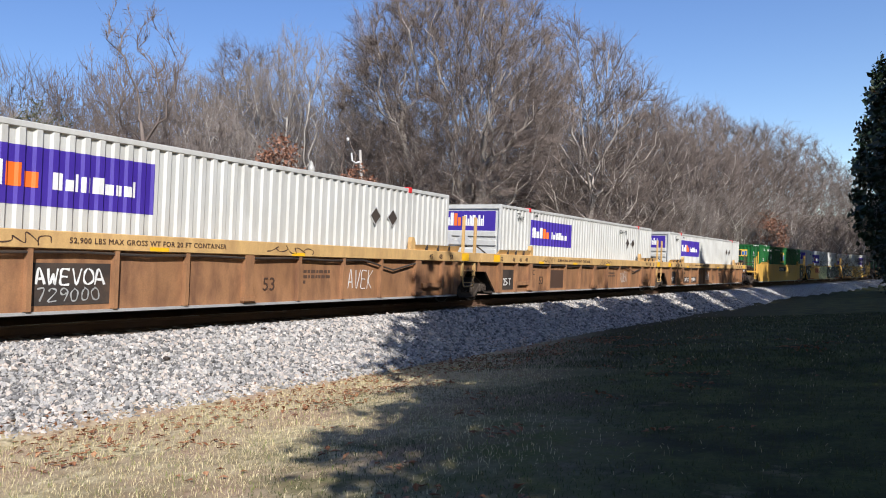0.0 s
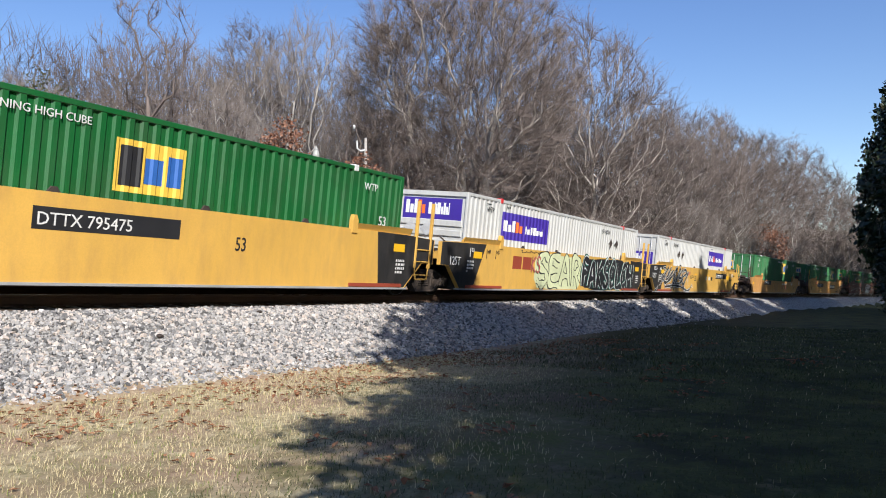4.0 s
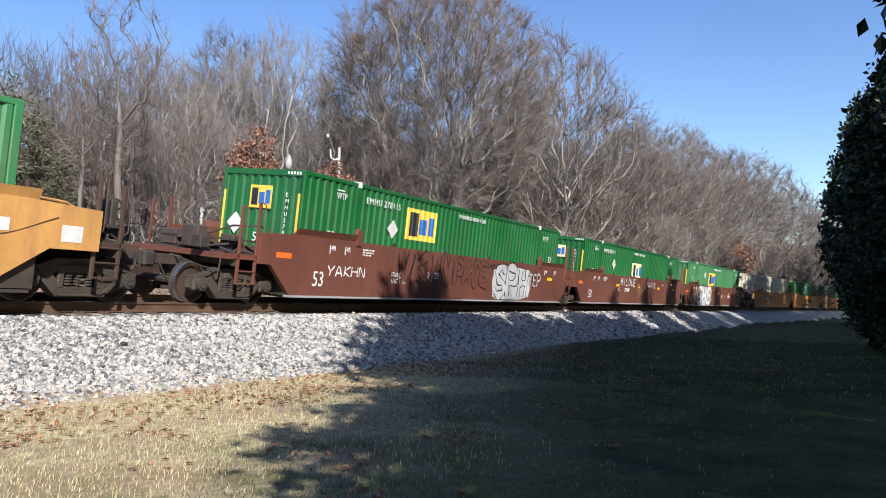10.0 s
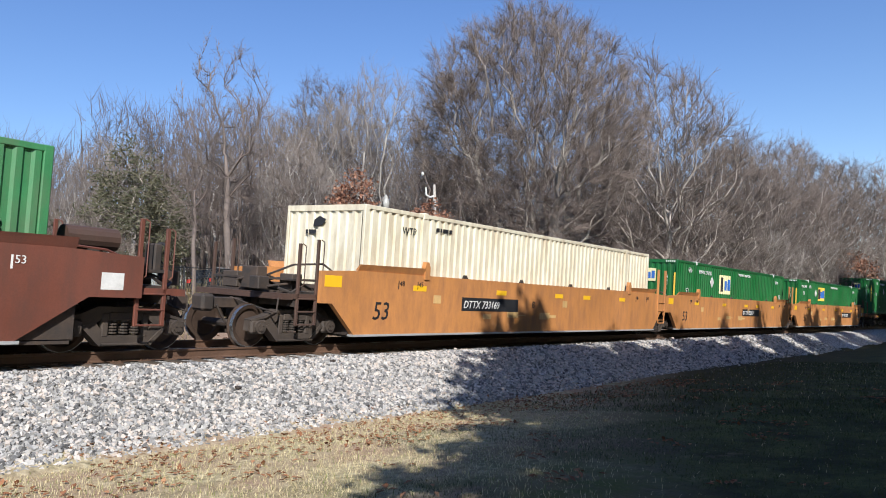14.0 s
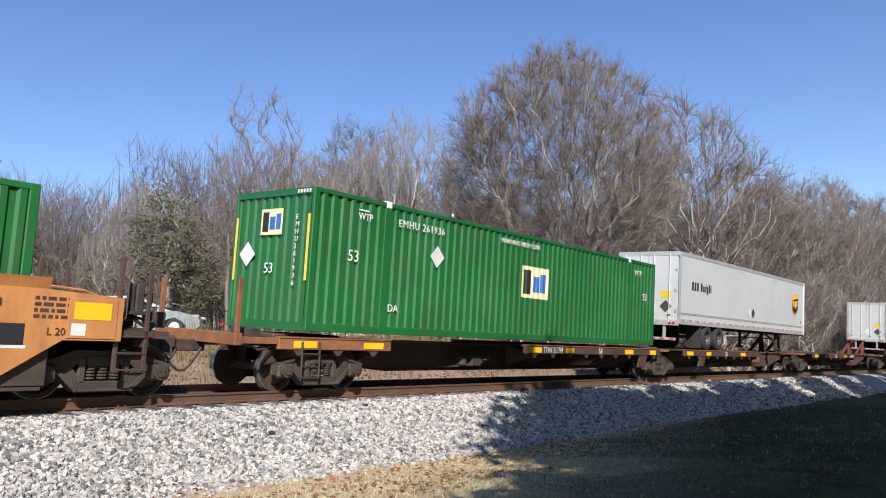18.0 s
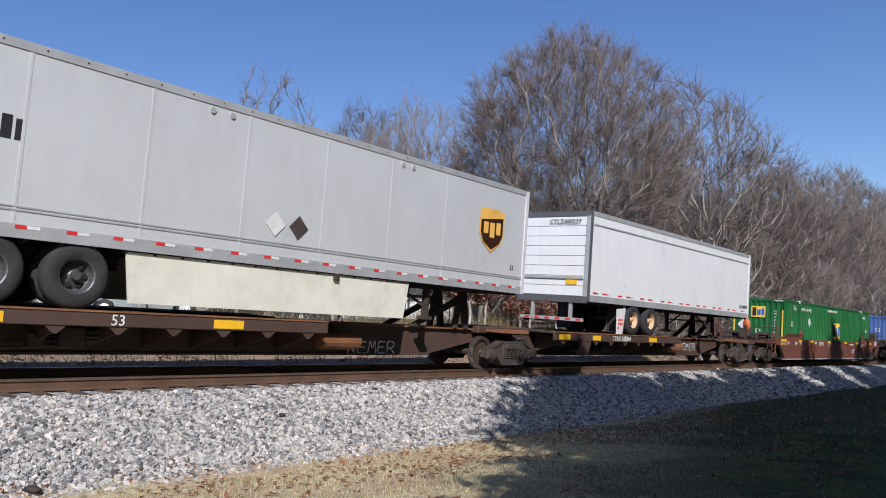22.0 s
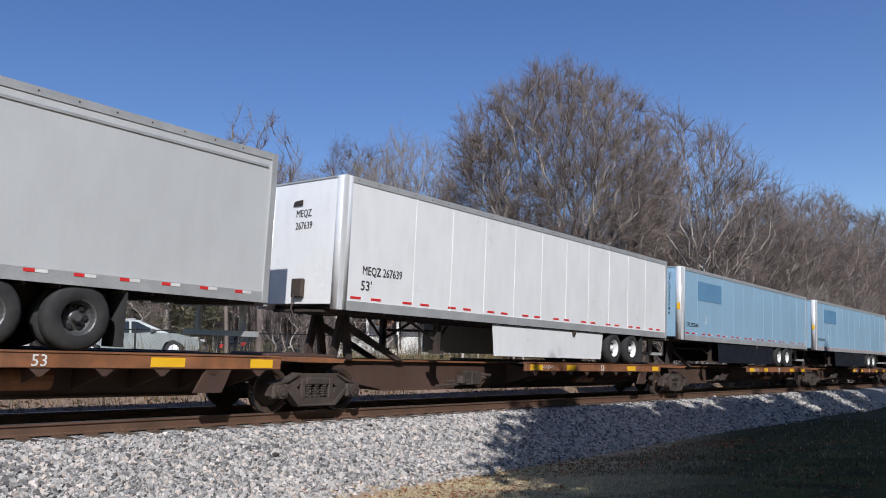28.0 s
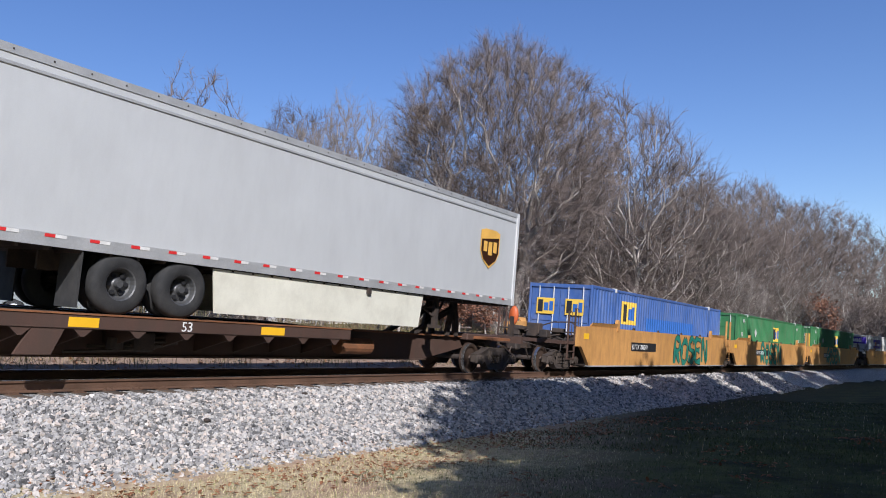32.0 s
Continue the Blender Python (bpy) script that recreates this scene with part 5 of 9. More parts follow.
def green_container(m, logo, ground, number="", diamond_x=None, mark53=(1.0, 1.62), doors=False, label="", warn=None, tail53=True, wtp=1.25):
    e = make_container(m, "intermodal_container", "doors" if doors else "sheet")
    block_logo(e, *logo, ground)
    end_block_logo(e, 0.35, -0.35, 1.95, 2.5, ground) if not doors else end_block_logo(e, 1.0, 0.3, 1.75, 2.35, ground)
    if number:
        lettering("serial_number", number, 0.17, M_LABELW, e, 2.5, -1.302, 2.42, spacing=1.15)
    lettering("stencil", "WTP", 0.16, M_LABELW, e, wtp, -1.302, 2.4, wide=0.85)
    patch("stencil_arrow", M_LABELW, e, wtp, wtp + 0.3, 2.6, 2.63, -1.298)
    lettering("stencil", "WTP", 0.18, M_LABELW, e, 14.5, -1.302, 2.38)
    lettering("length_mark", "53", 0.24, M_LABELW, e, mark53[0], -1.302, mark53[1])
    if tail53:
        lettering("length_mark", "53", 0.24, M_LABELW, e, 15.2, -1.302, 1.55)
    if diamond_x:
        diamond("hazard_diamond", M_LABELW, e, diamond_x[0], diamond_x[1], 0.26)
    if warn:
        lettering("warning_line", "WARNING HIGH CUBE", 0.13, M_LABELW, e, warn, -1.302, 2.55)
    if not doors:
        diamond("hazard_diamond", M_LABELW, e, 0.75, 1.55, 0.27, "end")
        lettering("length_mark", "53", 0.22, M_LABELW, e, -0.008, 0.15, 1.15, face="end")
        lettering("end_serial_number", "\n".join((number or "EMHU 264118").replace(" ", "")), 0.105, M_LABELW, e, -0.008, -0.78, 2.25, face="end")
        for y in (1.16, -1.22):
            part("edge_marker", box(bmesh.new(), -0.006, 0.0, y, y + 0.07, 1.0, 2.35), M_LOGOY, e, "yellow edge strip")
        bm = bmesh.new()
        for k in range(5):
            box(bm, -0.006, 0.0, -1.18 + k * 0.09, -1.13 + k * 0.09, HBOX - 0.11, HBOX - 0.04)
        part("height_marker", bm, M_LABELW, e, "white dashes along the header")
    return tagged(e, label, "container", "containers on the train")


# ---- the train: running gear ----
WHEEL_R = 0.42
bm = bmesh.new()
turn_y = pose(0, 0, 0, 90, 0, 0)
lathe(bm, [(0.0, 0.05), (0.09, 0.05), (0.11, 0.02), (0.30, -0.02), (0.34, 0.03), (0.41, 0.05), (0.42, -0.06), (0.45, -0.07), (0.45, -0.09), (0.33, -0.09), (0.3, -0.06), (0.0, -0.06)], 22, turn_y)
WHEEL_ME = bpy.data.meshes.new("wheel")
bm.to_mesh(WHEEL_ME)
bm.free()
WHEEL_ME.materials.append(M_WHEEL)
bm = bmesh.new()
lathe(bm, [(0.412, 0.0515), (0.4195, 0.051), (0.423, 0.04), (0.423, -0.04)], 22, turn_y)
TREAD_ME = bpy.data.meshes.new("rim")
bm.to_mesh(TREAD_ME)
bm.free()
TREAD_ME.materials.append(M_TREAD)
AXLE_ME = bpy.data.meshes.new("axle")
bm = rod(bmesh.new(), (0, -1.12, 0), (0, 1.12, 0), 0.075, 8)
bm.to_mesh(AXLE_ME)
bm.free()
AXLE_ME.materials.append(M_UNDER)


def frame_mesh():
    """A cast truck side: bowed top member, sloped arms to the axle boxes, spring window."""
    bm = bmesh.new()
    top = [(-1.16, 0.34), (-1.14, 0.54), (-0.76, 0.63), (-0.5, 0.76), (0.5, 0.76), (0.76, 0.63), (1.14, 0.54), (1.16, 0.34), (0.84, 0.34), (0.76, 0.43), (0.5, 0.5), (0.38, 0.6), (-0.38, 0.6), (-0.5, 0.5), (-0.76, 0.43), (-0.84, 0.34)]
    prism(bm, top, -0.08, 0.08)
    low = [(-0.76, 0.44), (-0.46, 0.14), (0.46, 0.14), (0.76, 0.44), (0.52, 0.5), (0.36, 0.29), (-0.36, 0.29), (-0.52, 0.5)]
    prism(bm, low, -0.09, 0.09)
    # flanges along the edges of the casting
    for way in (-1, 1):
        prism(bm, [(way * 1.12, 0.52), (way * 0.76, 0.6), (way * 0.5, 0.73), (way * 0.5, 0.77), (way * 0.78, 0.65), (way * 1.14, 0.56)], -0.12, 0.1)
        prism(bm, [(way * 0.78, 0.43), (way * 0.46, 0.12), (way * 0.42, 0.17), (way * 0.72, 0.46)], -0.13, 0.1)
        box(bm, way * 0.36 - 0.06, way * 0.36 + 0.06, -0.1, 0.09, 0.26, 0.66, 0.02)
        x = way * 0.94
        box(bm, x - 0.19, x + 0.19, -0.14, 0.06, 0.28, 0.56, 0.04)
        disc(bm, (x, -0.16, 0.42), 0.13, 0.07, 12)
        disc(bm, (x, -0.2, 0.42), 0.085, 0.03, 10)
        for k in range(3):
            disc(bm, (x + 0.055 * math.cos(k * 2.094 + 0.5), -0.22, 0.42 + 0.055 * math.sin(k * 2.094 + 0.5)), 0.02, 0.02, 6)
        # brake shoe and hanger in front of the wheel
        prism(bm, [(way * 0.5, 0.32), (way * 0.56, 0.3), (way * 0.52, 0.56), (way * 0.46, 0.56)], 0.12, 0.3)
    box(bm, -0.3, 0.3, -0.11, 0.09, 0.54, 0.68, 0.02)
    box(bm, -0.46, 0.46, -0.12, 0.1, 0.12, 0.17, 0.015)
    rod(bm, (-0.6, 0.16, 0.3), (0.6, 0.16, 0.34), 0.03, 6)
    me = bpy.data.meshes.new("side_frame")
    bm.to_mesh(me)
    bm.free()
    me.materials.append(M_TRUCK)
    return me


def spring_mesh():
    bm = bmesh.new()
    for x in (-0.2, 0.0, 0.2):
        for k in range(5):
            bmesh.ops.create_cone(bm, cap_ends=True, segments=9, radius1=0.085, radius2=0.085, depth=0.026, matrix=Matrix.Translation((x, -0.02, 0.335 + k * 0.048)))
        rod(bm, (x, -0.02, 0.31), (x, -0.02, 0.56), 0.05, 6)
    me = bpy.data.meshes.new("spring_nest")
    bm.to_mesh(me)
    bm.free()
    me.materials.append(M_TRUCK)
    return me


FRAME_ME, SPRING_ME = frame_mesh(), spring_mesh()
bm = box(bmesh.new(), -0.17, 0.17, -1.05, 1.05, 0.48, 0.74, 0.03)
box(bm, -0.32, 0.32, -0.32, 0.32, 0.70, 0.86, 0.03)
BOLSTER_ME = bpy.data.meshes.new("bolster")
bm.to_mesh(BOLSTER_ME)
bm.free()
BOLSTER_ME.materials.append(M_UNDER)


def truck(e, x):
    """Two wheelsets in two cast side frames under a bolster."""
    at = Matrix.Translation((x, 0, 0))
    shared("bolster", BOLSTER_ME, e, at)
    for y, r in ((-1.02, 0), (1.02, 180)):
        f = shared("side_frame", FRAME_ME, e, at @ pose(0, y, 0, 0, 0, r))
        shared("spring_nest", SPRING_ME, f, Matrix.Identity(4))
    for dx in (-0.89, 0.89):
        shared("axle", AXLE_ME, e, at @ pose(dx, 0, WHEEL_R))
        for y, r in ((-0.75, 0), (0.75, 180)):
            w = shared("wheel", WHEEL_ME, e, at @ pose(dx, y, WHEEL_R, 0, 0, r))
            shared("rim", TREAD_ME, w, Matrix.Identity(4))


def coupler(e, x, way):
    bm = bmesh.new()
    box(bm, min(x, x + way * 1.0), max(x, x + way * 1.0), -0.12, 0.12, 0.72, 0.94, 0.02)
    box(bm, min(x + way * 0.95, x + way * 1.25), max(x + way * 0.95, x + way * 1.25), -0.2, 0.2, 0.66, 1.0, 0.05)
    part("coupler", bm, M_UNDER, e)
    bm = bmesh.new()
    pts = [(x + way * (0.3 + 0.8 * k / 7), -0.45, 0.8 - 0.42 * math.sin(math.pi * k / 7)) for k in range(8)]
    path_rod(bm, pts, 0.025)
    part("brake_hose", bm, M_UNDER, e)


def ladder(e, m, x0, x1, z0, z1, y=-1.5, rungs=(0.62, 0.98, 1.3)):
    """A tall pair of grab posts with rungs that bend in to a stirrup at the foot."""
    for x in (x0, x1):
        part("grab_post", box(bmesh.new(), x - 0.04, x + 0.04, y - 0.03, y + 0.05, z0 + 0.3, z1, 0.008), m, e)
    bm = bmesh.new()
    path_rod(bm, [(x0, y, z0 + 0.35), (x0 + 0.08, y - 0.02, z0), (x1 - 0.08, y - 0.02, z0), (x1, y, z0 + 0.35)], 0.022)
    part("stirrup", bm, m, e)
    for z in rungs:
        part("rung", rod(bmesh.new(), (x0, y - 0.02, z), (x1, y - 0.02, z), 0.017, 5), m, e)
    for yy in (0.3, 1.4):
        for x in (x0 + 0.1, x1 - 0.05):
            part("grab_post", box(bmesh.new(), x - 0.035, x + 0.035, yy - 0.05, yy + 0.05, 1.4, z1 - 0.25), m, e)


def well_car(style, m, chord, ends=("link", "link"), top=1.66, low=None, name="well_car", label="", edge_m=None):
    """One unit of a well car: two deep sides round a sunken floor, guides over the side sills, end platforms over the trucks. Its x = 0 lies at the container's lead end."""
    e = new(name)
    low = low or top
    xa = -1.5 if ends[0] == "link" else -2.05
    xb = 17.72 if ends[1] == "link" else 18.25
    sa = xa if ends[0] == "link" else -1.4
    sb = xb if ends[1] == "link" else 17.65
    r0, r1 = (16.4, 17.15) if ends[1] == "link" else (15.7, 16.75)
    stairs = edge_m if edge_m in (M_YELLOW, M_OXIDE) else M_SPINE
    ribbed = style == "ribbed"
    sheet = 1.24 if ribbed else None
    for y, s in ((-1.5, 1), (1.5, -1)):
        bot = 0.27
        if ribbed:
            pts = [(-0.35, bot), (r0, bot), (r1, 0.95), (sb, 0.95), (sb, sheet), (sa, sheet), (sa, 0.95)] + ([(-1.05, 0.95)] if sa < -1.1 else [])
            prism_y = (y + s * 0.04, y + s * 0.10)
        else:
            pts = [(-0.35, bot), (r0, bot), (r1, 0.93), (sb, 0.93), (sb, top - 0.06), (16.4, top), (14.2, top), (13.9, low), (2.3, low), (2.0, top), (-0.2, top), (sa, top - 0.06), (sa, 0.93)] + ([(-1.05, 0.93)] if sa < -1.1 else [])
            prism_y = (y, y + s * 0.12)
        part("side_plate", prism(bmesh.new(), pts, *prism_y), m, e)
        part("bottom_flange", box(bmesh.new(), -0.4, r0 + 0.05, y - s * 0.03, y + s * 0.16, 0.225, 0.27), M_ALU if s > 0 else m, e, "pale grey flange" if s > 0 else "")
        if ribbed:
            part("top_chord", box(bmesh.new(), sa, sb, y - s * 0.07, y + s * 0.1, sheet, 1.52, 0.012), chord, e)
            for x, w in ((0.95, 0.1), (2.0, 0.26), (3.6, 0.08), (5.08, 0.08), (6.55, 0.08), (8.09, 0.24), (9.59, 0.08), (11.11, 0.08), (12.62, 0.08), (14.3, 0.26), (15.6, 0.1), (16.3, 0.2), (-0.2, 0.22)):
                bm = prism(bmesh.new(), [(x - w / 2, 0.28), (x + w / 2, 0.28), (x + w / 2, 1.235), (x - w / 2, 1.235)], y - s * 0.06, y + s * 0.04)
                part("rib", bm, m, e)
                if w > 0.23:
                    part("rib_foot", box(bmesh.new(), x - w * 0.7, x + w * 0.7, min(y - s * 0.1, y), max(y - s * 0.1, y), 0.32, 0.40), m, e)
            for x in (1.0, 14.55):
                bm = prism(bmesh.new(), [(x + 0.05, 0.5), (x + 0.9, 0.5), (x + 0.95, 0.62), (x, 0.62)], y - s * 0.05, y + s * 0.03)
                part("drain_box", bm, m, e)
            if s > 0:
                bm = bmesh.new()
                pts = [(x, y - 0.03, 1.2 - (0.03 if k % 2 else 0) - (0.2 if k == 9 else 0)) for k, x in enumerate([1.9 + 1.25 * i for i in range(11)])]
                path_rod(bm, pts, 0.022)
                part("air_pipe", bm, M_UNDER, e)
        guide = chord if ribbed else m
        for a, b in ((-0.3, 2.0), (14.1, 16.5)):
            base = 1.52 if ribbed else top
            pts = [(a, base), (b, base), (b, base + 0.17), (a, base + 0.14)]
            bm = bmesh.new()
            v = [bm.verts.new((x, y + s * (0.02 if k < 2 else -0.05), z)) for k, (x, z) in enumerate(pts)] + [bm.verts.new((x, y + s * (0.10 if k < 2 else -0.02), z)) for k, (x, z) in enumerate(pts)]
            for f in ((0, 1, 2, 3), (7, 6, 5, 4), (0, 4, 5, 1), (1, 5, 6, 2), (2, 6, 7, 3), (3, 7, 4, 0)):
                bm.faces.new([v[i] for i in f])
            bmesh.ops.recalc_face_normals(bm, faces=bm.faces)
            part("guide_flare", bm, guide, e)
            if ribbed:
                for k in (0.25, 0.5, 0.75):
                    x = a + (b - a) * k
                    part("flare_rib", box(bmesh.new(), x - 0.02, x + 0.02, min(y - s * 0.06, y), max(y - s * 0.06, y), base, base + 0.15), M_UNDER, e)
            xh = b - 0.02 if a < 5 else a - 0.16
            part("guide_horn", prism(bmesh.new(), [(xh, base - 0.1), (xh + 0.2, base - 0.1), (xh + 0.2, base + 0.2), (xh + 0.13, base + 0.33), (xh + 0.04, base + 0.33), (xh, base + 0.2)], y - s * 0.03, y + s * 0.09), guide, e)
        if not ribbed and s > 0:
            for x in (3.6, 6.4, 9.4, 12.2):
                part("pipe_clip", prism(bmesh.new(), [(x, low), (x + 0.22, low), (x + 0.15, low + 0.09), (x + 0.07, low + 0.09)], y, y + 0.05), M_UNDER, e)
    part("well_floor", box(bmesh.new(), -0.35, 16.55, -1.4, 1.4, 0.20, 0.25), M_UNDER, e)
    if ends[1] == "end":
        for y in (-1.4, 1.36):
            part("well_end_plate", prism(bmesh.new(), [(r0 - 0.3, 0.27), (16.6, 0.27), (16.6, 1.2), (r0 - 0.3, 1.2)], y, y + 0.03), M_UNDER, e)
    for x in (-0.42, 16.55):
        part("end_bulkhead", box(bmesh.new(), x, x + 0.07, -1.38, 1.38, 0.25, 1.3), M_UNDER, e)
    for xs, kind, way in ((xa, ends[0], -1), (xb, ends[1], 1)):
        inner = -0.35 if way < 0 else 16.55
        part("centre_sill", box(bmesh.new(), min(xs, inner), max(xs, inner), -0.32, 0.32, 0.80, 1.22), M_UNDER, e)
        zp = 1.40 if kind == "link" else 1.14
        part("end_platform", box(bmesh.new(), min(xs, inner), max(xs, inner), -1.34, 1.34, zp - 0.06, zp), M_UNDER, e)
        part("cross_bearer", box(bmesh.new(), xs - way * 0.16, xs - way * 0.04, -1.38, 1.38, zp - 0.3, zp - 0.065), m if kind == "link" else M_UNDER, e)
        if kind == "end":
            coupler(e, xs, way)
            # an open end: corner ladders, brake stand, walkway, pipes and hoses over the truck
            near = sa if way < 0 else sb
            for y, sd in ((-1.42, 1), (1.37, -1)):
                for xp, z1 in ((xs - way * 0.12, 1.5 if top < 1.4 else 2.12), (xs - way * 0.62, 1.9 if top < 1.4 else 2.24)):
                    part("corner_post", box(bmesh.new(), xp - 0.035, xp + 0.035, y, y + 0.05, 0.46, z1, 0.006), stairs, e)
                    part("post_rail", path_rod(bmesh.new(), [(xp + 0.05, y - 0.02, 1.25), (xp + 0.09, y - 0.05, 1.3), (xp + 0.09, y - 0.05, z1 - 0.05), (xp + 0.03, y - 0.01, z1)], 0.012), stairs, e)
                for z in (0.48, 0.74, 1.0):
                    part("rung", rod(bmesh.new(), (xs - way * 0.12, y, z), (xs - way * 0.62, y, z), 0.016, 5), stairs, e)
                part("end_stringer", box(bmesh.new(), min(xs, near), max(xs, near), y, y + 0.06, 1.0, 1.1), stairs, e)
                part("end_stringer", box(bmesh.new(), min(xs - way * 0.1, near), max(xs - way * 0.1, near), y + 0.01, y + 0.05, 1.36, 1.41), M_UNDER, e)
            part("end_beam", box(bmesh.new(), min(xs, xs + way * 0.3), max(xs, xs + way * 0.3), -1.4, 1.4, 0.98, 1.1), stairs, e)
            part("walkway", box(bmesh.new(), min(xs - way * 0.05, xs - way * 0.6), max(xs - way * 0.05, xs - way * 0.6), -1.3, 1.3, 1.36, 1.4), M_UNDER, e)
            part("uncoupling_lever", path_rod(bmesh.new(), [(xs + way * 0.35, -1.38, 1.0), (xs + way * 0.38, -1.38, 0.72), (xs + way * 0.4, -0.9, 0.78), (xs + way * 0.45, 0.0, 0.95)], 0.018), M_UNDER, e)
            part("train_line_hose", path_rod(bmesh.new(), [(near, -1.2, 1.2), (near + way * 0.3, -1.3, 1.28), (near + way * 0.6, -1.28, 1.12), (near + way * 0.8, -1.1, 1.2)], 0.028), M_UNDER, e)
            for k, (dx, y0, y1, z0, z1) in enumerate(((0.15, -1.1, -0.7, 1.15, 1.5), (0.5, -0.4, 0.1, 1.15, 1.62), (0.3, 0.5, 1.0, 1.15, 1.5), (0.85, -0.9, -0.6, 1.15, 1.42))):
                xk = near + way * dx
                part("valve_box", box(bmesh.new(), min(xk, xk + way * 0.28), max(xk, xk + way * 0.28), y0, y1, z0, z1, 0.02), M_UNDER if k % 2 else M_TRUCK, e)
            for k in range(3):
                part("brake_pipe", path_rod(bmesh.new(), [(near - way * 0.1, -1.0 + 0.5 * k, 1.25 + 0.06 * k), (near + way * 0.4, -1.15 + 0.5 * k, 1.32 + 0.08 * k), (near + way * 0.9, -0.9 + 0.5 * k, 1.22 + 0.05 * k)], 0.022), M_UNDER, e)
            if way > 0:
                if m is M_OXIDE:
                    part("air_reservoir", rod(bmesh.new(), (sb - 1.0, -0.75, 1.86), (sb - 0.1, -0.75, 1.86), 0.19, 14), M_SPINE, e)
                    part("reservoir_bracket", box(bmesh.new(), sb - 0.62, sb - 0.5, -1.0, -0.5, 1.2, 1.7), M_UNDER, e)
                else:
                    for dx in (1.1, 0.45):
                        part("far_post", box(bmesh.new(), sb - dx - 0.04, sb - dx + 0.04, 1.3, 1.37, 1.14, 2.15), m, e)
                bm = lathe(bmesh.new(), [(0.25, -0.015), (0.28, 0.0), (0.25, 0.015), (0.23, 0.0), (0.25, -0.015)], 20, pose(xs + 0.02, -1.0, 1.62, 0, 90, 0))
                for k in range(5):
                    rod(bm, (xs - 0.03, -1.0, 1.62), (xs + 0.02, -1.0 + 0.25 * math.cos(k * 1.2566), 1.62 + 0.25 * math.sin(k * 1.2566)), 0.016, 5)
                part("brake_wheel", bm, M_DOUBLER, e, "black spoked hand brake wheel")
                part("side_walk_rail", path_rod(bmesh.new(), [(sb - 1.9, -1.2, top + 0.1), (sb - 0.5, -1.2, top + 0.02), (sb + 0.1, -1.15, 1.5), (sb + 0.15, -1.15, 1.1)], 0.02), m, e)
                part("brake_housing", box(bmesh.new(), xs - 0.28, xs - 0.12, -1.28, -0.96, 1.35, 1.86, 0.03), M_UNDER, e)
                if m is M_ORANGE:
                    part("card_panel", box(bmesh.new(), sb - 0.86, sb - 0.1, -1.515, -1.5, 0.96, top - 0.1, 0.004), m, e)
                    part("yellow_placard", box(bmesh.new(), sb - 0.78, sb - 0.2, -1.519, -1.5155, 1.24, top - 0.16), M_PLACARD, e)
                    part("load_card", box(bmesh.new(), sb - 0.8, sb - 0.58, -1.519, -1.5155, 1.0, 1.18), M_LABELW, e, "small white card with dark writing")
                elif m is M_YELLOW:
                    part("load_card", box(bmesh.new(), sb - 1.86, sb - 1.66, -1.506, -1.5, 1.28, 1.5), M_LABELW, e, "small white card with dark writing")
                else:
                    part("load_card", box(bmesh.new(), sb - 0.72, sb - 0.34, -1.506, -1.5, 1.05, 1.32), M_LABELW, e, "small white card with dark writing")
            else:
                part("brake_stand", prism(bmesh.new(), [(xs + 0.35, 1.14), (xs + 0.75, 1.14), (xs + 0.7, 1.48), (xs + 0.4, 1.48)], 0.25, 0.6), M_UNDER, e)
                part("stand_brace", rod(bmesh.new(), (near - 0.05, -0.2, 1.2), (xs + 0.5, 0.3, 1.45), 0.035, 6), M_UNDER, e)
    if ends[1] == "link":
        ladder(e, edge_m or M_BROWNWELL, 16.78, 17.5, 0.5, 2.6)
        bm = box(bmesh.new(), 17.5, 18.4, -0.18, 0.18, 0.86, 1.08, 0.03)
        part("articulation", bm, M_UNDER, e)
    bm = bmesh.new()
    path_rod(bm, [(-0.6, -1.3, 1.45), (-0.9, -1.0, 1.75), (-1.2, -0.4, 1.7), (-1.4, 0.2, 1.45)], 0.025)
    part("brake_rigging", bm, M_UNDER, e)
    truck(e, -1.62 if ends[0] == "link" else -1.7)
    if ends[1] == "end":
        truck(e, 17.65)
    return tagged(e, label, "rail car", "well cars of the train")


def placard(e, x, z, w=0.42, h=0.2, y=-1.5):
    patch("yellow_placard", M_PLACARD, e, x, x + w, z, z + h, y)


def black_plate(e, words, x, z, y=-1.5, h=0.19, w=None, lean=0.25):
    w = w or 0.115 * len(words) * h / 0.15
    p = patch("number_panel", M_LABELK, e, x, x + w, z - 0.07, z + h + 0.08, y)
    lettering("reporting_number", words, h, M_LABELW, p, x + 0.06, y - 0.009, z, lean, wide=1.0)


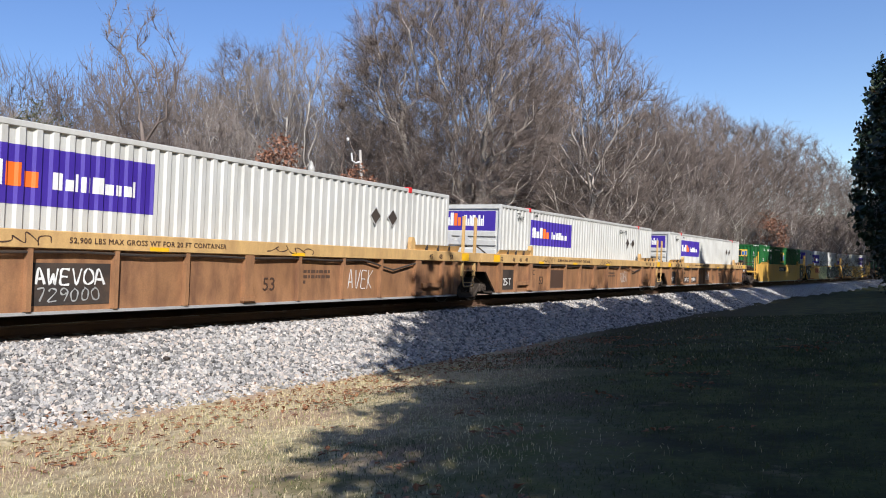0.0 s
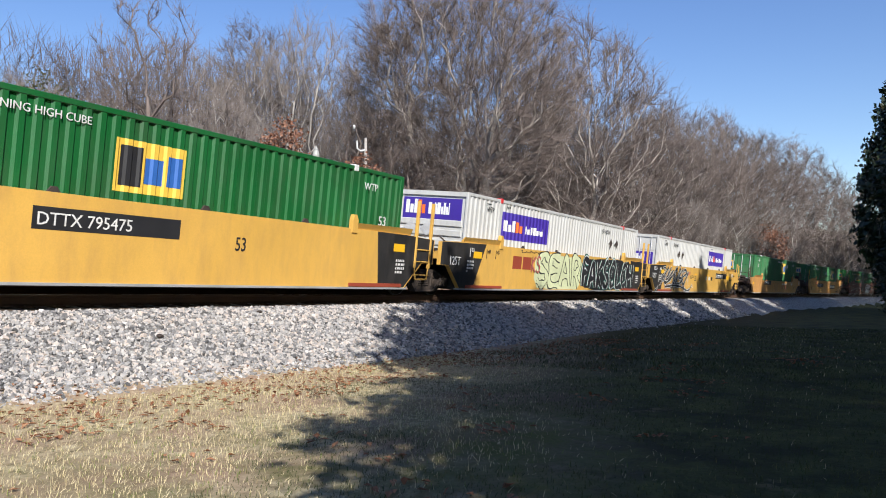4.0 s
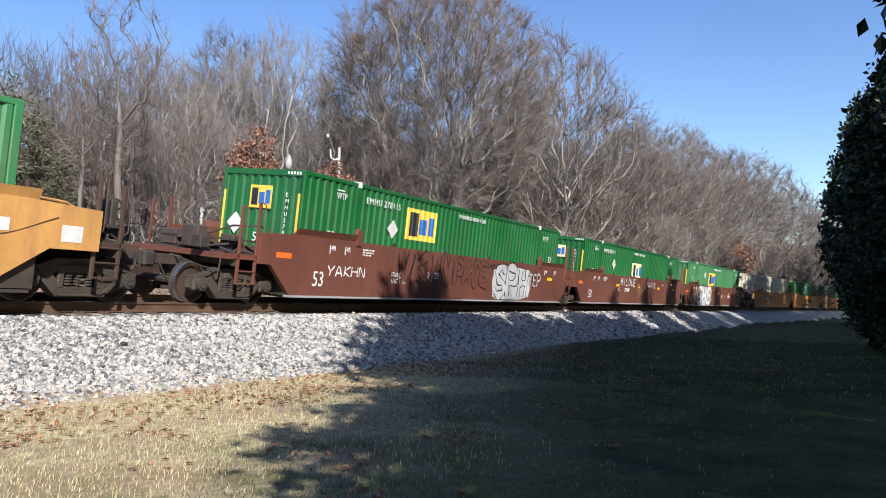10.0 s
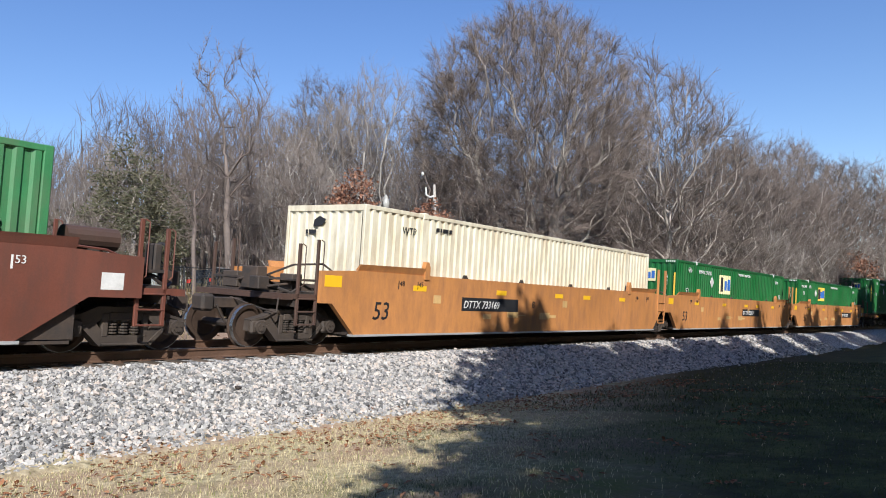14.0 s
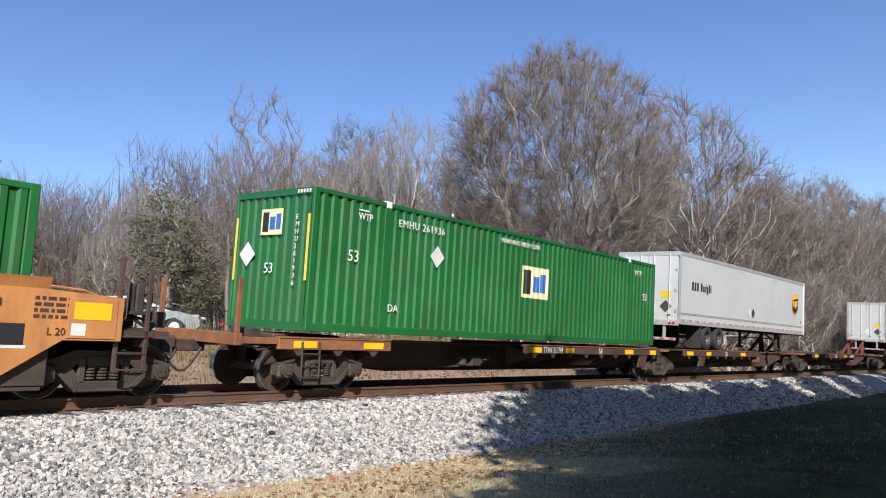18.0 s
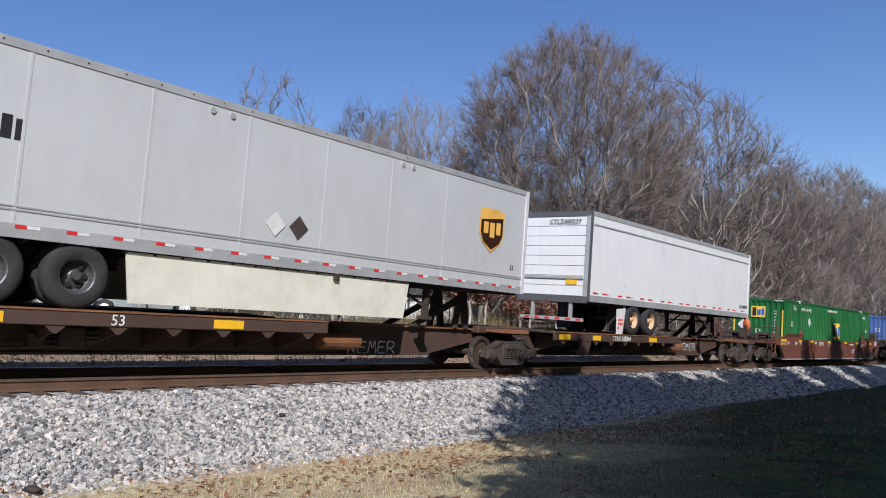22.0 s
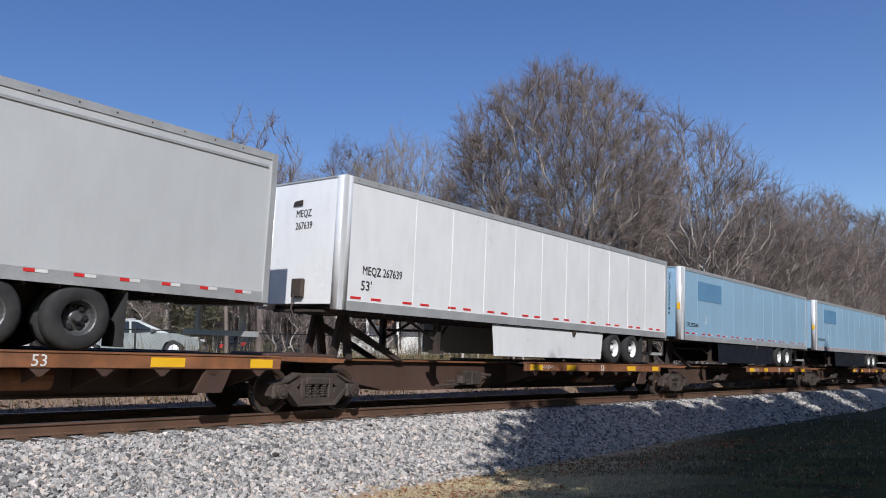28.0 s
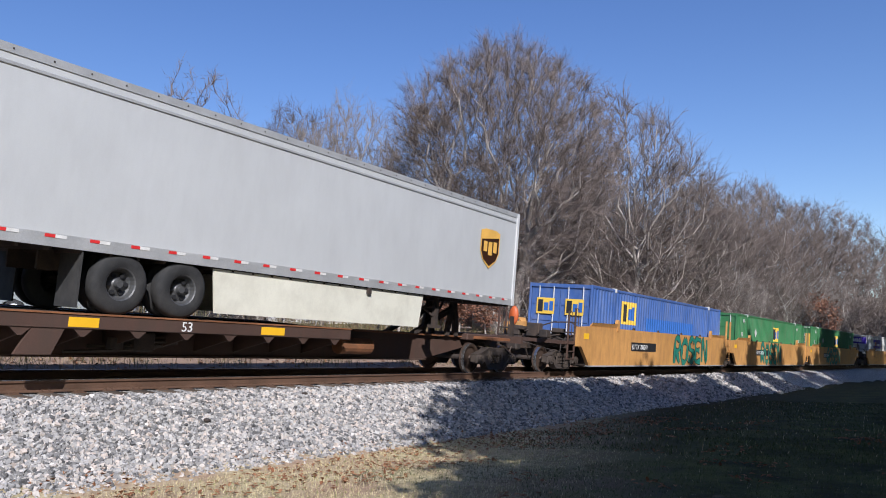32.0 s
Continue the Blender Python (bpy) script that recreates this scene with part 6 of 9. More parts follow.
# strokes of hand-drawn capitals, in a box one wide and one high
GLYPH = {
    "S": [[(0.9, 0.82), (0.55, 0.96), (0.15, 0.78), (0.3, 0.55), (0.75, 0.42), (0.85, 0.18), (0.45, 0.04), (0.08, 0.18)]],
    "E": [[(0.9, 0.9), (0.2, 0.92), (0.12, 0.5), (0.15, 0.08), (0.9, 0.06)], [(0.15, 0.52), (0.75, 0.5)]],
    "A": [[(0.04, 0.04), (0.45, 0.95), (0.92, 0.04)], [(0.22, 0.34), (0.78, 0.34)]],
    "R": [[(0.14, 0.04), (0.14, 0.92), (0.7, 0.92), (0.86, 0.7), (0.6, 0.5), (0.2, 0.46)], [(0.4, 0.46), (0.92, 0.04)]],
    "K": [[(0.14, 0.04), (0.16, 0.95)], [(0.88, 0.94), (0.2, 0.48), (0.92, 0.04)]],
    "C": [[(0.9, 0.8), (0.5, 0.96), (0.14, 0.7), (0.12, 0.3), (0.45, 0.04), (0.9, 0.16)]],
    "L": [[(0.16, 0.95), (0.12, 0.06), (0.88, 0.08)]],
    "O": [[(0.5, 0.95), (0.14, 0.72), (0.12, 0.28), (0.5, 0.05), (0.88, 0.28), (0.86, 0.74), (0.5, 0.95)]],
    "H": [[(0.14, 0.95), (0.12, 0.04)], [(0.86, 0.95), (0.88, 0.04)], [(0.14, 0.5), (0.86, 0.52)]],
    "N": [[(0.12, 0.04), (0.16, 0.94), (0.84, 0.06), (0.88, 0.95)]],
    "F": [[(0.9, 0.9), (0.2, 0.92), (0.14, 0.04)], [(0.16, 0.52), (0.7, 0.5)]],
    "Y": [[(0.1, 0.94), (0.5, 0.5), (0.9, 0.94)], [(0.5, 0.5), (0.42, 0.04)]],
    "W": [[(0.06, 0.94), (0.28, 0.06), (0.5, 0.66), (0.74, 0.06), (0.95, 0.94)]],
    "V": [[(0.08, 0.94), (0.48, 0.05), (0.92, 0.94)]],
    "I": [[(0.5, 0.94), (0.5, 0.05)]],
    "B": [[(0.14, 0.04), (0.14, 0.93), (0.66, 0.9), (0.72, 0.62), (0.2, 0.5), (0.85, 0.42), (0.82, 0.1), (0.14, 0.05)]],
    "M": [[(0.06, 0.04), (0.2, 0.94), (0.5, 0.4), (0.8, 0.94), (0.94, 0.04)]],
    "T": [[(0.05, 0.9), (0.95, 0.92)], [(0.5, 0.9), (0.48, 0.04)]],
    "P": [[(0.14, 0.04), (0.14, 0.92), (0.8, 0.88), (0.8, 0.52), (0.2, 0.46)]],
    "D": [[(0.14, 0.04), (0.14, 0.94), (0.6, 0.9), (0.9, 0.6), (0.8, 0.2), (0.14, 0.05)]],
    "U": [[(0.12, 0.95), (0.14, 0.3), (0.45, 0.04), (0.82, 0.25), (0.86, 0.95)]],
    "0": [[(0.5, 0.95), (0.14, 0.6), (0.3, 0.08), (0.75, 0.12), (0.86, 0.7), (0.5, 0.95)]],
    "2": [[(0.12, 0.76), (0.5, 0.96), (0.84, 0.74), (0.12, 0.06), (0.9, 0.08)]],
    "7": [[(0.08, 0.92), (0.9, 0.92), (0.35, 0.04)]],
    "9": [[(0.85, 0.6), (0.4, 0.5), (0.15, 0.75), (0.5, 0.96), (0.85, 0.7), (0.6, 0.04)]],
}


def spray(e, layers, x0, z0, w, h, word, y=-1.505, width=0.16, seed=1):
    """A sprayed word: each letter in fat strokes, one colour over another, each with a rim."""
    rng = random.Random(seed)
    step = w / len(word)
    for k, ch in enumerate(word):
        if ch == " ":
            continue
        grow_k, dz, sl = rng.uniform(0.9, 1.18), rng.uniform(-0.04, 0.04) * h, rng.uniform(-0.08, 0.14) * h
        lines = [[(x0 + step * (k + 0.06 + 0.88 * (0.5 + (a - 0.5) * grow_k)) + sl * (b - 0.5) + rng.uniform(-0.015, 0.015), z0 + dz + h * b) for a, b in line] for line in GLYPH[ch]]
        for n, (m, rim, f) in enumerate(layers):
            if rim:
                bm = bmesh.new()
                for j, line in enumerate(lines):
                    ribbon(bm, line, width * f * 1.4, y - 0.002 - 0.006 * n - 0.0006 * k - 0.0002 * j, k)
                part("spray_outline", bm, rim, e)
            bm = bmesh.new()
            for j, line in enumerate(lines):
                ribbon(bm, line, width * f, y - 0.005 - 0.006 * n - 0.0006 * k - 0.0002 * j, k)
            part("spray_letter", bm, m, e)


# one sweeping sprayed piece: each stroke with its width
SWOOPS = {
    "left_tail": (0.10, [(-0.46, 0.31), (0.12, 0.56), (0.86, 0.9)]),
    "upper_loop": (0.17, [(1.11, 1.51), (0.76, 1.51), (0.67, 1.32), (0.92, 1.21)]),
    "lower_loop": (0.17, [(0.92, 1.21), (0.55, 1.13), (0.57, 0.92), (0.92, 0.9), (1.22, 1.15)]),
    "bowl": (0.24, [(1.51, 1.54), (0.99, 1.14), (0.97, 0.8), (1.4, 0.74), (2.0, 0.97), (2.65, 1.25)]),
    "slash": (0.22, [(2.04, 1.59), (1.55, 1.18), (1.25, 0.9)]),
    "second_slash": (0.2, [(2.4, 1.41), (1.85, 1.08), (1.32, 0.88)]),
    "under_tail": (0.16, [(2.66, 1.19), (2.38, 0.69), (1.91, 0.56), (1.1, 0.5)]),
    "middle_curve": (0.24, [(3.14, 1.52), (2.64, 1.34), (2.76, 1.01), (2.61, 0.7), (2.16, 0.34)]),
    "stem": (0.24, [(3.7, 1.56), (3.17, 1.03), (2.69, 0.35)]),
    "arm": (0.22, [(4.17, 1.52), (3.47, 1.06), (4.25, 0.99), (3.73, 0.74), (3.06, 0.65)]),
    "curl": (0.2, [(4.23, 1.09), (4.89, 1.3), (4.66, 1.48), (4.27, 1.39), (4.11, 0.95), (4.44, 0.66), (4.92, 1.06), (5.23, 1.41)]),
    "base_tail": (0.17, [(1.16, 0.51), (2.06, 0.56), (3.15, 0.59), (4.32, 0.48), (5.03, 0.35), (5.66, 0.36), (6.06, 0.64)]),
}


def swoops(e, y):
    """The sweeping piece: dark fill in white outlines with a dark rim."""
    for n, (width, line) in enumerate(SWOOPS.values()):
        for k, (m, grow_w) in enumerate(((M_PAINTK, 1.45), (M_PAINTW, 1.2), (M_PAINTK, 0.78))):
            part("spray_outline" if k < 2 else "spray_letter", ribbon(bmesh.new(), line, width * grow_w, y - 0.004 - 0.0016 * n - 0.0005 * k, n), m, e)


def blob(e, m, x0, z0, w, h, seed, y=-1.503):
    """A sprayed ground for a piece, with an uneven edge."""
    rng = random.Random(seed)
    pts = [(x0 + w * (0.5 + 0.5 * math.copysign(abs(math.cos(a)) ** 0.4, math.cos(a))) + rng.uniform(-0.07, 0.07), z0 + h * (0.5 + 0.5 * math.copysign(abs(math.sin(a)) ** 0.4, math.sin(a))) + rng.uniform(-0.05, 0.05)) for a in [6.2832 * k / 34 for k in range(34)]]
    part("spray_ground", prism(bmesh.new(), pts, y - 0.002, y), m, e)


def tag_line(e, m, x0, z0, w, h, seed, y=-1.505, width=0.025):
    """A quick scrawl of one thin painted line."""
    rng = random.Random(seed)
    n = 15
    pts = [(x0 + w * k / n + 0.9 * w / n * math.sin(2.1 * k + seed), z0 + h * (0.5 + 0.48 * math.sin(1.75 * k + seed) * rng.uniform(0.35, 1.0))) for k in range(n + 1)]
    part("scrawl", ribbon(bmesh.new(), pts, width, y), m, e)


M_DARKFRAME = plain("dark_grey_door_frame", (0.10, 0.10, 0.105), 0.5)
M_HANDBRAKE = plain("orange_brake_paint", (0.55, 0.12, 0.035), 0.5)


# ---- the train: spine cars ----
def spine_car(decks, hitch=None, last=False, first=False, label="", rust=M_RUSTDECK, raised=True, red=False, sill=M_SPINE):
    """One unit of a spine car: a deep box beam between trucks that carries narrow decks on brackets. Its x = 0 lies over its lead truck."""
    e = new("spine_car")
    N = 17.4
    part("centre_beam", prism(bmesh.new(), [(0.9, 0.66), (2.6, 0.36), (14.8, 0.36), (16.5, 0.66), (17.1, 0.80), (17.1, 1.0), (0.3, 1.0), (0.3, 0.8)], -0.33, 0.33), M_SPINE, e)
    part("beam_flange", box(bmesh.new(), 0.3, 17.1, -0.42, 0.42, 1.0, 1.035), rust, e)
    part("beam_flange", box(bmesh.new(), 2.6, 14.8, -0.40, 0.40, 0.325, 0.36), M_SPINE, e)
    for y, s in ((-1.33, 1), (1.33, -1)):
        for a, b in decks:
            c = part("deck_sill", box(bmesh.new(), a, b, min(y, y + s * 0.1), max(y, y + s * 0.1), 0.84, 1.06, 0.01), rust if s > 0 and b - a < 5 else sill, e)
            part("deck_edge", box(bmesh.new(), a, b, min(y - s * 0.015, y + s * 0.13), max(y - s * 0.015, y + s * 0.13), 1.06, 1.085), rust, e)
            part("deck_plate", box(bmesh.new(), a, b, min(y + s * 0.1, s * -0.34), max(y + s * 0.1, s * -0.34), 1.03, 1.07), M_UNDER, e)
            n = max(2, int((b - a) / 0.9))
            for k in range(n):
                x = a + (k + 0.5) * (b - a) / n
                bm = bmesh.new()
                pts = [(y + s * 0.04, 0.84), (y + s * 0.04, 0.74), (-s * 0.34, 0.45), (-s * 0.34, 1.02)]
                p0 = [bm.verts.new((x - 0.02, p, q)) for p, q in pts]
                p1 = [bm.verts.new((x + 0.02, p, q)) for p, q in pts]
                bm.faces.new(p0)
                bm.faces.new(p1[::-1])
                for i in range(4):
                    bm.faces.new((p0[i], p1[i], p1[(i + 1) % 4], p0[(i + 1) % 4]))
                bmesh.ops.recalc_face_normals(bm, faces=bm.faces)
                part("bracket", bm, M_SPINE, e)
                if s > 0:
                    part("bracket_foot", prism(bmesh.new(), [(x - 0.16, 0.84), (x + 0.16, 0.84), (x + 0.03, 0.72), (x - 0.03, 0.72)], y + 0.02, y + 0.06), M_SPINE, e)
            if s > 0 and b - a > 5:
                x = a + 1.5 if a < 5 else b - 1.7
                part("side_bearer", prism(bmesh.new(), [(x + 0.12, 0.84), (x + 0.62, 0.84), (x + 0.45, 0.44), (x - 0.1, 0.44)], y + 0.02, y + 0.08), M_SPINE, e)
                xs = a + 0.2
                k = 0
                while xs < b - 0.7:
                    if k % 3 != 2:
                        placard(e, xs, 0.87, 0.5 if k % 3 else 0.62, 0.15, y)
                    else:
                        lettering("length_mark", "53", 0.17, M_LABELW, e, xs + 0.1, y - 0.006, 0.865)
                    xs += 1.95
                    k += 1
    for x in (0.0,) + ((N,) if last else ()):
        part("truck_cover", box(bmesh.new(), x - 0.9, x + 0.9, -0.62, 0.62, 0.92, 1.12, 0.03), M_SPINE, e)
        part("side_wing", box(bmesh.new(), x - 0.55, x + 0.55, -1.25, -0.62, 0.98, 1.06), rust, e)
        part("side_wing", box(bmesh.new(), x - 0.55, x + 0.55, 0.62, 1.25, 0.98, 1.06), rust, e)
        truck(e, x)
    part("articulation", box(bmesh.new(), 16.9, 17.75 if not last else 17.3, -0.2, 0.2, 0.82, 0.98), M_UNDER, e)
    if first:
        coupler(e, -2.1, -1)
        part("end_beam", box(bmesh.new(), -2.32, -2.16, -1.35, 1.35, 0.9, 1.12, 0.01), rust, e)
        part("end_sill", box(bmesh.new(), -2.2, 0.3, -0.3, 0.3, 0.85, 1.1), M_SPINE, e)
        for y in (-1.32, 1.24):
            part("side_stringer", box(bmesh.new(), -2.15, -1.35, y, y + 0.08, 0.94, 1.06), rust, e)
            part("grab_post", box(bmesh.new(), -2.3, -2.2, y, y + 0.07, 1.12, 2.12, 0.008), rust, e)
        part("valve_box", box(bmesh.new(), -1.9, -1.5, -1.0, -0.6, 0.95, 1.22, 0.02), M_UNDER, e)
        part("brake_pipe", path_rod(bmesh.new(), [(-2.1, -1.1, 1.0), (-1.7, -1.25, 0.82), (-1.3, -1.2, 0.9), (-1.0, -1.1, 1.05)], 0.022), M_UNDER, e)
        for x in (-0.95, 0.95):
            placard(e, x, 0.88, 0.6, 0.13, -1.332)
        bm = bmesh.new()
        path_rod(bm, [(-0.75, -1.36, 1.0), (-0.75, -1.38, 0.3), (-0.3, -1.38, 0.3), (-0.3, -1.36, 1.0)], 0.024)
        for z in (0.52, 0.76):
            rod(bm, (-0.75, -1.38, z), (-0.3, -1.38, z), 0.016, 5)
        part("side_step", bm, M_UNDER, e)
    if last:
        coupler(e, 18.4, 1)
        part("brake_post", box(bmesh.new(), 18.5, 18.6, -1.0, -0.88, 1.1, 1.75), M_UNDER, e)
        part("hand_brake", lathe(bmesh.new(), [(0.0, -0.07), (0.2, -0.06), (0.24, 0.0), (0.2, 0.06), (0.0, 0.07)], 14, pose(18.62, -0.94, 1.78, 0, 90, 0) @ Matrix.Diagonal((1.3, 0.7, 1, 1))), M_HANDBRAKE, e, "orange brake wheel housing", True)
        part("end_beam", box(bmesh.new(), 18.45, 18.6, -1.35, 1.35, 0.92, 1.12), M_SPINE, e)
        part("end_sill", box(bmesh.new(), 17.1, 18.5, -0.3, 0.3, 0.85, 1.1), M_SPINE, e)
    # air tank and piping in the beam's lee
    part("air_tank", rod(bmesh.new(), (10.9, -0.62, 0.66), (12.0, -0.62, 0.66), 0.19, 14), rust, e, "rusty cylinder with a white frame")
    for k in range(4):
        part("brake_pipe", path_rod(bmesh.new(), [(4.4 + 0.4 * k, -0.5, 0.42 + 0.1 * k), (5.7 + 0.2 * k, -0.78, 0.5 + 0.07 * k), (6.6, -0.45, 0.6)], 0.03), M_TRUCK, e)
    bm = box(bmesh.new(), 5.5, 5.9, -0.8, -0.45, 0.45, 0.8, 0.03)
    lathe(bm, [(0.0, 0.1), (0.13, 0.08), (0.15, -0.1), (0.0, -0.12)], 12, pose(5.2, -0.66, 0.6))
    part("brake_valve", bm, M_UNDER, e)
    if hitch is not None:
        bm = bmesh.new()
        z = 1.98 if raised else 1.7
        for y in (-0.42, 0.42):
            prism(bm, [(hitch - 0.3, 1.03), (hitch - 0.14, 1.03), (hitch + 0.08, z), (hitch - 0.1, z)], y - 0.05, y + 0.05)
            prism(bm, [(hitch + 0.16, 1.03), (hitch + 0.34, 1.03), (hitch + 0.16, z), (hitch - 0.02, z)], y - 0.05, y + 0.05)
            d = -1 if hitch > 8 else 1
            prism(bm, [(hitch + d * 2.0, 1.03), (hitch + d * 1.75, 1.03), (hitch, z - 0.25), (hitch, z - 0.08)], y - 0.06, y + 0.06)
        box(bm, hitch - 0.4, hitch + 0.4, -0.5, 0.5, z, z + 0.07, 0.02)
        part("trailer_hitch", bm, M_OXIDE if red else M_UNDER, e, "folding A-frame hitch stand")
    return tagged(e, label, "rail car", "spine cars of the train")


# ---- the train: trailers ----
def shield(e, x0, x1, z0, z1, y=-1.306):
    """A gold-rimmed brown shield with three gold blocks."""
    w, h = x1 - x0, z1 - z0
    c = (x0 + x1) / 2

    def form(k, up=1.0):
        a = w / 2 * k
        t = z1 - (1 - k) * h * 0.45
        return [(c - a, t - 0.05 * h), (c - a * 0.5, t), (c + a * 0.5, t), (c + a, t - 0.05 * h), (c + a, z0 + 0.42 * h), (c + a * 0.72, z0 + 0.22 * h), (c, z0 + (1 - k) * h * 0.6), (c - a * 0.72, z0 + 0.22 * h), (c - a, z0 + 0.42 * h)]

    s = part("shield_rim", prism(bmesh.new(), form(1.0), y - 0.003, y), M_GOLD, e, "gold rim")
    part("shield_field", prism(bmesh.new(), [(a, min(b, z1 - 0.17 * h - 0.12 * h * (c + w / 2 - a) / w)) for a, b in form(0.9)], y - 0.006, y - 0.003), M_SHIELD, s)
    for k, (a, b, p, q) in enumerate(((0.16, 0.34, 0.42, 0.68), (0.41, 0.60, 0.34, 0.68), (0.67, 0.85, 0.42, 0.70))):
        bm = box(bmesh.new(), x0 + a * w, x0 + b * w, y - 0.010, y - 0.006, z0 + p * h, z0 + q * h)
        part("shield_block", bm, M_GOLD, s)


def tyre_mesh():
    bm = lathe(bmesh.new(), [(0.27, 0.12), (0.33, 0.14), (0.45, 0.13), (0.50, 0.09), (0.505, 0.0), (0.50, -0.09), (0.45, -0.13), (0.27, -0.12)], 26, turn_y)
    me = bpy.data.meshes.new("tyre")
    bm.to_mesh(me)
    bm.free()
    me.materials.append(M_TYRE)
    me.polygons.foreach_set("use_smooth", [True] * len(me.polygons))
    return me


def rim_mesh(m):
    bm = lathe(bmesh.new(), [(0.0, 0.10), (0.06, 0.10), (0.075, 0.02), (0.10, 0.0), (0.2, -0.03), (0.235, 0.02), (0.255, 0.11), (0.275, 0.125)], 22, turn_y)
    me = bpy.data.meshes.new("rim")
    bm.to_mesh(me)
    bm.free()
    me.materials.append(m)
    return me


def hole_mesh():
    bm = bmesh.new()
    for k in range(6):
        a = k * math.pi / 3
        disc(bm, (0.155 * math.cos(a), -0.005, 0.155 * math.sin(a)), 0.042, 0.03, 8)
    me = bpy.data.meshes.new("hand_holes")
    bm.to_mesh(me)
    bm.free()
    me.materials.append(M_LABELK)
    return me


TYRE_ME, HOLE_ME = tyre_mesh(), hole_mesh()
RIMS = {m.name: rim_mesh(m) for m in (M_RIMW, M_RIMD, M_RIMR)}


def make_trailer(m, length, rear_first, wheels, rim, skirt=None, skirt_m=None, door="swing", nose_round=False, seams=(), line=None, belt=True, tape="rw", label=""):
    """A box trailer with rails, posts, doors at its rear, two axles, landing legs and sometimes a side skirt."""
    e = new("semi_trailer")
    L, z0, z1 = length, 2.05, 4.85
    fx = (lambda x: x) if rear_first else (lambda x: L - x)

    def bx(bm, x0, x1, *rest):
        a, b = fx(x0), fx(x1)
        return box(bm, min(a, b), max(a, b), *rest)

    part("body", bx(bmesh.new(), 0.06, L - 0.06, -1.285, 1.285, z0 + 0.12, z1 - 0.03), m, e)
    for y in (-1.3, 1.27):
        part("bottom_rail", bx(bmesh.new(), 0.03, L - 0.03, y, y + 0.03, z0, z0 + 0.20), M_ALU, e)
        part("top_rail", bx(bmesh.new(), 0.03, L - 0.03, y, y + 0.03, z1 - 0.13, z1), M_ALU, e)
        for x in (0.0, L - 0.12):
            part("corner_post", bx(bmesh.new(), x, x + 0.12, y - 0.012 if y < 0 else y, y + 0.03 if y < 0 else y + 0.042, z0 + 0.003, z1 - 0.003), M_ALULIGHT if x else M_DARKFRAME if door == "roll" else M_ALU, e)
    part("roof", bx(bmesh.new(), 0.04, L - 0.04, -1.26, 1.26, z1 - 0.03, z1 + 0.004), M_ALU, e)
    for x in seams:
        bm = box(bmesh.new(), x - 0.025, x + 0.025, -1.292, -1.285, z0 + 0.2, z1 - 0.13)
        part("panel_seam", bm, m, e)
        bm = bmesh.new()
        for k in range(24):
            disc(bm, (x, -1.294, z0 + 0.28 + k * 0.1), 0.008, 0.006, 5)
        tagged(part("rivet_row", bm, m, e), kind="stuff")
    if belt:
        for z in (z0 + 0.38, z0 + 0.43):
            part("side_moulding", bx(bmesh.new(), 0.12, L - 0.12, -1.297, -1.285, z, z + 0.025), M_ALU, e)
    if line:
        part("side_moulding", bx(bmesh.new(), 0.2, L - 0.2, -1.305, -1.285, line, line + 0.06, 0.008), M_ALU, e)
    # rivets along the top rail
    bm = bmesh.new()
    x = 0.4
    while x < L - 0.3:
        disc(bm, (x, -1.302, z1 - 0.06), 0.016, 0.008, 6)
        x += 0.6
    tagged(part("rivet_row", bm, M_UNDER, e), kind="stuff")
    # reflective tape
    x = 0.35
    k = 0
    while x < L - 0.5:
        if tape == "rw":
            part("reflector", box(bmesh.new(), x, x + 0.16, -1.306, -1.3, z0 + 0.135, z0 + 0.185), M_RED, e, "red and white reflective tape")
            part("reflector", box(bmesh.new(), x + 0.16, x + 0.34, -1.306, -1.3, z0 + 0.135, z0 + 0.185), M_LABELW, e)
            x += 0.72
        else:
            z = z0 + 0.25
            part("reflector", box(bmesh.new(), x, x + 0.3, -1.292, -1.286, z, z + 0.05), M_RED, e, "red reflective tape")
            if tape == "rwr" and k % 2:
                part("reflector", box(bmesh.new(), x + 0.3, x + 0.5, -1.292, -1.286, z, z + 0.05), M_LABELW, e)
            x += 1.0 if k % 2 else 0.6
        k += 1
    if nose_round:
        for y in (-1, 1):
            part("nose_post", rod(bmesh.new(), (fx(L - 0.16), y * 1.15, z0 + 0.01), (fx(L - 0.16), y * 1.15, z1 - 0.01), 0.17, 18), M_ALULIGHT, e, smooth=True, label="rounded bright metal corner post")
    # rear
    rear = 0.0
    hdr = M_DARKFRAME if door == "roll" else M_ALU
    part("rear_header", bx(bmesh.new(), -0.01, 0.06, -1.28, 1.28, z1 - 0.16, z1 - 0.004), hdr, e)
    part("rear_sill", bx(bmesh.new(), -0.02, 0.06, -1.28, 1.28, z0 - 0.06, z0 + 0.14), hdr, e)
    if door == "swing":
        for y in (-1.2, 0.01):
            d = part("door", bx(bmesh.new(), 0.0, 0.06, y, y + 1.19, z0 + 0.14, z1 - 0.16), m, e)
            for k in (0.3, 0.95):
                part("lock_rod", rod(bmesh.new(), (fx(-0.03), y + k, z0 + 0.05), (fx(-0.03), y + k, z1 - 0.12), 0.018), M_ALULIGHT, d)
                part("lock_cam", bx(bmesh.new(), -0.05, 0.0, y + k - 0.05, y + k + 0.05, z0 + 0.32, z0 + 0.36), M_UNDER, d)
            for z in (2.5, 3.3, 4.1):
                part("hinge", bx(bmesh.new(), -0.02, 0.0, y + (0.0 if y < -1 else 1.1), y + (0.09 if y < -1 else 1.19), z, z + 0.1), M_ALU, d)
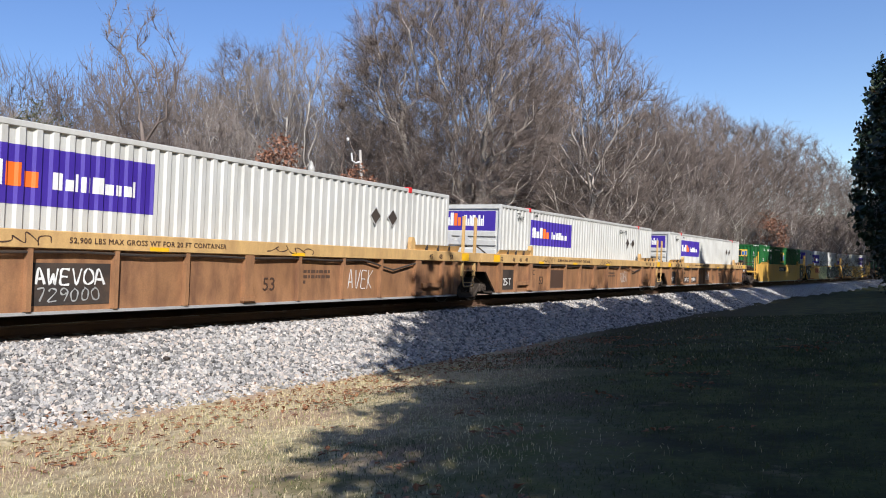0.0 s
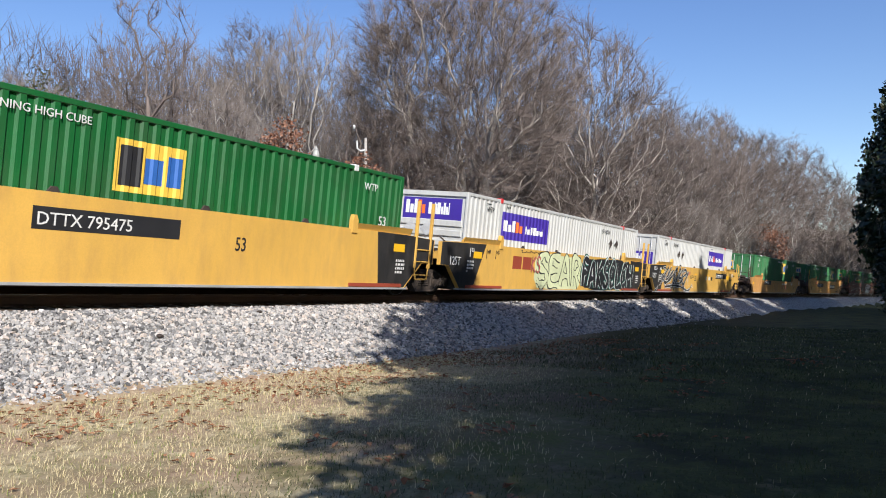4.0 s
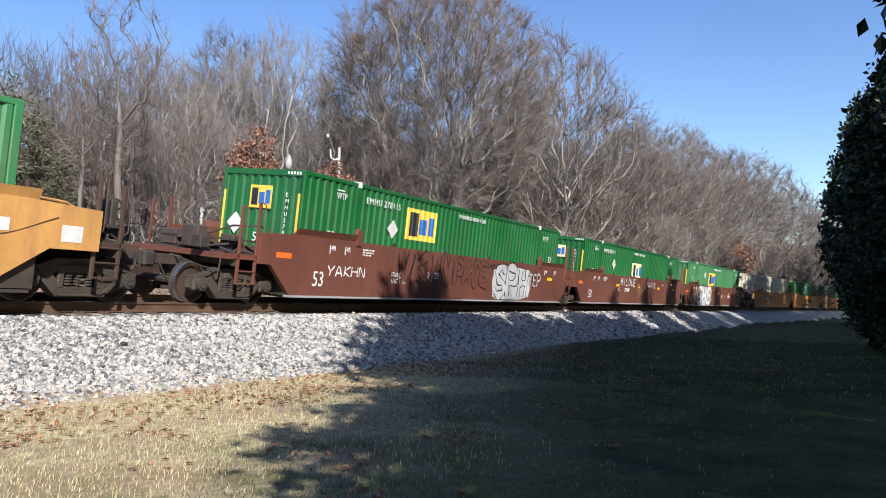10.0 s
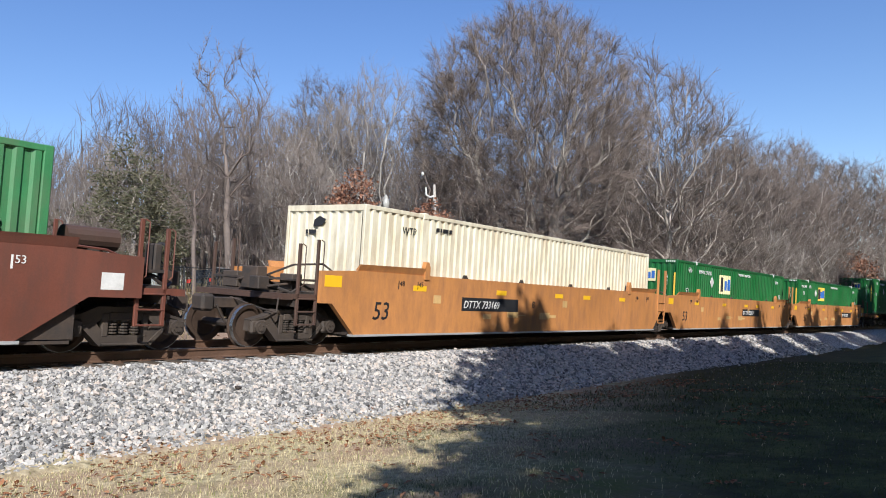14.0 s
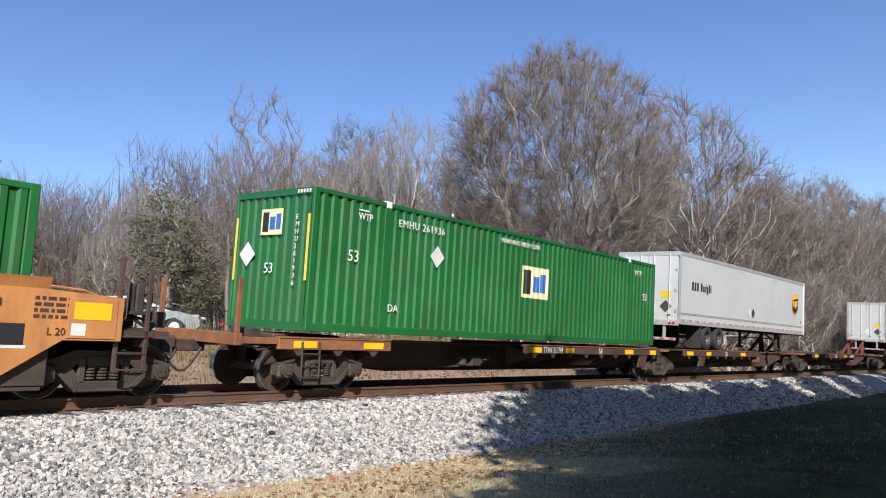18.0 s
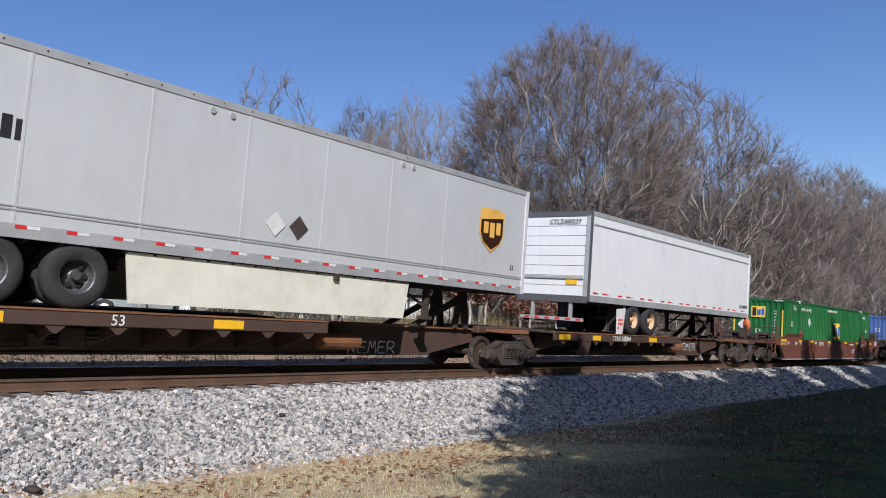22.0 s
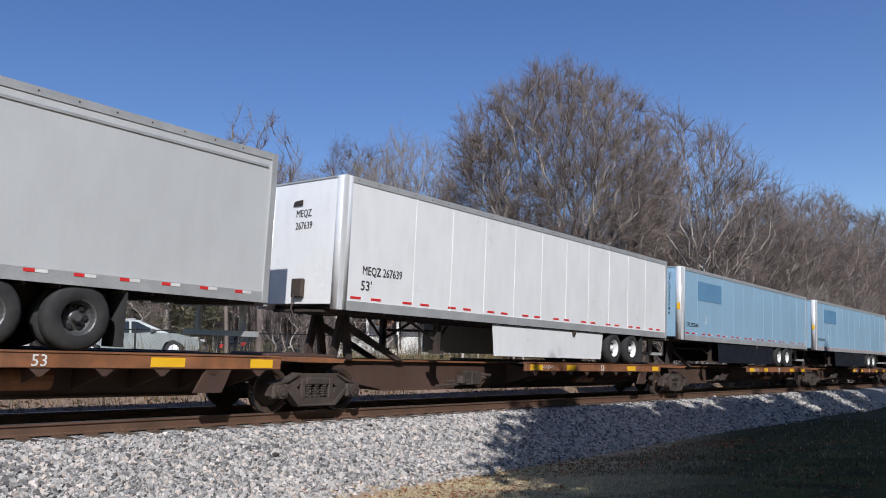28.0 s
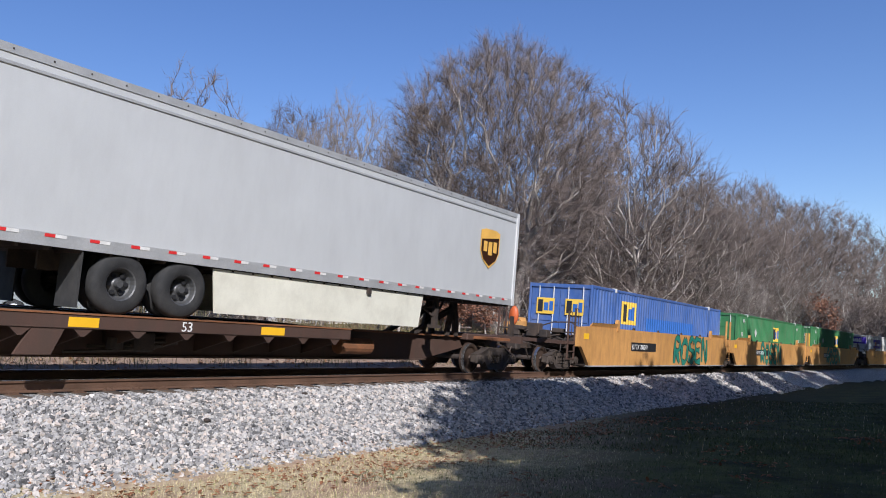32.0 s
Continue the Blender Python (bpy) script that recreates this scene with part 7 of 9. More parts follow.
        part("warning_sticker", bx(bmesh.new(), -0.006, 0.0, -0.98, -0.55, 3.05, 3.32), M_PLACARD, e)
        for y, mm in ((-0.1, M_LABELW), (-0.75, M_TRUCK)):
            o = diamond("hazard_diamond", mm, e, y, 2.72, 0.24, "end")
            o.matrix_basis = pose(fx(0) - (0.0 if rear_first else 0.0), 0, 0)
        for y in (-1.1, -0.95, 0.9, 1.05):
            part("tail_light", disc(bmesh.new(), (fx(-0.03), y, z0 + 0.04), 0.05, 0.03, 10, "x"), M_RED, e)
    else:
        for k in range(8):
            a = z0 + 0.14 + k * (z1 - z0 - 0.3) / 8
            part("door_slat", bx(bmesh.new(), 0.012, 0.06, -1.14, 1.14, a + 0.012, a + (z1 - z0 - 0.3) / 8 - 0.004, 0.006), m, e)
        part("door_bar", bx(bmesh.new(), -0.03, 0.01, -1.12, 1.12, 2.72, 2.80), M_ALU, e)
        for y in (-1.28, 1.15):
            part("door_frame", bx(bmesh.new(), -0.015, 0.06, y, y + 0.13, z0 + 0.14, z1 - 0.16), M_ALU, e)
        part("warning_sticker", bx(bmesh.new(), -0.006, 0.012, -0.9, -0.5, 2.55, 2.82), M_PLACARD, e)
    bm = bmesh.new()
    bx(bm, 0.02, 0.1, -1.15, 1.15, 1.42, 1.52)
    for y in (-0.75, 0.65):
        bx(bm, 0.02, 0.1, y, y + 0.1, 1.5, z0)
    part("rear_guard", bm, M_ALU, e)
    bm = bmesh.new()
    for k in range(6):
        bx(bm, 0.012, 0.02, -1.1 + k * 0.38, -0.93 + k * 0.38, 1.44, 1.50)
    part("guard_tape", bm, M_RED, e)
    # axles
    for k, x in enumerate(wheels):
        xx = x
        part("axle", rod(bmesh.new(), (xx, -1.1, 1.585), (xx, 1.1, 1.585), 0.07, 8), M_UNDER, e)
        for y, r in ((-1.14, 0), (-0.82, 0), (0.82, 180), (1.14, 180)):
            t = shared("wheel", TYRE_ME, e, pose(xx, y, 1.585, 0, 0, r))
            if abs(y) > 1:
                shared("rim", RIMS[rim.name], t, Matrix.Identity(4))
                shared("hand_holes", HOLE_ME, t, Matrix.Identity(4))
    a, b = min(wheels) - 0.6, max(wheels) + 0.6
    bm = bmesh.new()
    for y in (-0.5, 0.44):
        box(bm, a - 0.4, b + 0.4, y, y + 0.06, 1.72, 2.06)
    part("slider_frame", bm, M_UNDER, e)
    xf = a - 0.12 if rear_first else b + 0.12
    for y in (-1.28, 0.66):
        part("mud_flap", box(bmesh.new(), xf - 0.012, xf + 0.012, y, y + 0.62, 1.16, 2.02), M_TYRE, e)
    # cross members and landing legs
    k = 0.4
    while k < L:
        part("cross_member", box(bmesh.new(), k, k + 0.05, -1.25, 1.25, z0 - 0.05, z0 + 0.1), M_UNDER, e)
        k += 0.5
    leg = fx(L - 3.6)
    bm = bmesh.new()
    for y in (-0.95, 0.85):
        box(bm, leg - 0.07, leg + 0.07, y - 0.06, y + 0.06, 1.3, 2.05)
        box(bm, leg - 0.14, leg + 0.14, y - 0.12, y + 0.12, 1.22, 1.3)
        rod(bm, (leg, y, 1.5), (leg + (0.8 if rear_first else -0.8), y * 0.7, 2.0), 0.035, 5)
        rod(bm, (leg, y, 1.5), (leg - (0.8 if rear_first else -0.8), y * 0.7, 2.0), 0.035, 5)
    rod(bm, (leg, -0.95, 1.75), (leg, 0.9, 1.75), 0.035, 5)
    part("landing_gear", bm, M_UNDER, e)
    part("kingpin_plate", bx(bmesh.new(), L - 1.8, L - 0.1, -0.7, 0.7, z0 - 0.045, z0 + 0.0), M_UNDER, e)
    if skirt:
        s0, s1, slope = skirt
        part("side_skirt", prism(bmesh.new(), [(s0, 1.22 if slope != 1 else 1.22), (s1 - 0.12, 1.22), (s1, z0 - 0.02), (s0 - 0.12, z0 - 0.02)], -1.24, -1.21), skirt_m, e, "long side skirt panel")
        part("side_skirt", prism(bmesh.new(), [(s0, 1.22), (s1, 1.22), (s1, z0 - 0.02), (s0, z0 - 0.02)], 1.21, 1.24), skirt_m, e)
        part("skirt_lamp", box(bmesh.new(), (s0 + s1) / 2 + 1.0, (s0 + s1) / 2 + 1.12, -1.3, -1.24, 1.9, 2.05), M_UNDER, e)
    return tagged(e, label, "trailer", "trailers on the train")


def word_mark(e, x, z, h):
    """A dark word mark as plain blocks, three capitals and seven small ones."""
    bm = bmesh.new()
    for k in range(3):
        box(bm, x, x + h * 0.5, -1.290, -1.285, z, z + h)
        x += h * 0.72
    x += h * 0.4
    for k, hh in enumerate((1.0, 0.7, 0.7, 0.9, 0.75, 1.0, 0.9)):
        w = (0.5, 0.28, 0.42, 0.12, 0.42, 0.42, 0.25)[k] * h
        box(bm, x, x + w, -1.290, -1.285, z - (0.25 * h if k == 4 else 0), z + hh * h)
        x += w + h * 0.14
    part("word_mark", bm, M_LABELK, e)


def vents(e, xs, z=4.62):
    for x in xs:
        part("vent_cap", disc(bmesh.new(), (x, -1.295, z), 0.055, 0.03, 14), M_ALU, e)


# ---- the train, car by car: what is named by u stands u metres along the track at the start ----
RUN = []


def runs(thing, u, z=0.0):
    RUN.append((thing, u, z))
    return thing


ZW = 0.265
# three ribbed units
for u, ends in ((3.2, ("end", "link")), (22.6, ("link", "link")), (41.9, ("link", "end"))):
    w = runs(well_car("ribbed", M_BROWNWELL, M_CHORD, ends, edge_m=M_CHORD, label="ribbed brown well car with a worn yellow top chord"), u)
    placard(w, -0.75, 1.27, 0.42, 0.22, -1.57)
    placard(w, 16.6, 1.27, 0.42, 0.22, -1.57)
    for x, s in ((-0.3, "53"), (0.55, "48"), (1.05, "45"), (1.5, "40"), (15.9, "53"), (15.3, "48"), (14.8, "45")):
        lettering("bay_mark", s, 0.13, M_DARKRUST, w, x, -1.576, 1.3)
    lettering("load_limit", "52,900 LBS MAX GROSS WT FOR 20 FT CONTAINER", 0.09, M_DARKRUST, w, 4.2, -1.576, 1.34, spacing=1.1)
    for x in (2.6, 5.7, 9.3):
        placard(w, x, 1.25, 0.4, 0.07, -1.57)
    patch("dark_panel", M_UNDER, w, 0.06, 0.86, 0.36, 1.02, -1.462)
    lettering("weight_mark", "25-T", 0.24, M_LABELW, w, 0.12, -1.468, 0.5, wide=0.85)
    lettering("length_mark", "53", 0.27, M_DARKRUST, w, 2.85 if 20 < u < 30 else 8.55, -1.466, 0.52)
    lettering("unit_mark", "BCA"[(u > 10) + (u > 30)], 0.2, M_DARKRUST, w, 2.1, -1.57, 0.84)
    tag_line(w, M_DARKRUST, 2.9, 1.26, 1.0, 0.22, int(u), -1.574)
    tag_line(w, M_DARKRUST, 8.6, 1.26, 1.4, 0.22, int(u) + 1, -1.574)
    spray(w, [(M_PAINTW, None, 1.0)], 6.85 if u > 30 else 11.35, 0.5, 1.0, 0.5, "SAVEK" if u > 30 else "AVEK", -1.464, 0.03, int(u))
    bars("small_writing", M_DARKRUST, w, 9.8, -1.46, 0.6, 0.9, 0.35, 3, 7)
    if u < 10:
        spray(w, [(M_PAINTW, None, 1.0)], 3.72, 0.67, 1.2, 0.28, "AWEVOA", -1.464, 0.045, 8)
        spray(w, [(M_ALU, None, 1.0)], 3.75, 0.42, 1.1, 0.22, "729000", -1.464, 0.03, 9)
    if u > 30:
        p = patch("number_panel", M_DARKRUST, w, 2.46, 3.52, 0.38, 0.72, -1.462)
        lettering("reporting_mark", "DTTX", 0.2, M_LABELW, p, 2.6, -1.47, 0.46, 0.2)
        p = patch("number_panel", M_DARKRUST, w, 3.68, 5.02, 0.38, 0.72, -1.462)
        lettering("reporting_number", "729009", 0.2, M_LABELW, p, 3.88, -1.47, 0.46)
    else:
        patch("faded_panel", M_UNDER if u < 10 else M_DARKRUST, w, 3.66, 5.02, 0.36, 1.02, -1.462, "faded dark name panel")
for u, num in ((3.2, None), (22.72, "534142"), (41.96, None)):
    runs(grey_container(number=num), u, ZW)
# three yellow units with black ends
for i, (u, ends) in enumerate(((64.85, ("end", "link")), (84.5, ("link", "link")), (104.05, ("link", "end")))):
    w = runs(well_car("smooth", M_YELLOW, M_YELLOW, ends, edge_m=M_YELLOW, label="smooth yellow well car with black painted ends, sprayed with graffiti" if i else "smooth yellow well car with black painted ends"), u)
    y = -1.5
    if i:
        bm = prism(bmesh.new(), [(-1.05, 0.94), (-0.33, 0.28), (0.45, 0.28), (1.1, 1.655), (-1.48, 1.6), (-1.48, 0.94)], y - 0.003, y)
        part("black_end_panel", bm, M_DOUBLER, w)
        lettering("weight_mark", "125T", 0.25, M_LABELW, w, -1.04, y - 0.01, 0.96, wide=0.85)
        placard(w, 0.35, 1.2, 0.5, 0.2, y - 0.004)
        part("red_sill", box(bmesh.new(), 0.0, 2.3, y - 0.034, y - 0.003, 0.285, 0.37), M_REDRUST, w)
        for x, s in ((0.12, "53"), (1.15, "48"), (1.75, "45")):
            patch("bay_line", M_LABELW if x < 1 else M_LABELK, w, x, x + 0.04, 1.22, 1.5, y - 0.003)
            lettering("bay_mark", s, 0.12, M_LABELW if x < 1 else M_LABELK, w, x + 0.07, y - 0.01, 1.38)
        bars("small_writing", M_LABELW, w, 0.0, y - 0.003, 0.72, 0.4, 0.4, 4, 2)
    bm = prism(bmesh.new(), [(15.2, 0.28), (16.35, 0.28), (17.1, 0.94), (17.68, 0.94), (17.68, 1.6), (16.3, 1.655), (15.0, 1.655)], y - 0.003, y)
    if i < 2:
        part("black_end_panel", bm, M_DOUBLER, w)
        placard(w, 15.75, 1.2, 0.5, 0.2, y - 0.004)
        part("red_sill", box(bmesh.new(), 14.0, 16.2, y - 0.034, y - 0.003, 0.285, 0.37), M_REDRUST, w)
        bars("small_writing", M_LABELW, w, 15.9, y - 0.003, 0.6, 0.4, 0.4, 4, 4)
    else:
        bm.free()
        for x, s in ((13.2, "45"), (14.0, "48"), (15.1, "53")):
            patch("bay_line", M_LABELK, w, x + 0.28, x + 0.32, 1.28, 1.52, y)
            lettering("bay_mark", s, 0.14, M_LABELK, w, x, y - 0.006, 1.4)
        placard(w, 14.35, 1.1, 0.6, 0.24, y)
        lettering("reporting_number", "JWG33", 0.12, M_LABELK, w, 16.1, y - 0.006, 1.3)
        part("red_sill", box(bmesh.new(), 13.0, 15.2, y - 0.034, y - 0.003, 0.285, 0.37), M_REDRUST, w)
        bars("small_writing", M_DARKRUST, w, 15.2, y, 0.95, 0.8, 0.18, 3, 4)
    if i == 1:
        # red and white worn word mark, then two sprayed pieces
        bm = bmesh.new()
        for k in range(2):
            box(bm, 3.0 + k * 0.75, 3.65 + k * 0.75, y - 0.004, y, 0.95, 1.38)
        part("red_word_mark", bm, M_REDRUST, w)
        blob(w, M_PAINTG, 4.75, 0.3, 4.3, 1.25, 5, y)
        blob(w, M_PAINTK, 9.0, 0.3, 6.6, 1.3, 7, y)
        spray(w, [(M_PAINTG, M_PAINTK, 1.0)], 4.9, 0.36, 4.1, 1.2, "SEAR", y - 0.006, 0.30, 6)
        spray(w, [(M_PAINTT, None, 2.7), (M_PAINTW, None, 2.2), (M_PAINTK, None, 1.65)], 9.1, 0.36, 6.3, 1.15, "FAKSCLOH", y - 0.006, 0.17, 8)
        spray(w, [(M_PAINTR, M_PAINTK, 1.0)], 4.4, 0.85, 0.75, 0.6, "KS", y - 0.02, 0.07, 12)
        tag_line(w, M_PAINTK, 3.5, 1.5, 1.6, 0.12, 13, y - 0.006, 0.025)
    if i == 2:
        swoops(w, y)
        spray(w, [(M_PAINTW, None, 1.0)], -0.85, 1.36, 0.55, 0.17, "CLOH", y - 0.006, 0.035, 22)
        for k in range(2):
            spray(w, [(M_PAINTW, None, 1.0)], 5.15 + 0.95 * k, 0.5 + 0.1 * (1 - k), 0.4, 0.4 - 0.2 * k, "TL", y - 0.006, 0.03, 23 + k)
        tag_line(w, M_PAINTR, 5.3, 1.15, 0.4, 0.3, 3, y - 0.006, 0.04)
        lettering("length_mark", "53", 0.3, M_LABELK, w, 6.65, y - 0.006, 0.9, wide=0.85)
        lettering("unit_mark", "B", 0.18, M_LABELK, w, 7.62, y - 0.006, 0.92)
        for k, x in enumerate((6.6, 9.2, 12.5)):
            placard(w, x, 1.25, 0.55, 0.07, y)
        for x in (9.1, 9.8, 10.4):
            patch("load_card", M_LABELW if x < 10 else M_LABELK, w, x, x + 0.3, 0.98, 1.2, y)
        black_plate(w, "DTTX 795475", 11.5, 1.18, y, 0.2, 2.75, 0.0)
        bars("small_writing", M_LABELK, w, 5.8, y, 1.0, 0.8, 0.2, 3, 9)
    if i == 0:
        black_plate(w, "DTTX 795475", 6.2, 1.15, y, 0.2, 2.75, 0.0)
        lettering("length_mark", "53", 0.27, M_LABELK, w, 10.3, y - 0.006, 0.95, wide=0.8)
runs(green_container(M_GREEN, (7.6, 9.1, 1.55, 2.45), M_LOGOY, "EMHU 264531", (3.9, 1.95), warn=5.2, label="dark green container with a yellow logo panel, in a well car"), 64.89, ZW)
runs(grey_container(number="534210"), 84.56, ZW)
runs(grey_container(doors=True, logo=(10.24, 13.92), diamonds=(3.85, 4.55), number="534281"), 104.05, ZW)
# two single tan cars
w = runs(well_car("smooth", M_TAN, M_TAN, ("end", "end"), top=1.45, low=1.26, edge_m=M_TAN, label="tan yellow single well car with low sides and scrawls"), 127.36)
black_plate(w, "DTTX 471660", 3.0, 0.98, -1.5, 0.17, 2.3)
for k in range(3):
    bm = box(bmesh.new(), 9.6 + k * 0.68, 10.2 + k * 0.68, -1.508, -1.504, 0.94, 1.08)
    part("white_word_block", bm, M_LABELW, w, "worn white upper half of the word mark")
    part("red_word_block", prism(bmesh.new(), [(9.8 + k * 0.68, 0.6), (9.98 + k * 0.68, 0.6), (10.02 + k * 0.68, 0.93), (9.82 + k * 0.68, 0.93)], -1.508, -1.504), M_REDRUST, w)
spray(w, [(M_PAINTW, None, 1.0)], 13.25, 0.92, 0.8, 0.3, "BONE", -1.506, 0.05, 76)
spray(w, [(M_BROWNWELL, None, 1.0)], 5.7, 0.42, 2.6, 0.75, "OSC", -1.505, 0.035, 70)
tag_line(w, M_CHORD, 13.5, 0.6, 0.9, 0.3, 75, -1.505, 0.03)
lettering("length_mark", "53", 0.22, M_LABELK, w, 14.78, -1.506, 0.62, 0.15)
placard(w, 9.6, 0.95)
placard(w, -0.9, 0.9, 0.4, 0.18)
runs(green_container(M_GREEN2, (9.9, 11.5, 1.64, 2.56), M_LOGOY, "", (12.08, 2.26), (1.1, 1.98), True, "faded green container with doors facing the front, in a well car", warn=8.2), 127.36, ZW)
w = runs(well_car("smooth", M_TAN, M_TAN, ("end", "end"), top=1.68, low=1.6, edge_m=M_TAN, label="tan yellow single well car with a wavy painted line"), 150.73)
black_plate(w, "DTTX 646135", 2.85, 1.0, -1.5, 0.23, 3.2)
lettering("length_mark", "53", 0.42, M_LABELK, w, -0.35, -1.506, 0.62, 0.15)
part("painted_line", ribbon(bmesh.new(), [(-1.0 + k * 1.05, 1.12 + 0.22 * math.sin(k * 1.9) + 0.14) for k in range(18)], 0.025, -1.506), M_DARKRUST, w)
p = patch("name_panel", M_LABELK, w, 9.75, 12.55, 0.78, 1.24, -1.5)
bm = bmesh.new()
for k in range(3):
    box(bm, 9.95 + k * 0.85, 10.7 + k * 0.85, -1.508, -1.504, 0.88, 1.14)
part("white_word_blocks", bm, M_LABELW, p)
patch("pale_patch", M_CHORD, w, 0.2, 1.7, 0.6, 0.9, -1.5)
patch("pink_card", M_PAINTR, w, 1.95, 2.35, 1.2, 1.45, -1.5)
for x, s in ((0.3, "48"), (1.05, "45"), (1.7, "40")):
    patch("bay_line", M_LABELK, w, x - 0.05, x - 0.02, 1.25, 1.45, -1.5)
    lettering("bay_mark", s, 0.12, M_DARKRUST, w, x, -1.506, 1.33)
placard(w, 2.0, 1.02, 0.4, 0.1)
placard(w, 11.2, 1.27, 0.5, 0.1)
placard(w, 14.5, 1.1, 0.5, 0.09)
patch("small_card", M_LABELW, w, 15.9, 16.05, 1.15, 1.35, -1.5)
runs(green_container(M_GREEN2, (11.0, 12.65, 1.56, 2.5), M_LOGOC, "EMHU 245500", (8.04, 2.13), (15.0, 1.3), tail53=False, label="mid green container with cream logo panel, in a tan well car"), 150.73, ZW)
# three oxide brown units
for i, (u, ends) in enumerate(((173.75, ("end", "link")), (193.2, ("link", "link")), (212.5, ("link", "end")))):
    w = runs(well_car("smooth", M_OXIDE, M_OXIDE, ends, edge_m=M_OXIDE, label="smooth oxide brown well car with sprayed graffiti"), u)
    lettering("length_mark", "53", 0.36, M_LABELW, w, 0.4, -1.506, 0.5, wide=0.85)
    for x in (-0.9, 4.2, 7.9, 11.6, 14.9):
        patch("orange_placard", M_VORANGE if x < 0 else M_PLACARD, w, x, x + 0.5, 1.1, 1.22, -1.5)
    for x, s in ((1.0, "48"), (1.6, "45"), (14.6, "48"), (15.6, "53")):
        patch("bay_line", M_LABELW, w, x - 0.05, x - 0.02, 1.3, 1.5, -1.5)
        lettering("bay_mark", s, 0.12, M_LABELW, w, x, -1.506, 1.38)
    bars("small_writing", M_LABELW, w, 2.3, -1.5, 1.3, 0.5, 0.2, 3, 40 + i)
    bars("small_writing", M_LABELW, w, 12.6, -1.5, 1.32, 1.2, 0.08, 1, 44 + i)
    bars("company_mark", M_LABELW, w, 10.15 if i == 2 else 5.8, -1.5, 0.86, 1.05, 0.18, 1, 9)
    lettering("reporting_number", "211289", 0.19, M_LABELW, w, 11.4 if i == 2 else 5.6, -1.506, 0.86)
    lettering("unit_mark", "ACB"[i], 0.2, M_LABELW, w, (6.92, 4.62, 9.3)[i], -1.506, 0.86)
    if i == 0:
        spray(w, [(M_PAINTW, None, 1.0)], 0.9, 0.76, 1.6, 0.27, "YAKHN", -1.506, 0.045, 50)
        spray(w, [(M_OXIDE, M_PAINTK, 1.0)], 4.0, 0.72, 3.05, 0.86, "VKIN", -1.509, 0.28, 51)
        spray(w, [(M_OXIDE, M_PAINTK, 1.0)], 7.2, 0.72, 2.35, 0.82, "PACE", -1.509, 0.2, 54)
        spray(w, [(M_PAINTW, None, 1.0)], 3.7, 0.82, 0.72, 0.14, "PACE", -1.506, 0.03, 58)
        spray(w, [(M_PAINTW, None, 1.0)], 3.68, 0.66, 0.76, 0.14, "VKIN", -1.506, 0.03, 60)
        tag_line(w, M_PAINTK, 9.5, 1.3, 0.6, 0.25, 58, -1.506, 0.04)
        blob(w, M_PAINTS, 10.0, 0.3, 3.2, 1.2, 52)
        spray(w, [(M_PAINTS, M_PAINTK, 1.0)], 10.1, 0.36, 2.9, 1.1, "SPH", -1.508, 0.30, 53)
        spray(w, [(M_PAINTS, M_OXIDE, 1.0)], 12.95, 0.8, 1.2, 0.5, "TEP", -1.53, 0.08, 59)
    if i == 1:
        spray(w, [(M_PAINTW, None, 1.0)], 4.85, 1.16, 2.5, 0.4, "MILDUE", -1.506, 0.06, 55)
        spray(w, [(M_PAINTW, None, 1.0)], 9.45, 1.15, 1.75, 0.32, "SAVTE", -1.506, 0.045, 56)
        spray(w, [(M_OXIDE, M_CHORD, 1.0)], 7.68, 0.66, 2.05, 0.62, "SHES", -1.505, 0.16, 57)
        part("faint_ring", lathe(bmesh.new(), [(0.38, 0), (0.42, 0)], 24, pose(13.6, -1.506, 1.0, 90, 0, 0)), M_BROWNWELL, w)
    if i == 2:
        blob(w, M_PAINTS, 2.0, 0.28, 4.0, 1.32, 61)
        spray(w, [(M_PAINTW, M_PAINTK, 1.0)], 2.05, 0.36, 3.85, 1.2, "SHE", -1.508, 0.42, 62)
        spray(w, [(M_OXIDE, M_PAINTW, 1.0)], 1.5, 0.4, 0.5, 1.0, "F", -1.505, 0.1, 63)
        spray(w, [(M_OXIDE, M_PAINTW, 1.0)], 6.0, 0.6, 0.4, 0.6, "S", -1.505, 0.05, 64)
        placard(w, 2.85, 1.2, 0.5, 0.12, -1.53)
        placard(w, 5.5, 1.15, 0.45, 0.12, -1.53)
        part("faint_ring", lathe(bmesh.new(), [(0.12, 0), (0.15, 0)], 18, pose(9.7, -1.506, 0.95, 90, 0, 0)), M_LABELW, w)
runs(green_container(M_GREEN, (4.55, 6.2, 1.66, 2.56), M_LOGOY, "EMHU 278115", (3.84, 1.87), (1.0, 1.35), warn=7.5, label="dark green corrugated container with a yellow logo panel and white diamond"), 173.75, ZW)
runs(green_container(M_GREEN, (7.22, 8.84, 1.3, 2.14), M_LOGOC, "EMHU 246311", (4.1, 1.9), (1.0, 1.35), warn=7.25, label="dark green corrugated container with a cream logo panel and white diamond"), 193.25, ZW)
runs(green_container(M_GREEN2, (5.87, 7.7, 1.4, 2.34), M_LOGOY, "", (4.6, 2.11), (1.0, 1.7), warn=7.25, label="weathered green corrugated container with a large yellow logo panel"), 212.43, ZW)
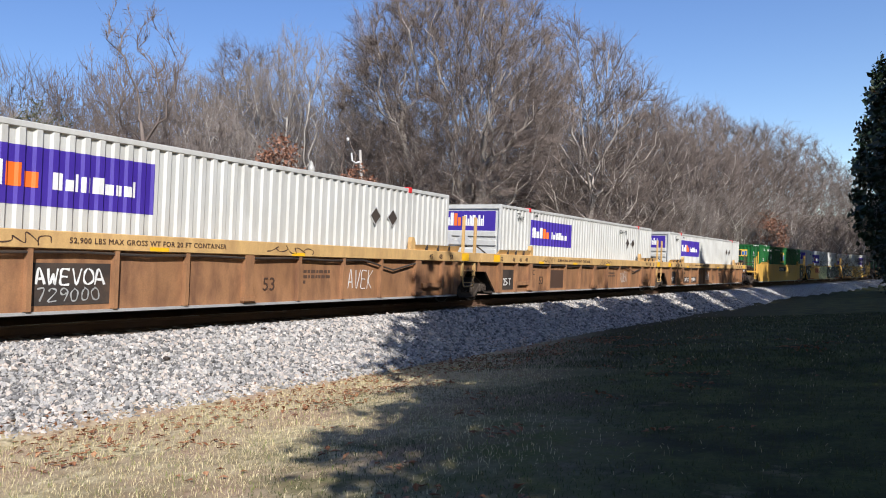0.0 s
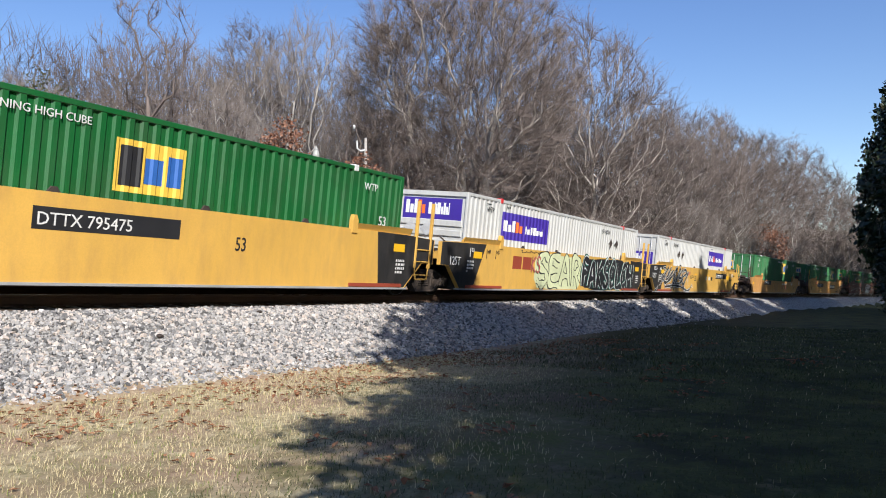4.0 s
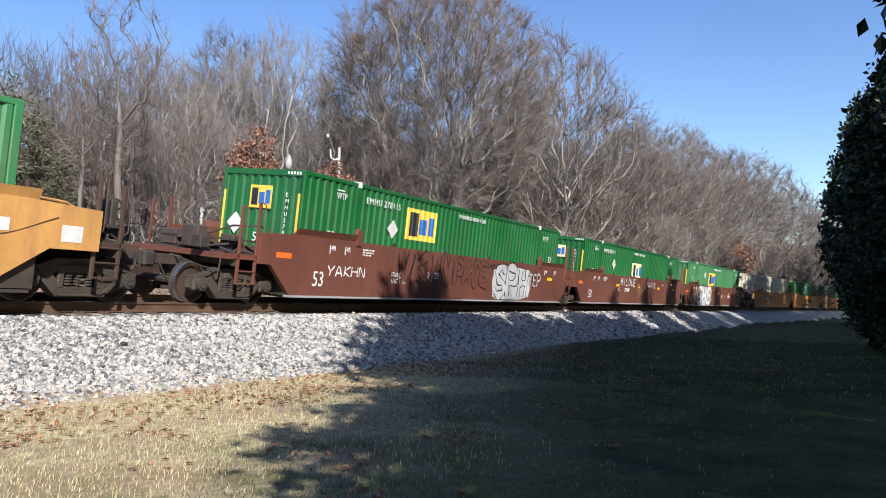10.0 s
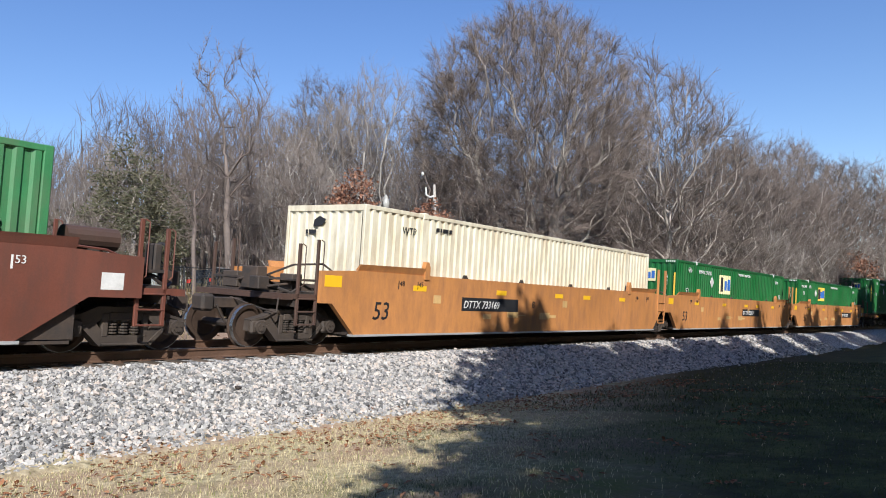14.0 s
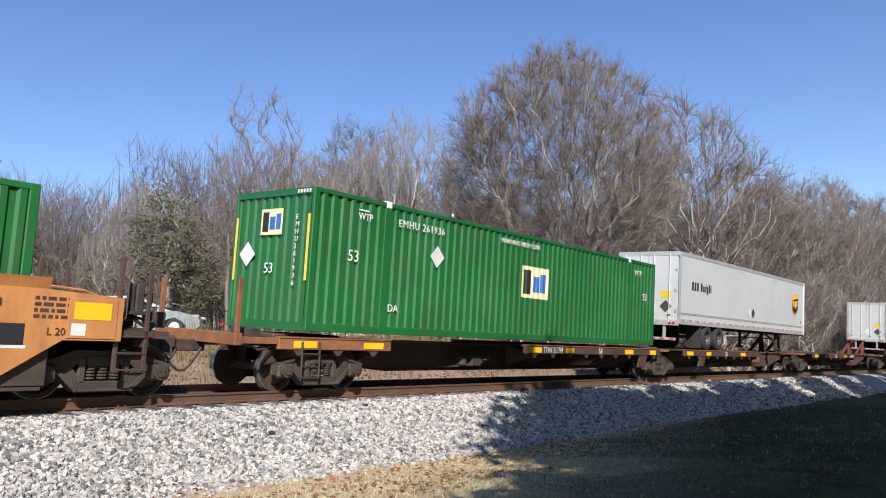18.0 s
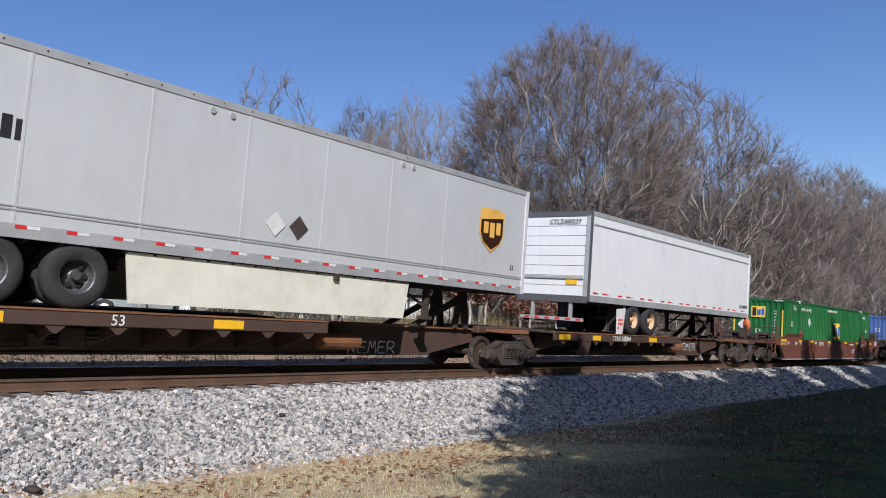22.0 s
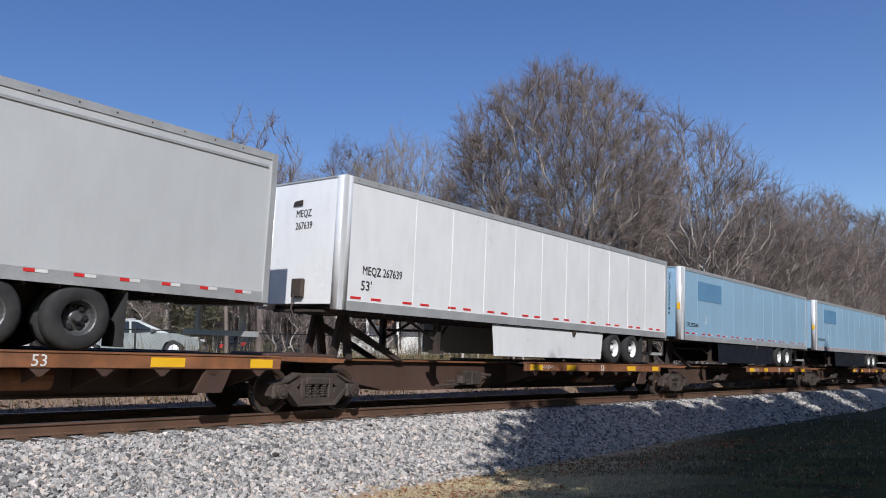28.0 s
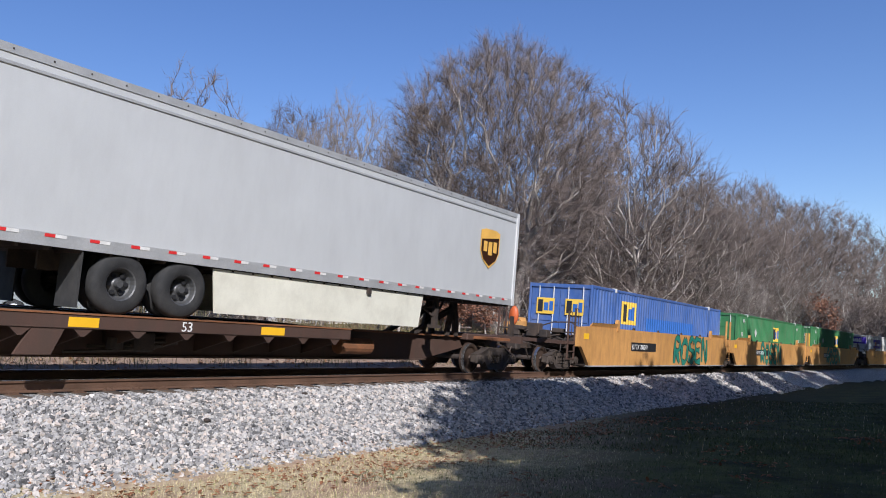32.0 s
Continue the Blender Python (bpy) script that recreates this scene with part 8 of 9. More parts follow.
# three orange tan units
for i, (u, ends) in enumerate(((235.63, ("end", "link")), (254.9, ("link", "link")), (274.25, ("link", "end")))):
    w = runs(well_car("smooth", M_ORANGE, M_ORANGE, ends, edge_m=M_ORANGE, label="smooth faded orange well car"), u)
    lettering("length_mark", "53", 0.4, M_LABELK, w, 0.68 if i == 2 else 0.2, -1.506, 0.6, 0.15)
    for x in (-1.3, 1.6, 5.2, 8.5, 10.4, 13.2):
        placard(w, x, 1.28, 0.5, 0.13 if x > 0 else 0.24)
    for x in (2.4, 9.0):
        patch("pale_card", M_CHORD, w, x, x + 0.3, 1.0, 1.2, -1.5)
    for x, s in ((1.1, "48"), (1.8, "45"), (14.7, "48"), (15.7, "53")):
        patch("bay_line", M_LABELK, w, x - 0.05, x - 0.02, 1.3, 1.5, -1.5)
        lettering("bay_mark", s, 0.12, M_LABELK, w, x, -1.506, 1.38)
    black_plate(w, "DTTX 733169", (3.6, 8.2, 10.6)[i], 0.9, -1.5, 0.2, 2.75)
    lettering("unit_mark", "BCA"[i], 0.2, M_LABELK, w, (7.1, 11.2, 10.1)[i], -1.506, 0.95, 0.2)
    for k in range(5):
        patch("worn_spot", M_CHORD, w, 4.6 + k * 0.9 + 0.3 * (k % 2), 5.0 + k * 0.9 + 0.5 * (k % 2), 0.62 + 0.05 * (k % 3), 0.75 + 0.07 * (k % 2), -1.5, thick=0.002)
    if i == 2:
        p = patch("load_card", M_LABELK, w, 15.6, 16.2, 0.85, 1.15, -1.5)
        patch("load_card_rim", M_LABELW, w, 15.56, 16.24, 0.8, 0.845, -1.5)
        bars("small_writing", M_DARKRUST, w, 16.3, -1.5, 1.2, 0.7, 0.35, 4, 90)
        lettering("limit_mark", "L 200-5", 0.11, M_DARKRUST, w, 16.5, -1.506, 1.0)
e = make_container(M_CREAM, "intermodal_container", "sheet", cap_m=M_CREAM)
bars("serial_number", M_LABELK, e, 2.6, -1.3, 2.45, 1.2, 0.16, 1, 71)
bars("end_serial_number", M_LABELK, e, -0.004, 0.6, 2.15, 1.1, 0.17, 1, 72, "end")
lettering("stencil", "WTP", 0.17, M_LABELK, e, 1.3, -1.302, 2.35)
part("torn_hole", prism(bmesh.new(), [(0, 0), (0.3, 0.02), (0.42, 0.16), (0.2, 0.24), (0.02, 0.15)], 0, 0.006), M_LABELK, e).matrix_basis = pose(-0.008, 0.35, 2.4, 0, 0, -90)
runs(tagged(e, "cream corrugated container with rust runs on its end", "container", "containers on the train"), 235.63, ZW)
runs(green_container(M_GREEN, (5.3, 6.9, 1.6, 2.5), M_LOGOC, "EMHU 276135", (4.2, 2.1), (1.0, 1.5), warn=8.0, label="dark green container with cream logo panel, in an orange well car"), 254.9, ZW)
e = runs(green_container(M_GREEN, (4.65, 6.36, 1.66, 2.54), M_LOGOY, "", (4.07, 2.12), (1.1, 1.96), warn=7.9, wtp=2.48, label="dark green container with yellow logo panel, in an orange well car"), 274.35, ZW)
lettering("serial_number", "EMHU 274412", 0.16, M_LABELW, e, 0.72, -1.304, 2.42, wide=0.85)
# first spine car, five units
REAR_DECK, FRONT_DECK = [(1.8, 10.5)], [(7.2, 15.9)]
s_lab = "brown spine car with rusty decks and yellow markers"
w = runs(spine_car([(-1.3, 1.8), (7.2, 16.1)], None, first=True, label="brown spine car carrying a container"), 296.5)
lettering("reporting_number", "TTAX 553764", 0.17, M_LABELW, w, 8.1, -1.336, 0.865, 0.1, wide=0.76)
w = runs(spine_car(REAR_DECK, 15.9, label=s_lab), 313.0)
w = runs(spine_car(REAR_DECK, 16.1, red=True, label="empty brown spine car with a raised red hitch stand"), 330.4)
lettering("type_mark", "ALL PURPOSE SPINE CAR", 0.11, M_LABELW, w, 8.4, -1.336, 0.89, 0.1)
w = runs(spine_car(REAR_DECK, 15.9, label=s_lab), 347.95)
spray(w, [(M_PAINTW, None, 1.0)], 12.0, 0.36, 1.6, 0.3, "REMER", -0.336, 0.045, 101)
w = runs(spine_car(REAR_DECK, 15.7, last=True, label=s_lab), 365.35)
lettering("reporting_number", "TTAX 553764", 0.15, M_LABELW, w, 5.2, -1.336, 0.875, 0.1)
spray(w, [(M_PAINTW, None, 1.0)], 12.6, 0.52, 1.7, 0.3, "REMER", -0.336, 0.035, 102)
e = runs(green_container(M_GREEN, (7.57, 8.96, 1.17, 2.05), M_LOGOC, "EMHU 261936", (3.91, 1.88), (1.0, 1.5), label="bright green container with a cream logo panel, on a spine car", warn=6.5), 295.82, 1.2)
lettering("stencil", "DA", 0.17, M_LABELW, e, 2.3, -1.302, 0.5)
e = runs(make_trailer(M_TRAILERG, 16.2, True, (2.95, 4.2), M_RIMD, label="light grey trailer with rear doors and brown shield on spine car"), 314.25)
word_mark(e, 1.2, 3.42, 0.34)
shield(e, 14.05, 15.1, 3.02, 4.14)
vents(e, (6.2, 6.6, 11.1, 11.45))
for x, mm in ((7.75, M_LABELW), (8.2, M_TRUCK)):
    diamond("hazard_diamond", mm, e, x, 2.84, 0.23)
lettering("length_mark", "53", 0.12, M_LABELK, e, 15.5, -1.292, 2.66)
e = runs(make_trailer(M_TRAILERG, 16.2, True, (2.95, 4.2), M_RIMD, skirt=(5.05, 11.65, 0), skirt_m=M_SKIRT, seams=(3.2, 5.1, 7.0, 8.9, 10.8, 12.7), label="light grey trailer with an ivory side skirt, on a spine car"), 349.2)
word_mark(e, 1.2, 3.42, 0.34)
shield(e, 14.05, 15.1, 3.02, 4.14)
vents(e, (6.2, 6.6, 11.1, 11.45))
for x, mm in ((7.75, M_LABELW), (8.3, M_TRUCK)):
    diamond("hazard_diamond", mm, e, x, 2.84, 0.23)
lettering("length_mark", "53", 0.12, M_LABELK, e, 15.5, -1.292, 2.66)
e = runs(make_trailer(M_TRAILERW, 14.05, True, (3.2, 4.5), M_RIMR, door="roll", line=4.42, belt=False, tape="rwr", label="white box trailer with a roll-up door and rust-stained wheels"), 368.92)
lettering("reporting_number", "CTLZ480237", 0.13, M_LABELK, e, 12.9, -1.292, 2.45)
lettering("reporting_number", "CTLZ480237", 0.15, M_LABELK, e, -0.02, 0.2, 4.45, face="end")
p = part("mud_flap", prism(bmesh.new(), [(2.0, 1.1), (2.4, 1.1), (2.55, 1.95), (1.95, 1.9)], -1.29, -1.27), M_LABELW, e, "white mud flap with red writing")
bars("flap_writing", M_RED, p, 2.05, -1.292, 1.2, 0.35, 0.4, 3, 6)
# a single brown car and a single orange one
w = runs(well_car("smooth", M_OXIDE, M_OXIDE, ("end", "end"), top=1.34, low=1.24, edge_m=M_OXIDE, label="dark oxide brown single well car"), 388.0)
bars("company_mark", M_LABELW, w, 4.28, -1.5, 0.94, 0.62, 0.22, 1, 3)
lettering("reporting_number", "71710", 0.22, M_LABELW, w, 5.02, -1.506, 0.94)
for x in (-1.0, 1.65, 3.55, 6.6, 9.9, 12.4, 15.6):
    placard(w, x, 1.1, 0.5 if x > 0 else 0.85, 0.11)
bars("small_writing", M_CHORD, w, -1.0, -1.5, 0.86, 0.85, 0.2, 4, 33)
bars("small_writing", M_LABELW, w, 11.0, -1.5, 0.98, 1.4, 0.12, 1, 34)
tag_line(w, M_PAINTW, 13.2, 0.95, 1.9, 0.25, 120, -1.506, 0.03)
tag_line(w, M_PAINTW, 11.5, 0.5, 0.6, 0.35, 121, -1.506, 0.03)
for x, s in ((0.05, "53"), (1.2, "48"), (1.9, "45")):
    patch("bay_line", M_LABELW, w, x - 0.05, x - 0.02, 0.95, 1.12, -1.5)
    lettering("bay_mark", s, 0.12, M_LABELW, w, x, -1.506, 0.98)
part("faint_ring", lathe(bmesh.new(), [(0.12, 0), (0.15, 0)], 18, pose(6.9, -1.506, 1.05, 90, 0, 0)), M_LABELW, w)
runs(green_container(M_GREEN, (8.19, 9.6, 1.1, 1.98), M_LOGOY, "UMXU 249855", (3.85, 1.88), (0.9, 1.6), warn=7.0, label="dark green container with yellow logo panel, in a brown well car"), 388.08, ZW)
w = runs(well_car("smooth", M_TAN, M_TAN, ("end", "end"), top=1.66, low=1.45, edge_m=M_TAN, label="tan orange single well car with sagging sill line"), 411.7)
lettering("length_mark", "53", 0.32, M_LABELK, w, 15.0, -1.506, 0.72)
placard(w, 12.1, 0.98, 0.7, 0.18)
placard(w, 16.4, 1.2, 0.4, 0.2)
black_plate(w, "DTTX 469318", 5.0, 0.85, -1.5, 0.17, 2.2)
p = patch("small_card", M_LABELW, w, 15.9, 16.05, 1.15, 1.35, -1.5)
e = make_container(M_BLUE, "intermodal_container", "sheet", post_m=M_PEACH)
block_logo(e, 2.9, 4.35, 1.6, 2.5, M_LOGOY)
on_ridges("repainted_panel", M_LOGOB, e, 5.6, 11.7, 1.2, 1.95, 0.003, label="brighter blue repainted panel")
on_ridges("repainted_panel", M_LOGOB, e, 12.2, 13.0, 2.2, 2.42, 0.003)
lettering("serial_number", "EMHU 286012", 0.14, M_LABELW, e, 13.0, -1.302, 2.3)
lettering("length_mark", "53", 0.22, M_LABELW, e, 1.0, -1.302, 1.95)
lettering("length_mark", "53", 0.26, M_LABELW, e, -0.008, 0.15, 1.75, face="end")
patch("white_card", M_LABELW, e, 10.3, 10.7, 2.25, 2.5, -1.3)
runs(tagged(e, "blue corrugated container with orange end posts and a yellow logo panel", "container", "containers on the train"), 411.76, ZW)
# second spine car, five units
s_lab = "rust orange spine car with yellow markers"
w = runs(spine_car([(-1.3, 1.8)] + FRONT_DECK, 0.75, first=True, sill=M_RUSTDECK, label=s_lab), 434.3)
lettering("reporting_number", "TTAX 550628", 0.15, M_LABELW, w, 7.5, -1.336, 0.875, 0.1)
for u, h in ((451.37, 1.2), (469.1, 1.0), (487.0, 1.0)):
    w = runs(spine_car(FRONT_DECK, h, sill=M_RUSTDECK, label=s_lab), u)
    tag_line(w, M_PAINTW, 8.0, 0.88, 0.6, 0.14, int(u), -1.337, 0.02)
w = runs(spine_car(REAR_DECK, 15.9, last=True, label=s_lab), 504.75)
e = runs(make_trailer(M_TRAILERG, 16.2, False, (11.45, 12.75), M_RIMD, skirt=(4.4, 10.6, 0), skirt_m=M_SKIRT, line=4.55, belt=False, label="light grey box trailer, with a brown shield and ivory skirt"), 433.6)
shield(e, 1.1, 2.18, 2.85, 4.0)
lettering("length_mark", "53'", 0.2, M_LABELK, e, 0.2, -1.306, 2.6)
lettering("fleet_number", "888911", 0.15, M_LABELK, e, -0.01, 0.1, 4.4, face="end")
bm = box(bmesh.new(), -0.03, -0.004, -0.75, -0.4, 2.3, 2.85, 0.01)
part("air_connection", bm, M_ALULIGHT, e, "metal air and power connection box")
for y in (-0.72, -0.5):
    part("air_fitting", disc(bmesh.new(), (-0.05, y, 2.55), 0.06, 0.05, 10, "x"), M_UNDER, e)
part("document_box", box(bmesh.new(), -0.03, -0.004, 0.65, 0.9, 2.2, 2.55, 0.01), M_ALU, e)
WSEAMS = tuple(2.3 + 1.35 * k for k in range(10))
e = runs(make_trailer(M_TRAILERW, 16.2, False, (12.2, 13.5), M_RIMW, skirt=(5.6, 11.45, 0), skirt_m=M_TRAILERW, nose_round=True, seams=WSEAMS, belt=False, tape="r", label="white plate trailer, nose first, with white wheels and skirt"), 451.6)
lettering("reporting_number", "MEQZ 267639", 0.18, M_LABELK, e, 0.65, -1.292, 2.83, wide=0.8)
lettering("length_mark", "53'", 0.2, M_LABELK, e, 0.62, -1.292, 2.5)
for z, s in ((4.05, "MEQZ"), (3.78, "267639")):
    lettering("reporting_number", s, 0.16, M_LABELK, e, 0.054, 0.25, z, face="end", wide=0.8)
bm = box(bmesh.new(), -0.05, 0.05, -0.2, 0.15, 2.3, 2.7, 0.02)
path_rod(bm, [(-0.08, 0.0, 2.35), (-0.14, -0.02, 2.05), (-0.1, -0.1, 1.85)], 0.02)
part("air_connection", bm, M_UNDER, e)
part("vent_hood", prism(bmesh.new(), [(0, 0), (0.3, 0.0), (0.3, 0.12), (0.05, 0.1)], 0, 0.06), M_UNDER, e).matrix_basis = pose(0.03, 0.35, 4.3, 0, 0, -90)
for u, num in ((469.25, "CTLZ532686"), (487.2, "CTLZ531107")):
    e = runs(make_trailer(M_TRAILERB, 16.2, False, (11.4, 12.65) if u > 480 else (11.6, 12.85), M_RIMW, skirt=(3.9, 10.6 if u > 480 else 10.8, 0), skirt_m=M_SKIRTK, nose_round=True, seams=tuple(1.5 + 1.3 * k for k in range(11)), belt=False, tape="rw" if u > 480 else "rwr", label="sky blue plate trailer, with a black skirt and white wheels"), u)
    part("repainted_panel", box(bmesh.new(), 1.5, 4.0, -1.296, -1.292, 3.65, 4.4), M_BLUEPATCH, e, "darker blue repainted panel")
    lettering("reporting_number", num, 0.15, M_LABELK, e, 0.42, -1.292, 2.58)
    patch("white_stripe", M_LABELW, e, 2.33, 2.39, 2.75, 3.05, -1.286)
    lettering("end_reporting_number", "\n".join(num), 0.115, M_LABELK, e, 0.052, -0.72, 4.5, face="end")
    part("yellow_sticker", box(bmesh.new(), -0.012, 0.0, -1.22, -1.1, 3.2, 3.45), M_PLACARD, e)
    bm = box(bmesh.new(), -0.05, 0.05, -0.2, 0.15, 2.3, 2.65, 0.02)
    path_rod(bm, [(-0.08, 0.0, 2.35), (-0.14, -0.02, 2.05), (-0.1, -0.1, 1.85)], 0.02)
    part("air_connection", bm, M_UNDER, e)
    part("vent_plate", box(bmesh.new(), -0.04, 0.05, 0.25, 0.5, 2.95, 3.45, 0.01), M_SKIRT, e, "ivory louvred plate")
    part("lamp_hood", box(bmesh.new(), -0.12, 0.05, 0.1, 0.45, 4.25, 4.35, 0.01), M_UNDER, e)
    o = diamond("hazard_diamond", M_TRAILERB, e, -0.4, 2.75, 0.25, "end")
e = runs(make_trailer(M_TRAILERG, 16.2, True, (3.15, 4.35), M_RIMD, skirt=(5.1, 11.6, 0), skirt_m=M_SKIRT, door="roll", line=4.55, belt=False, label="light grey box trailer with a roll-up door and a brown shield"), 506.4)
shield(e, 14.05, 15.1, 3.02, 4.14)
# the tail that is still far off at the end
for i, (u, ends) in enumerate(((528.34, ("end", "link")), (547.69, ("link", "link")), (567.0, ("link", "end")))):
    w = runs(well_car("smooth", M_TAN, M_TAN, ends, edge_m=M_TAN, label="tan orange well car, its side partly sprayed"), u)
    black_plate(w, "DTTX 786241", 3.5, 0.9, -1.5, 0.2, 2.75)
    spray(w, [(M_PAINTT, M_PAINTK, 1.0)], 8.5 if i == 0 else 4.5, 0.34, 5.0, 1.2, "ROSEN", -1.505, 0.28, 130 + i)
    placard(w, -0.9, 1.2)
e = make_container(M_BLUE, "intermodal_container", "doors", post_m=M_BLUE)
block_logo(e, 2.9, 4.35, 1.6, 2.5, M_LOGOY)
for y in (0.95, -0.25):
    end_block_logo(e, y, y - 0.75, 1.75, 2.35, M_LOGOY)
on_ridges("repainted_panel", M_LOGOB, e, 5.6, 11.7, 1.2, 1.95, 0.003, label="brighter blue repainted panel")
runs(tagged(e, "blue corrugated container with doors to the front and yellow logo panels", "container", "containers on the train"), 528.34, ZW)
for u in (547.69, 567.0):
    runs(green_container(M_GREEN2, (8.2, 9.6, 1.5, 2.4), M_LOGOY, "", (4.0, 1.9), doors=u < 560, label="faded green corrugated container in a tan well car"), u, ZW)
w = runs(well_car("smooth", M_TAN, M_TAN, ("end", "end"), label="tan orange single well car at the far tail"), 590.2)
runs(grey_container(), 590.3, ZW)


# ---- small pieces of the ground ----
def scatter_stones():
    """Loose crushed stone on the near shoulder, thick by the camera and thinner along the line."""
    rng = np.random.default_rng(3)
    cube = np.array([(-1, -1, -1), (1, -1, -1), (1, 1, -1), (-1, 1, -1), (-1, -1, 1), (1, -1, 1), (1, 1, 1), (-1, 1, 1)], float)
    quads = np.array([(0, 3, 2, 1), (4, 5, 6, 7), (0, 1, 5, 4), (1, 2, 6, 5), (2, 3, 7, 6), (3, 0, 4, 7)])
    spots = []
    for s0, s1, n, size in ((0.5, 9, 15000, 0.030), (9, 17, 13000, 0.031), (17, 30, 9000, 0.036), (30, 50, 4000, 0.05)):
        s = rng.uniform(s0, s1, n)
        o = -1.35 - 2.75 * rng.random(n) ** 0.85 - np.where(rng.random(n) < 0.04, rng.random(n) * 0.8, 0)
        spots.append(np.c_[s, o, size * rng.uniform(0.6, 1.45, n)])
    for s0, s1, n in ((1, 16, 1500), (16, 40, 1200)):
        spots.append(np.c_[rng.uniform(s0, s1, n), rng.uniform(1.2, 3.4, n), rng.uniform(0.025, 0.05, n)])
    a = np.concatenate(spots)
    z = np.interp(a[:, 1], [o for o, _ in BED], [v for _, v in BED])
    n = len(a)
    shape = cube[None] * rng.uniform(0.45, 1.0, (n, 8, 1)) * rng.uniform(0.6, 1.2, (n, 1, 3)) * a[:, 2][:, None, None]
    q = rng.normal(size=(n, 4))
    q /= np.linalg.norm(q, axis=1)[:, None]
    w, x, y, zz = q.T
    turn = np.stack([np.stack([1 - 2 * (y * y + zz * zz), 2 * (x * y - zz * w), 2 * (x * zz + y * w)], -1), np.stack([2 * (x * y + zz * w), 1 - 2 * (x * x + zz * zz), 2 * (y * zz - x * w)], -1), np.stack([2 * (x * zz - y * w), 2 * (y * zz + x * w), 1 - 2 * (x * x + y * y)], -1)], 1)
    pts = np.einsum("nij,nkj->nki", turn, shape)
    th = -a[:, 0] * KAPPA
    pts[:, :, 0] += (a[:, 0] - a[:, 1] * np.sin(th))[:, None]
    pts[:, :, 1] += (YC - a[:, 0] ** 2 * KAPPA / 2 + a[:, 1] * np.cos(th))[:, None]
    pts[:, :, 2] += (z + a[:, 2] * rng.uniform(-0.1, 0.5, n))[:, None]
    me = bpy.data.meshes.new("ballast_stones")
    me.from_pydata(pts.reshape(-1, 3).tolist(), [], (quads[None] + 8 * np.arange(n)[:, None, None]).reshape(-1, 4).tolist())
    tagged(part_of("ballast_stones", me, M_STONE), "loose grey and white crushed stones on the bank", "stones", kind="stuff")


def scatter_blades(name, m, n, area, length, width, seed, label, category, lean=0.6, place=None):
    rng = np.random.default_rng(seed)
    x, y = rng.uniform(area[0], area[1], n), rng.uniform(area[2], area[3], n)
    keep = np.array([place(a, b) for a, b in zip(x, y)]) if place else np.ones(n, bool)
    x, y = x[keep], y[keep]
    n = len(x)
    z = np.array([ground_z(a, b) for a, b in zip(x, y)])
    base = np.c_[x, y, z]
    az, ln = rng.uniform(0, 6.283, n), length * rng.uniform(0.5, 1.4, n)
    tilt = np.abs(rng.normal(0, lean, n)).clip(0, 1.4)
    d = np.c_[np.cos(az) * np.sin(tilt), np.sin(az) * np.sin(tilt), np.cos(tilt)] * ln[:, None]
    side = np.c_[-np.sin(az + 0.7), np.cos(az + 0.7), np.zeros(n)] * width / 2
    mid = base + d * 0.55
    tip = base + d * np.array([1.1, 1.1, 0.85])
    pts = np.stack([base - side, base + side, mid + side * 0.8, mid - side * 0.8, tip], 1)
    i = 5 * np.arange(n)[:, None]
    faces = (i + np.array([[0, 1, 2, 3]])).tolist() + (i + np.array([[3, 2, 4]])).tolist()
    me = bpy.data.meshes.new(name)
    me.from_pydata(pts.reshape(-1, 3).tolist(), [], faces)
    tagged(part_of(name, me, m), label, category, kind="stuff")


def scatter_leaves(n, area, seed, place, size=0.05):
    rng = random.Random(seed)
    vs, fs = [], []
    while len(fs) < 2 * n:
        x, y = rng.uniform(*area[:2]), rng.uniform(*area[2:])
        if not place(x, y) or noise.noise((x * 0.8, y * 0.8, 4.0)) < rng.uniform(-0.5, 0.4):
            continue
        c = Vector((x, y, ground_z(x, y) + 0.02))
        a = Vector((rng.gauss(0, 1), rng.gauss(0, 1), rng.gauss(0, 0.25))).normalized() * size * rng.uniform(0.6, 1.3)
        b = a.cross(Vector((0, 0, 1))).normalized() * size * 0.55
        i = len(vs)
        vs.extend((c - a, c + b + Vector((0, 0, 0.015)), c + a, c - b + Vector((0, 0, 0.012))))
        fs.extend(((i, i + 1, i + 2), (i, i + 2, i + 3)))
    me = bpy.data.meshes.new("fallen_leaves")
    me.from_pydata(vs, [], fs)
    return tagged(part_of("fallen_leaves", me, M_FALLEN), "scattered fallen brown leaves", "leaves", kind="stuff")


scatter_stones()
on_lawn = lambda x, y: across(x, y) < -3.9 and y > 0.25 * x - 3
# green sets in on the shaded side, where its dark tone paints the shade
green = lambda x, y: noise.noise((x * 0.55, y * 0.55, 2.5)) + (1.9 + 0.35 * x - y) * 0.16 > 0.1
# pale straw thins out towards the shaded side to keep it dark
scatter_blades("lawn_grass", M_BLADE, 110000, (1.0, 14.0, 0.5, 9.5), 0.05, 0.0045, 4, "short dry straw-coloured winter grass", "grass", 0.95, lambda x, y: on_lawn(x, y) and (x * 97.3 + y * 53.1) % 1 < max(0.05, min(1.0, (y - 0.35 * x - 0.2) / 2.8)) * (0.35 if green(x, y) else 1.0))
scatter_blades("green_grass", M_SHADEGREENBLADE, 60000, (1.0, 17.0, 0.0, 8.3), 0.045, 0.005, 14, "short green grass in the dry lawn, coloured dark for shade", "grass", 0.8, lambda x, y: on_lawn(x, y) and green(x, y))
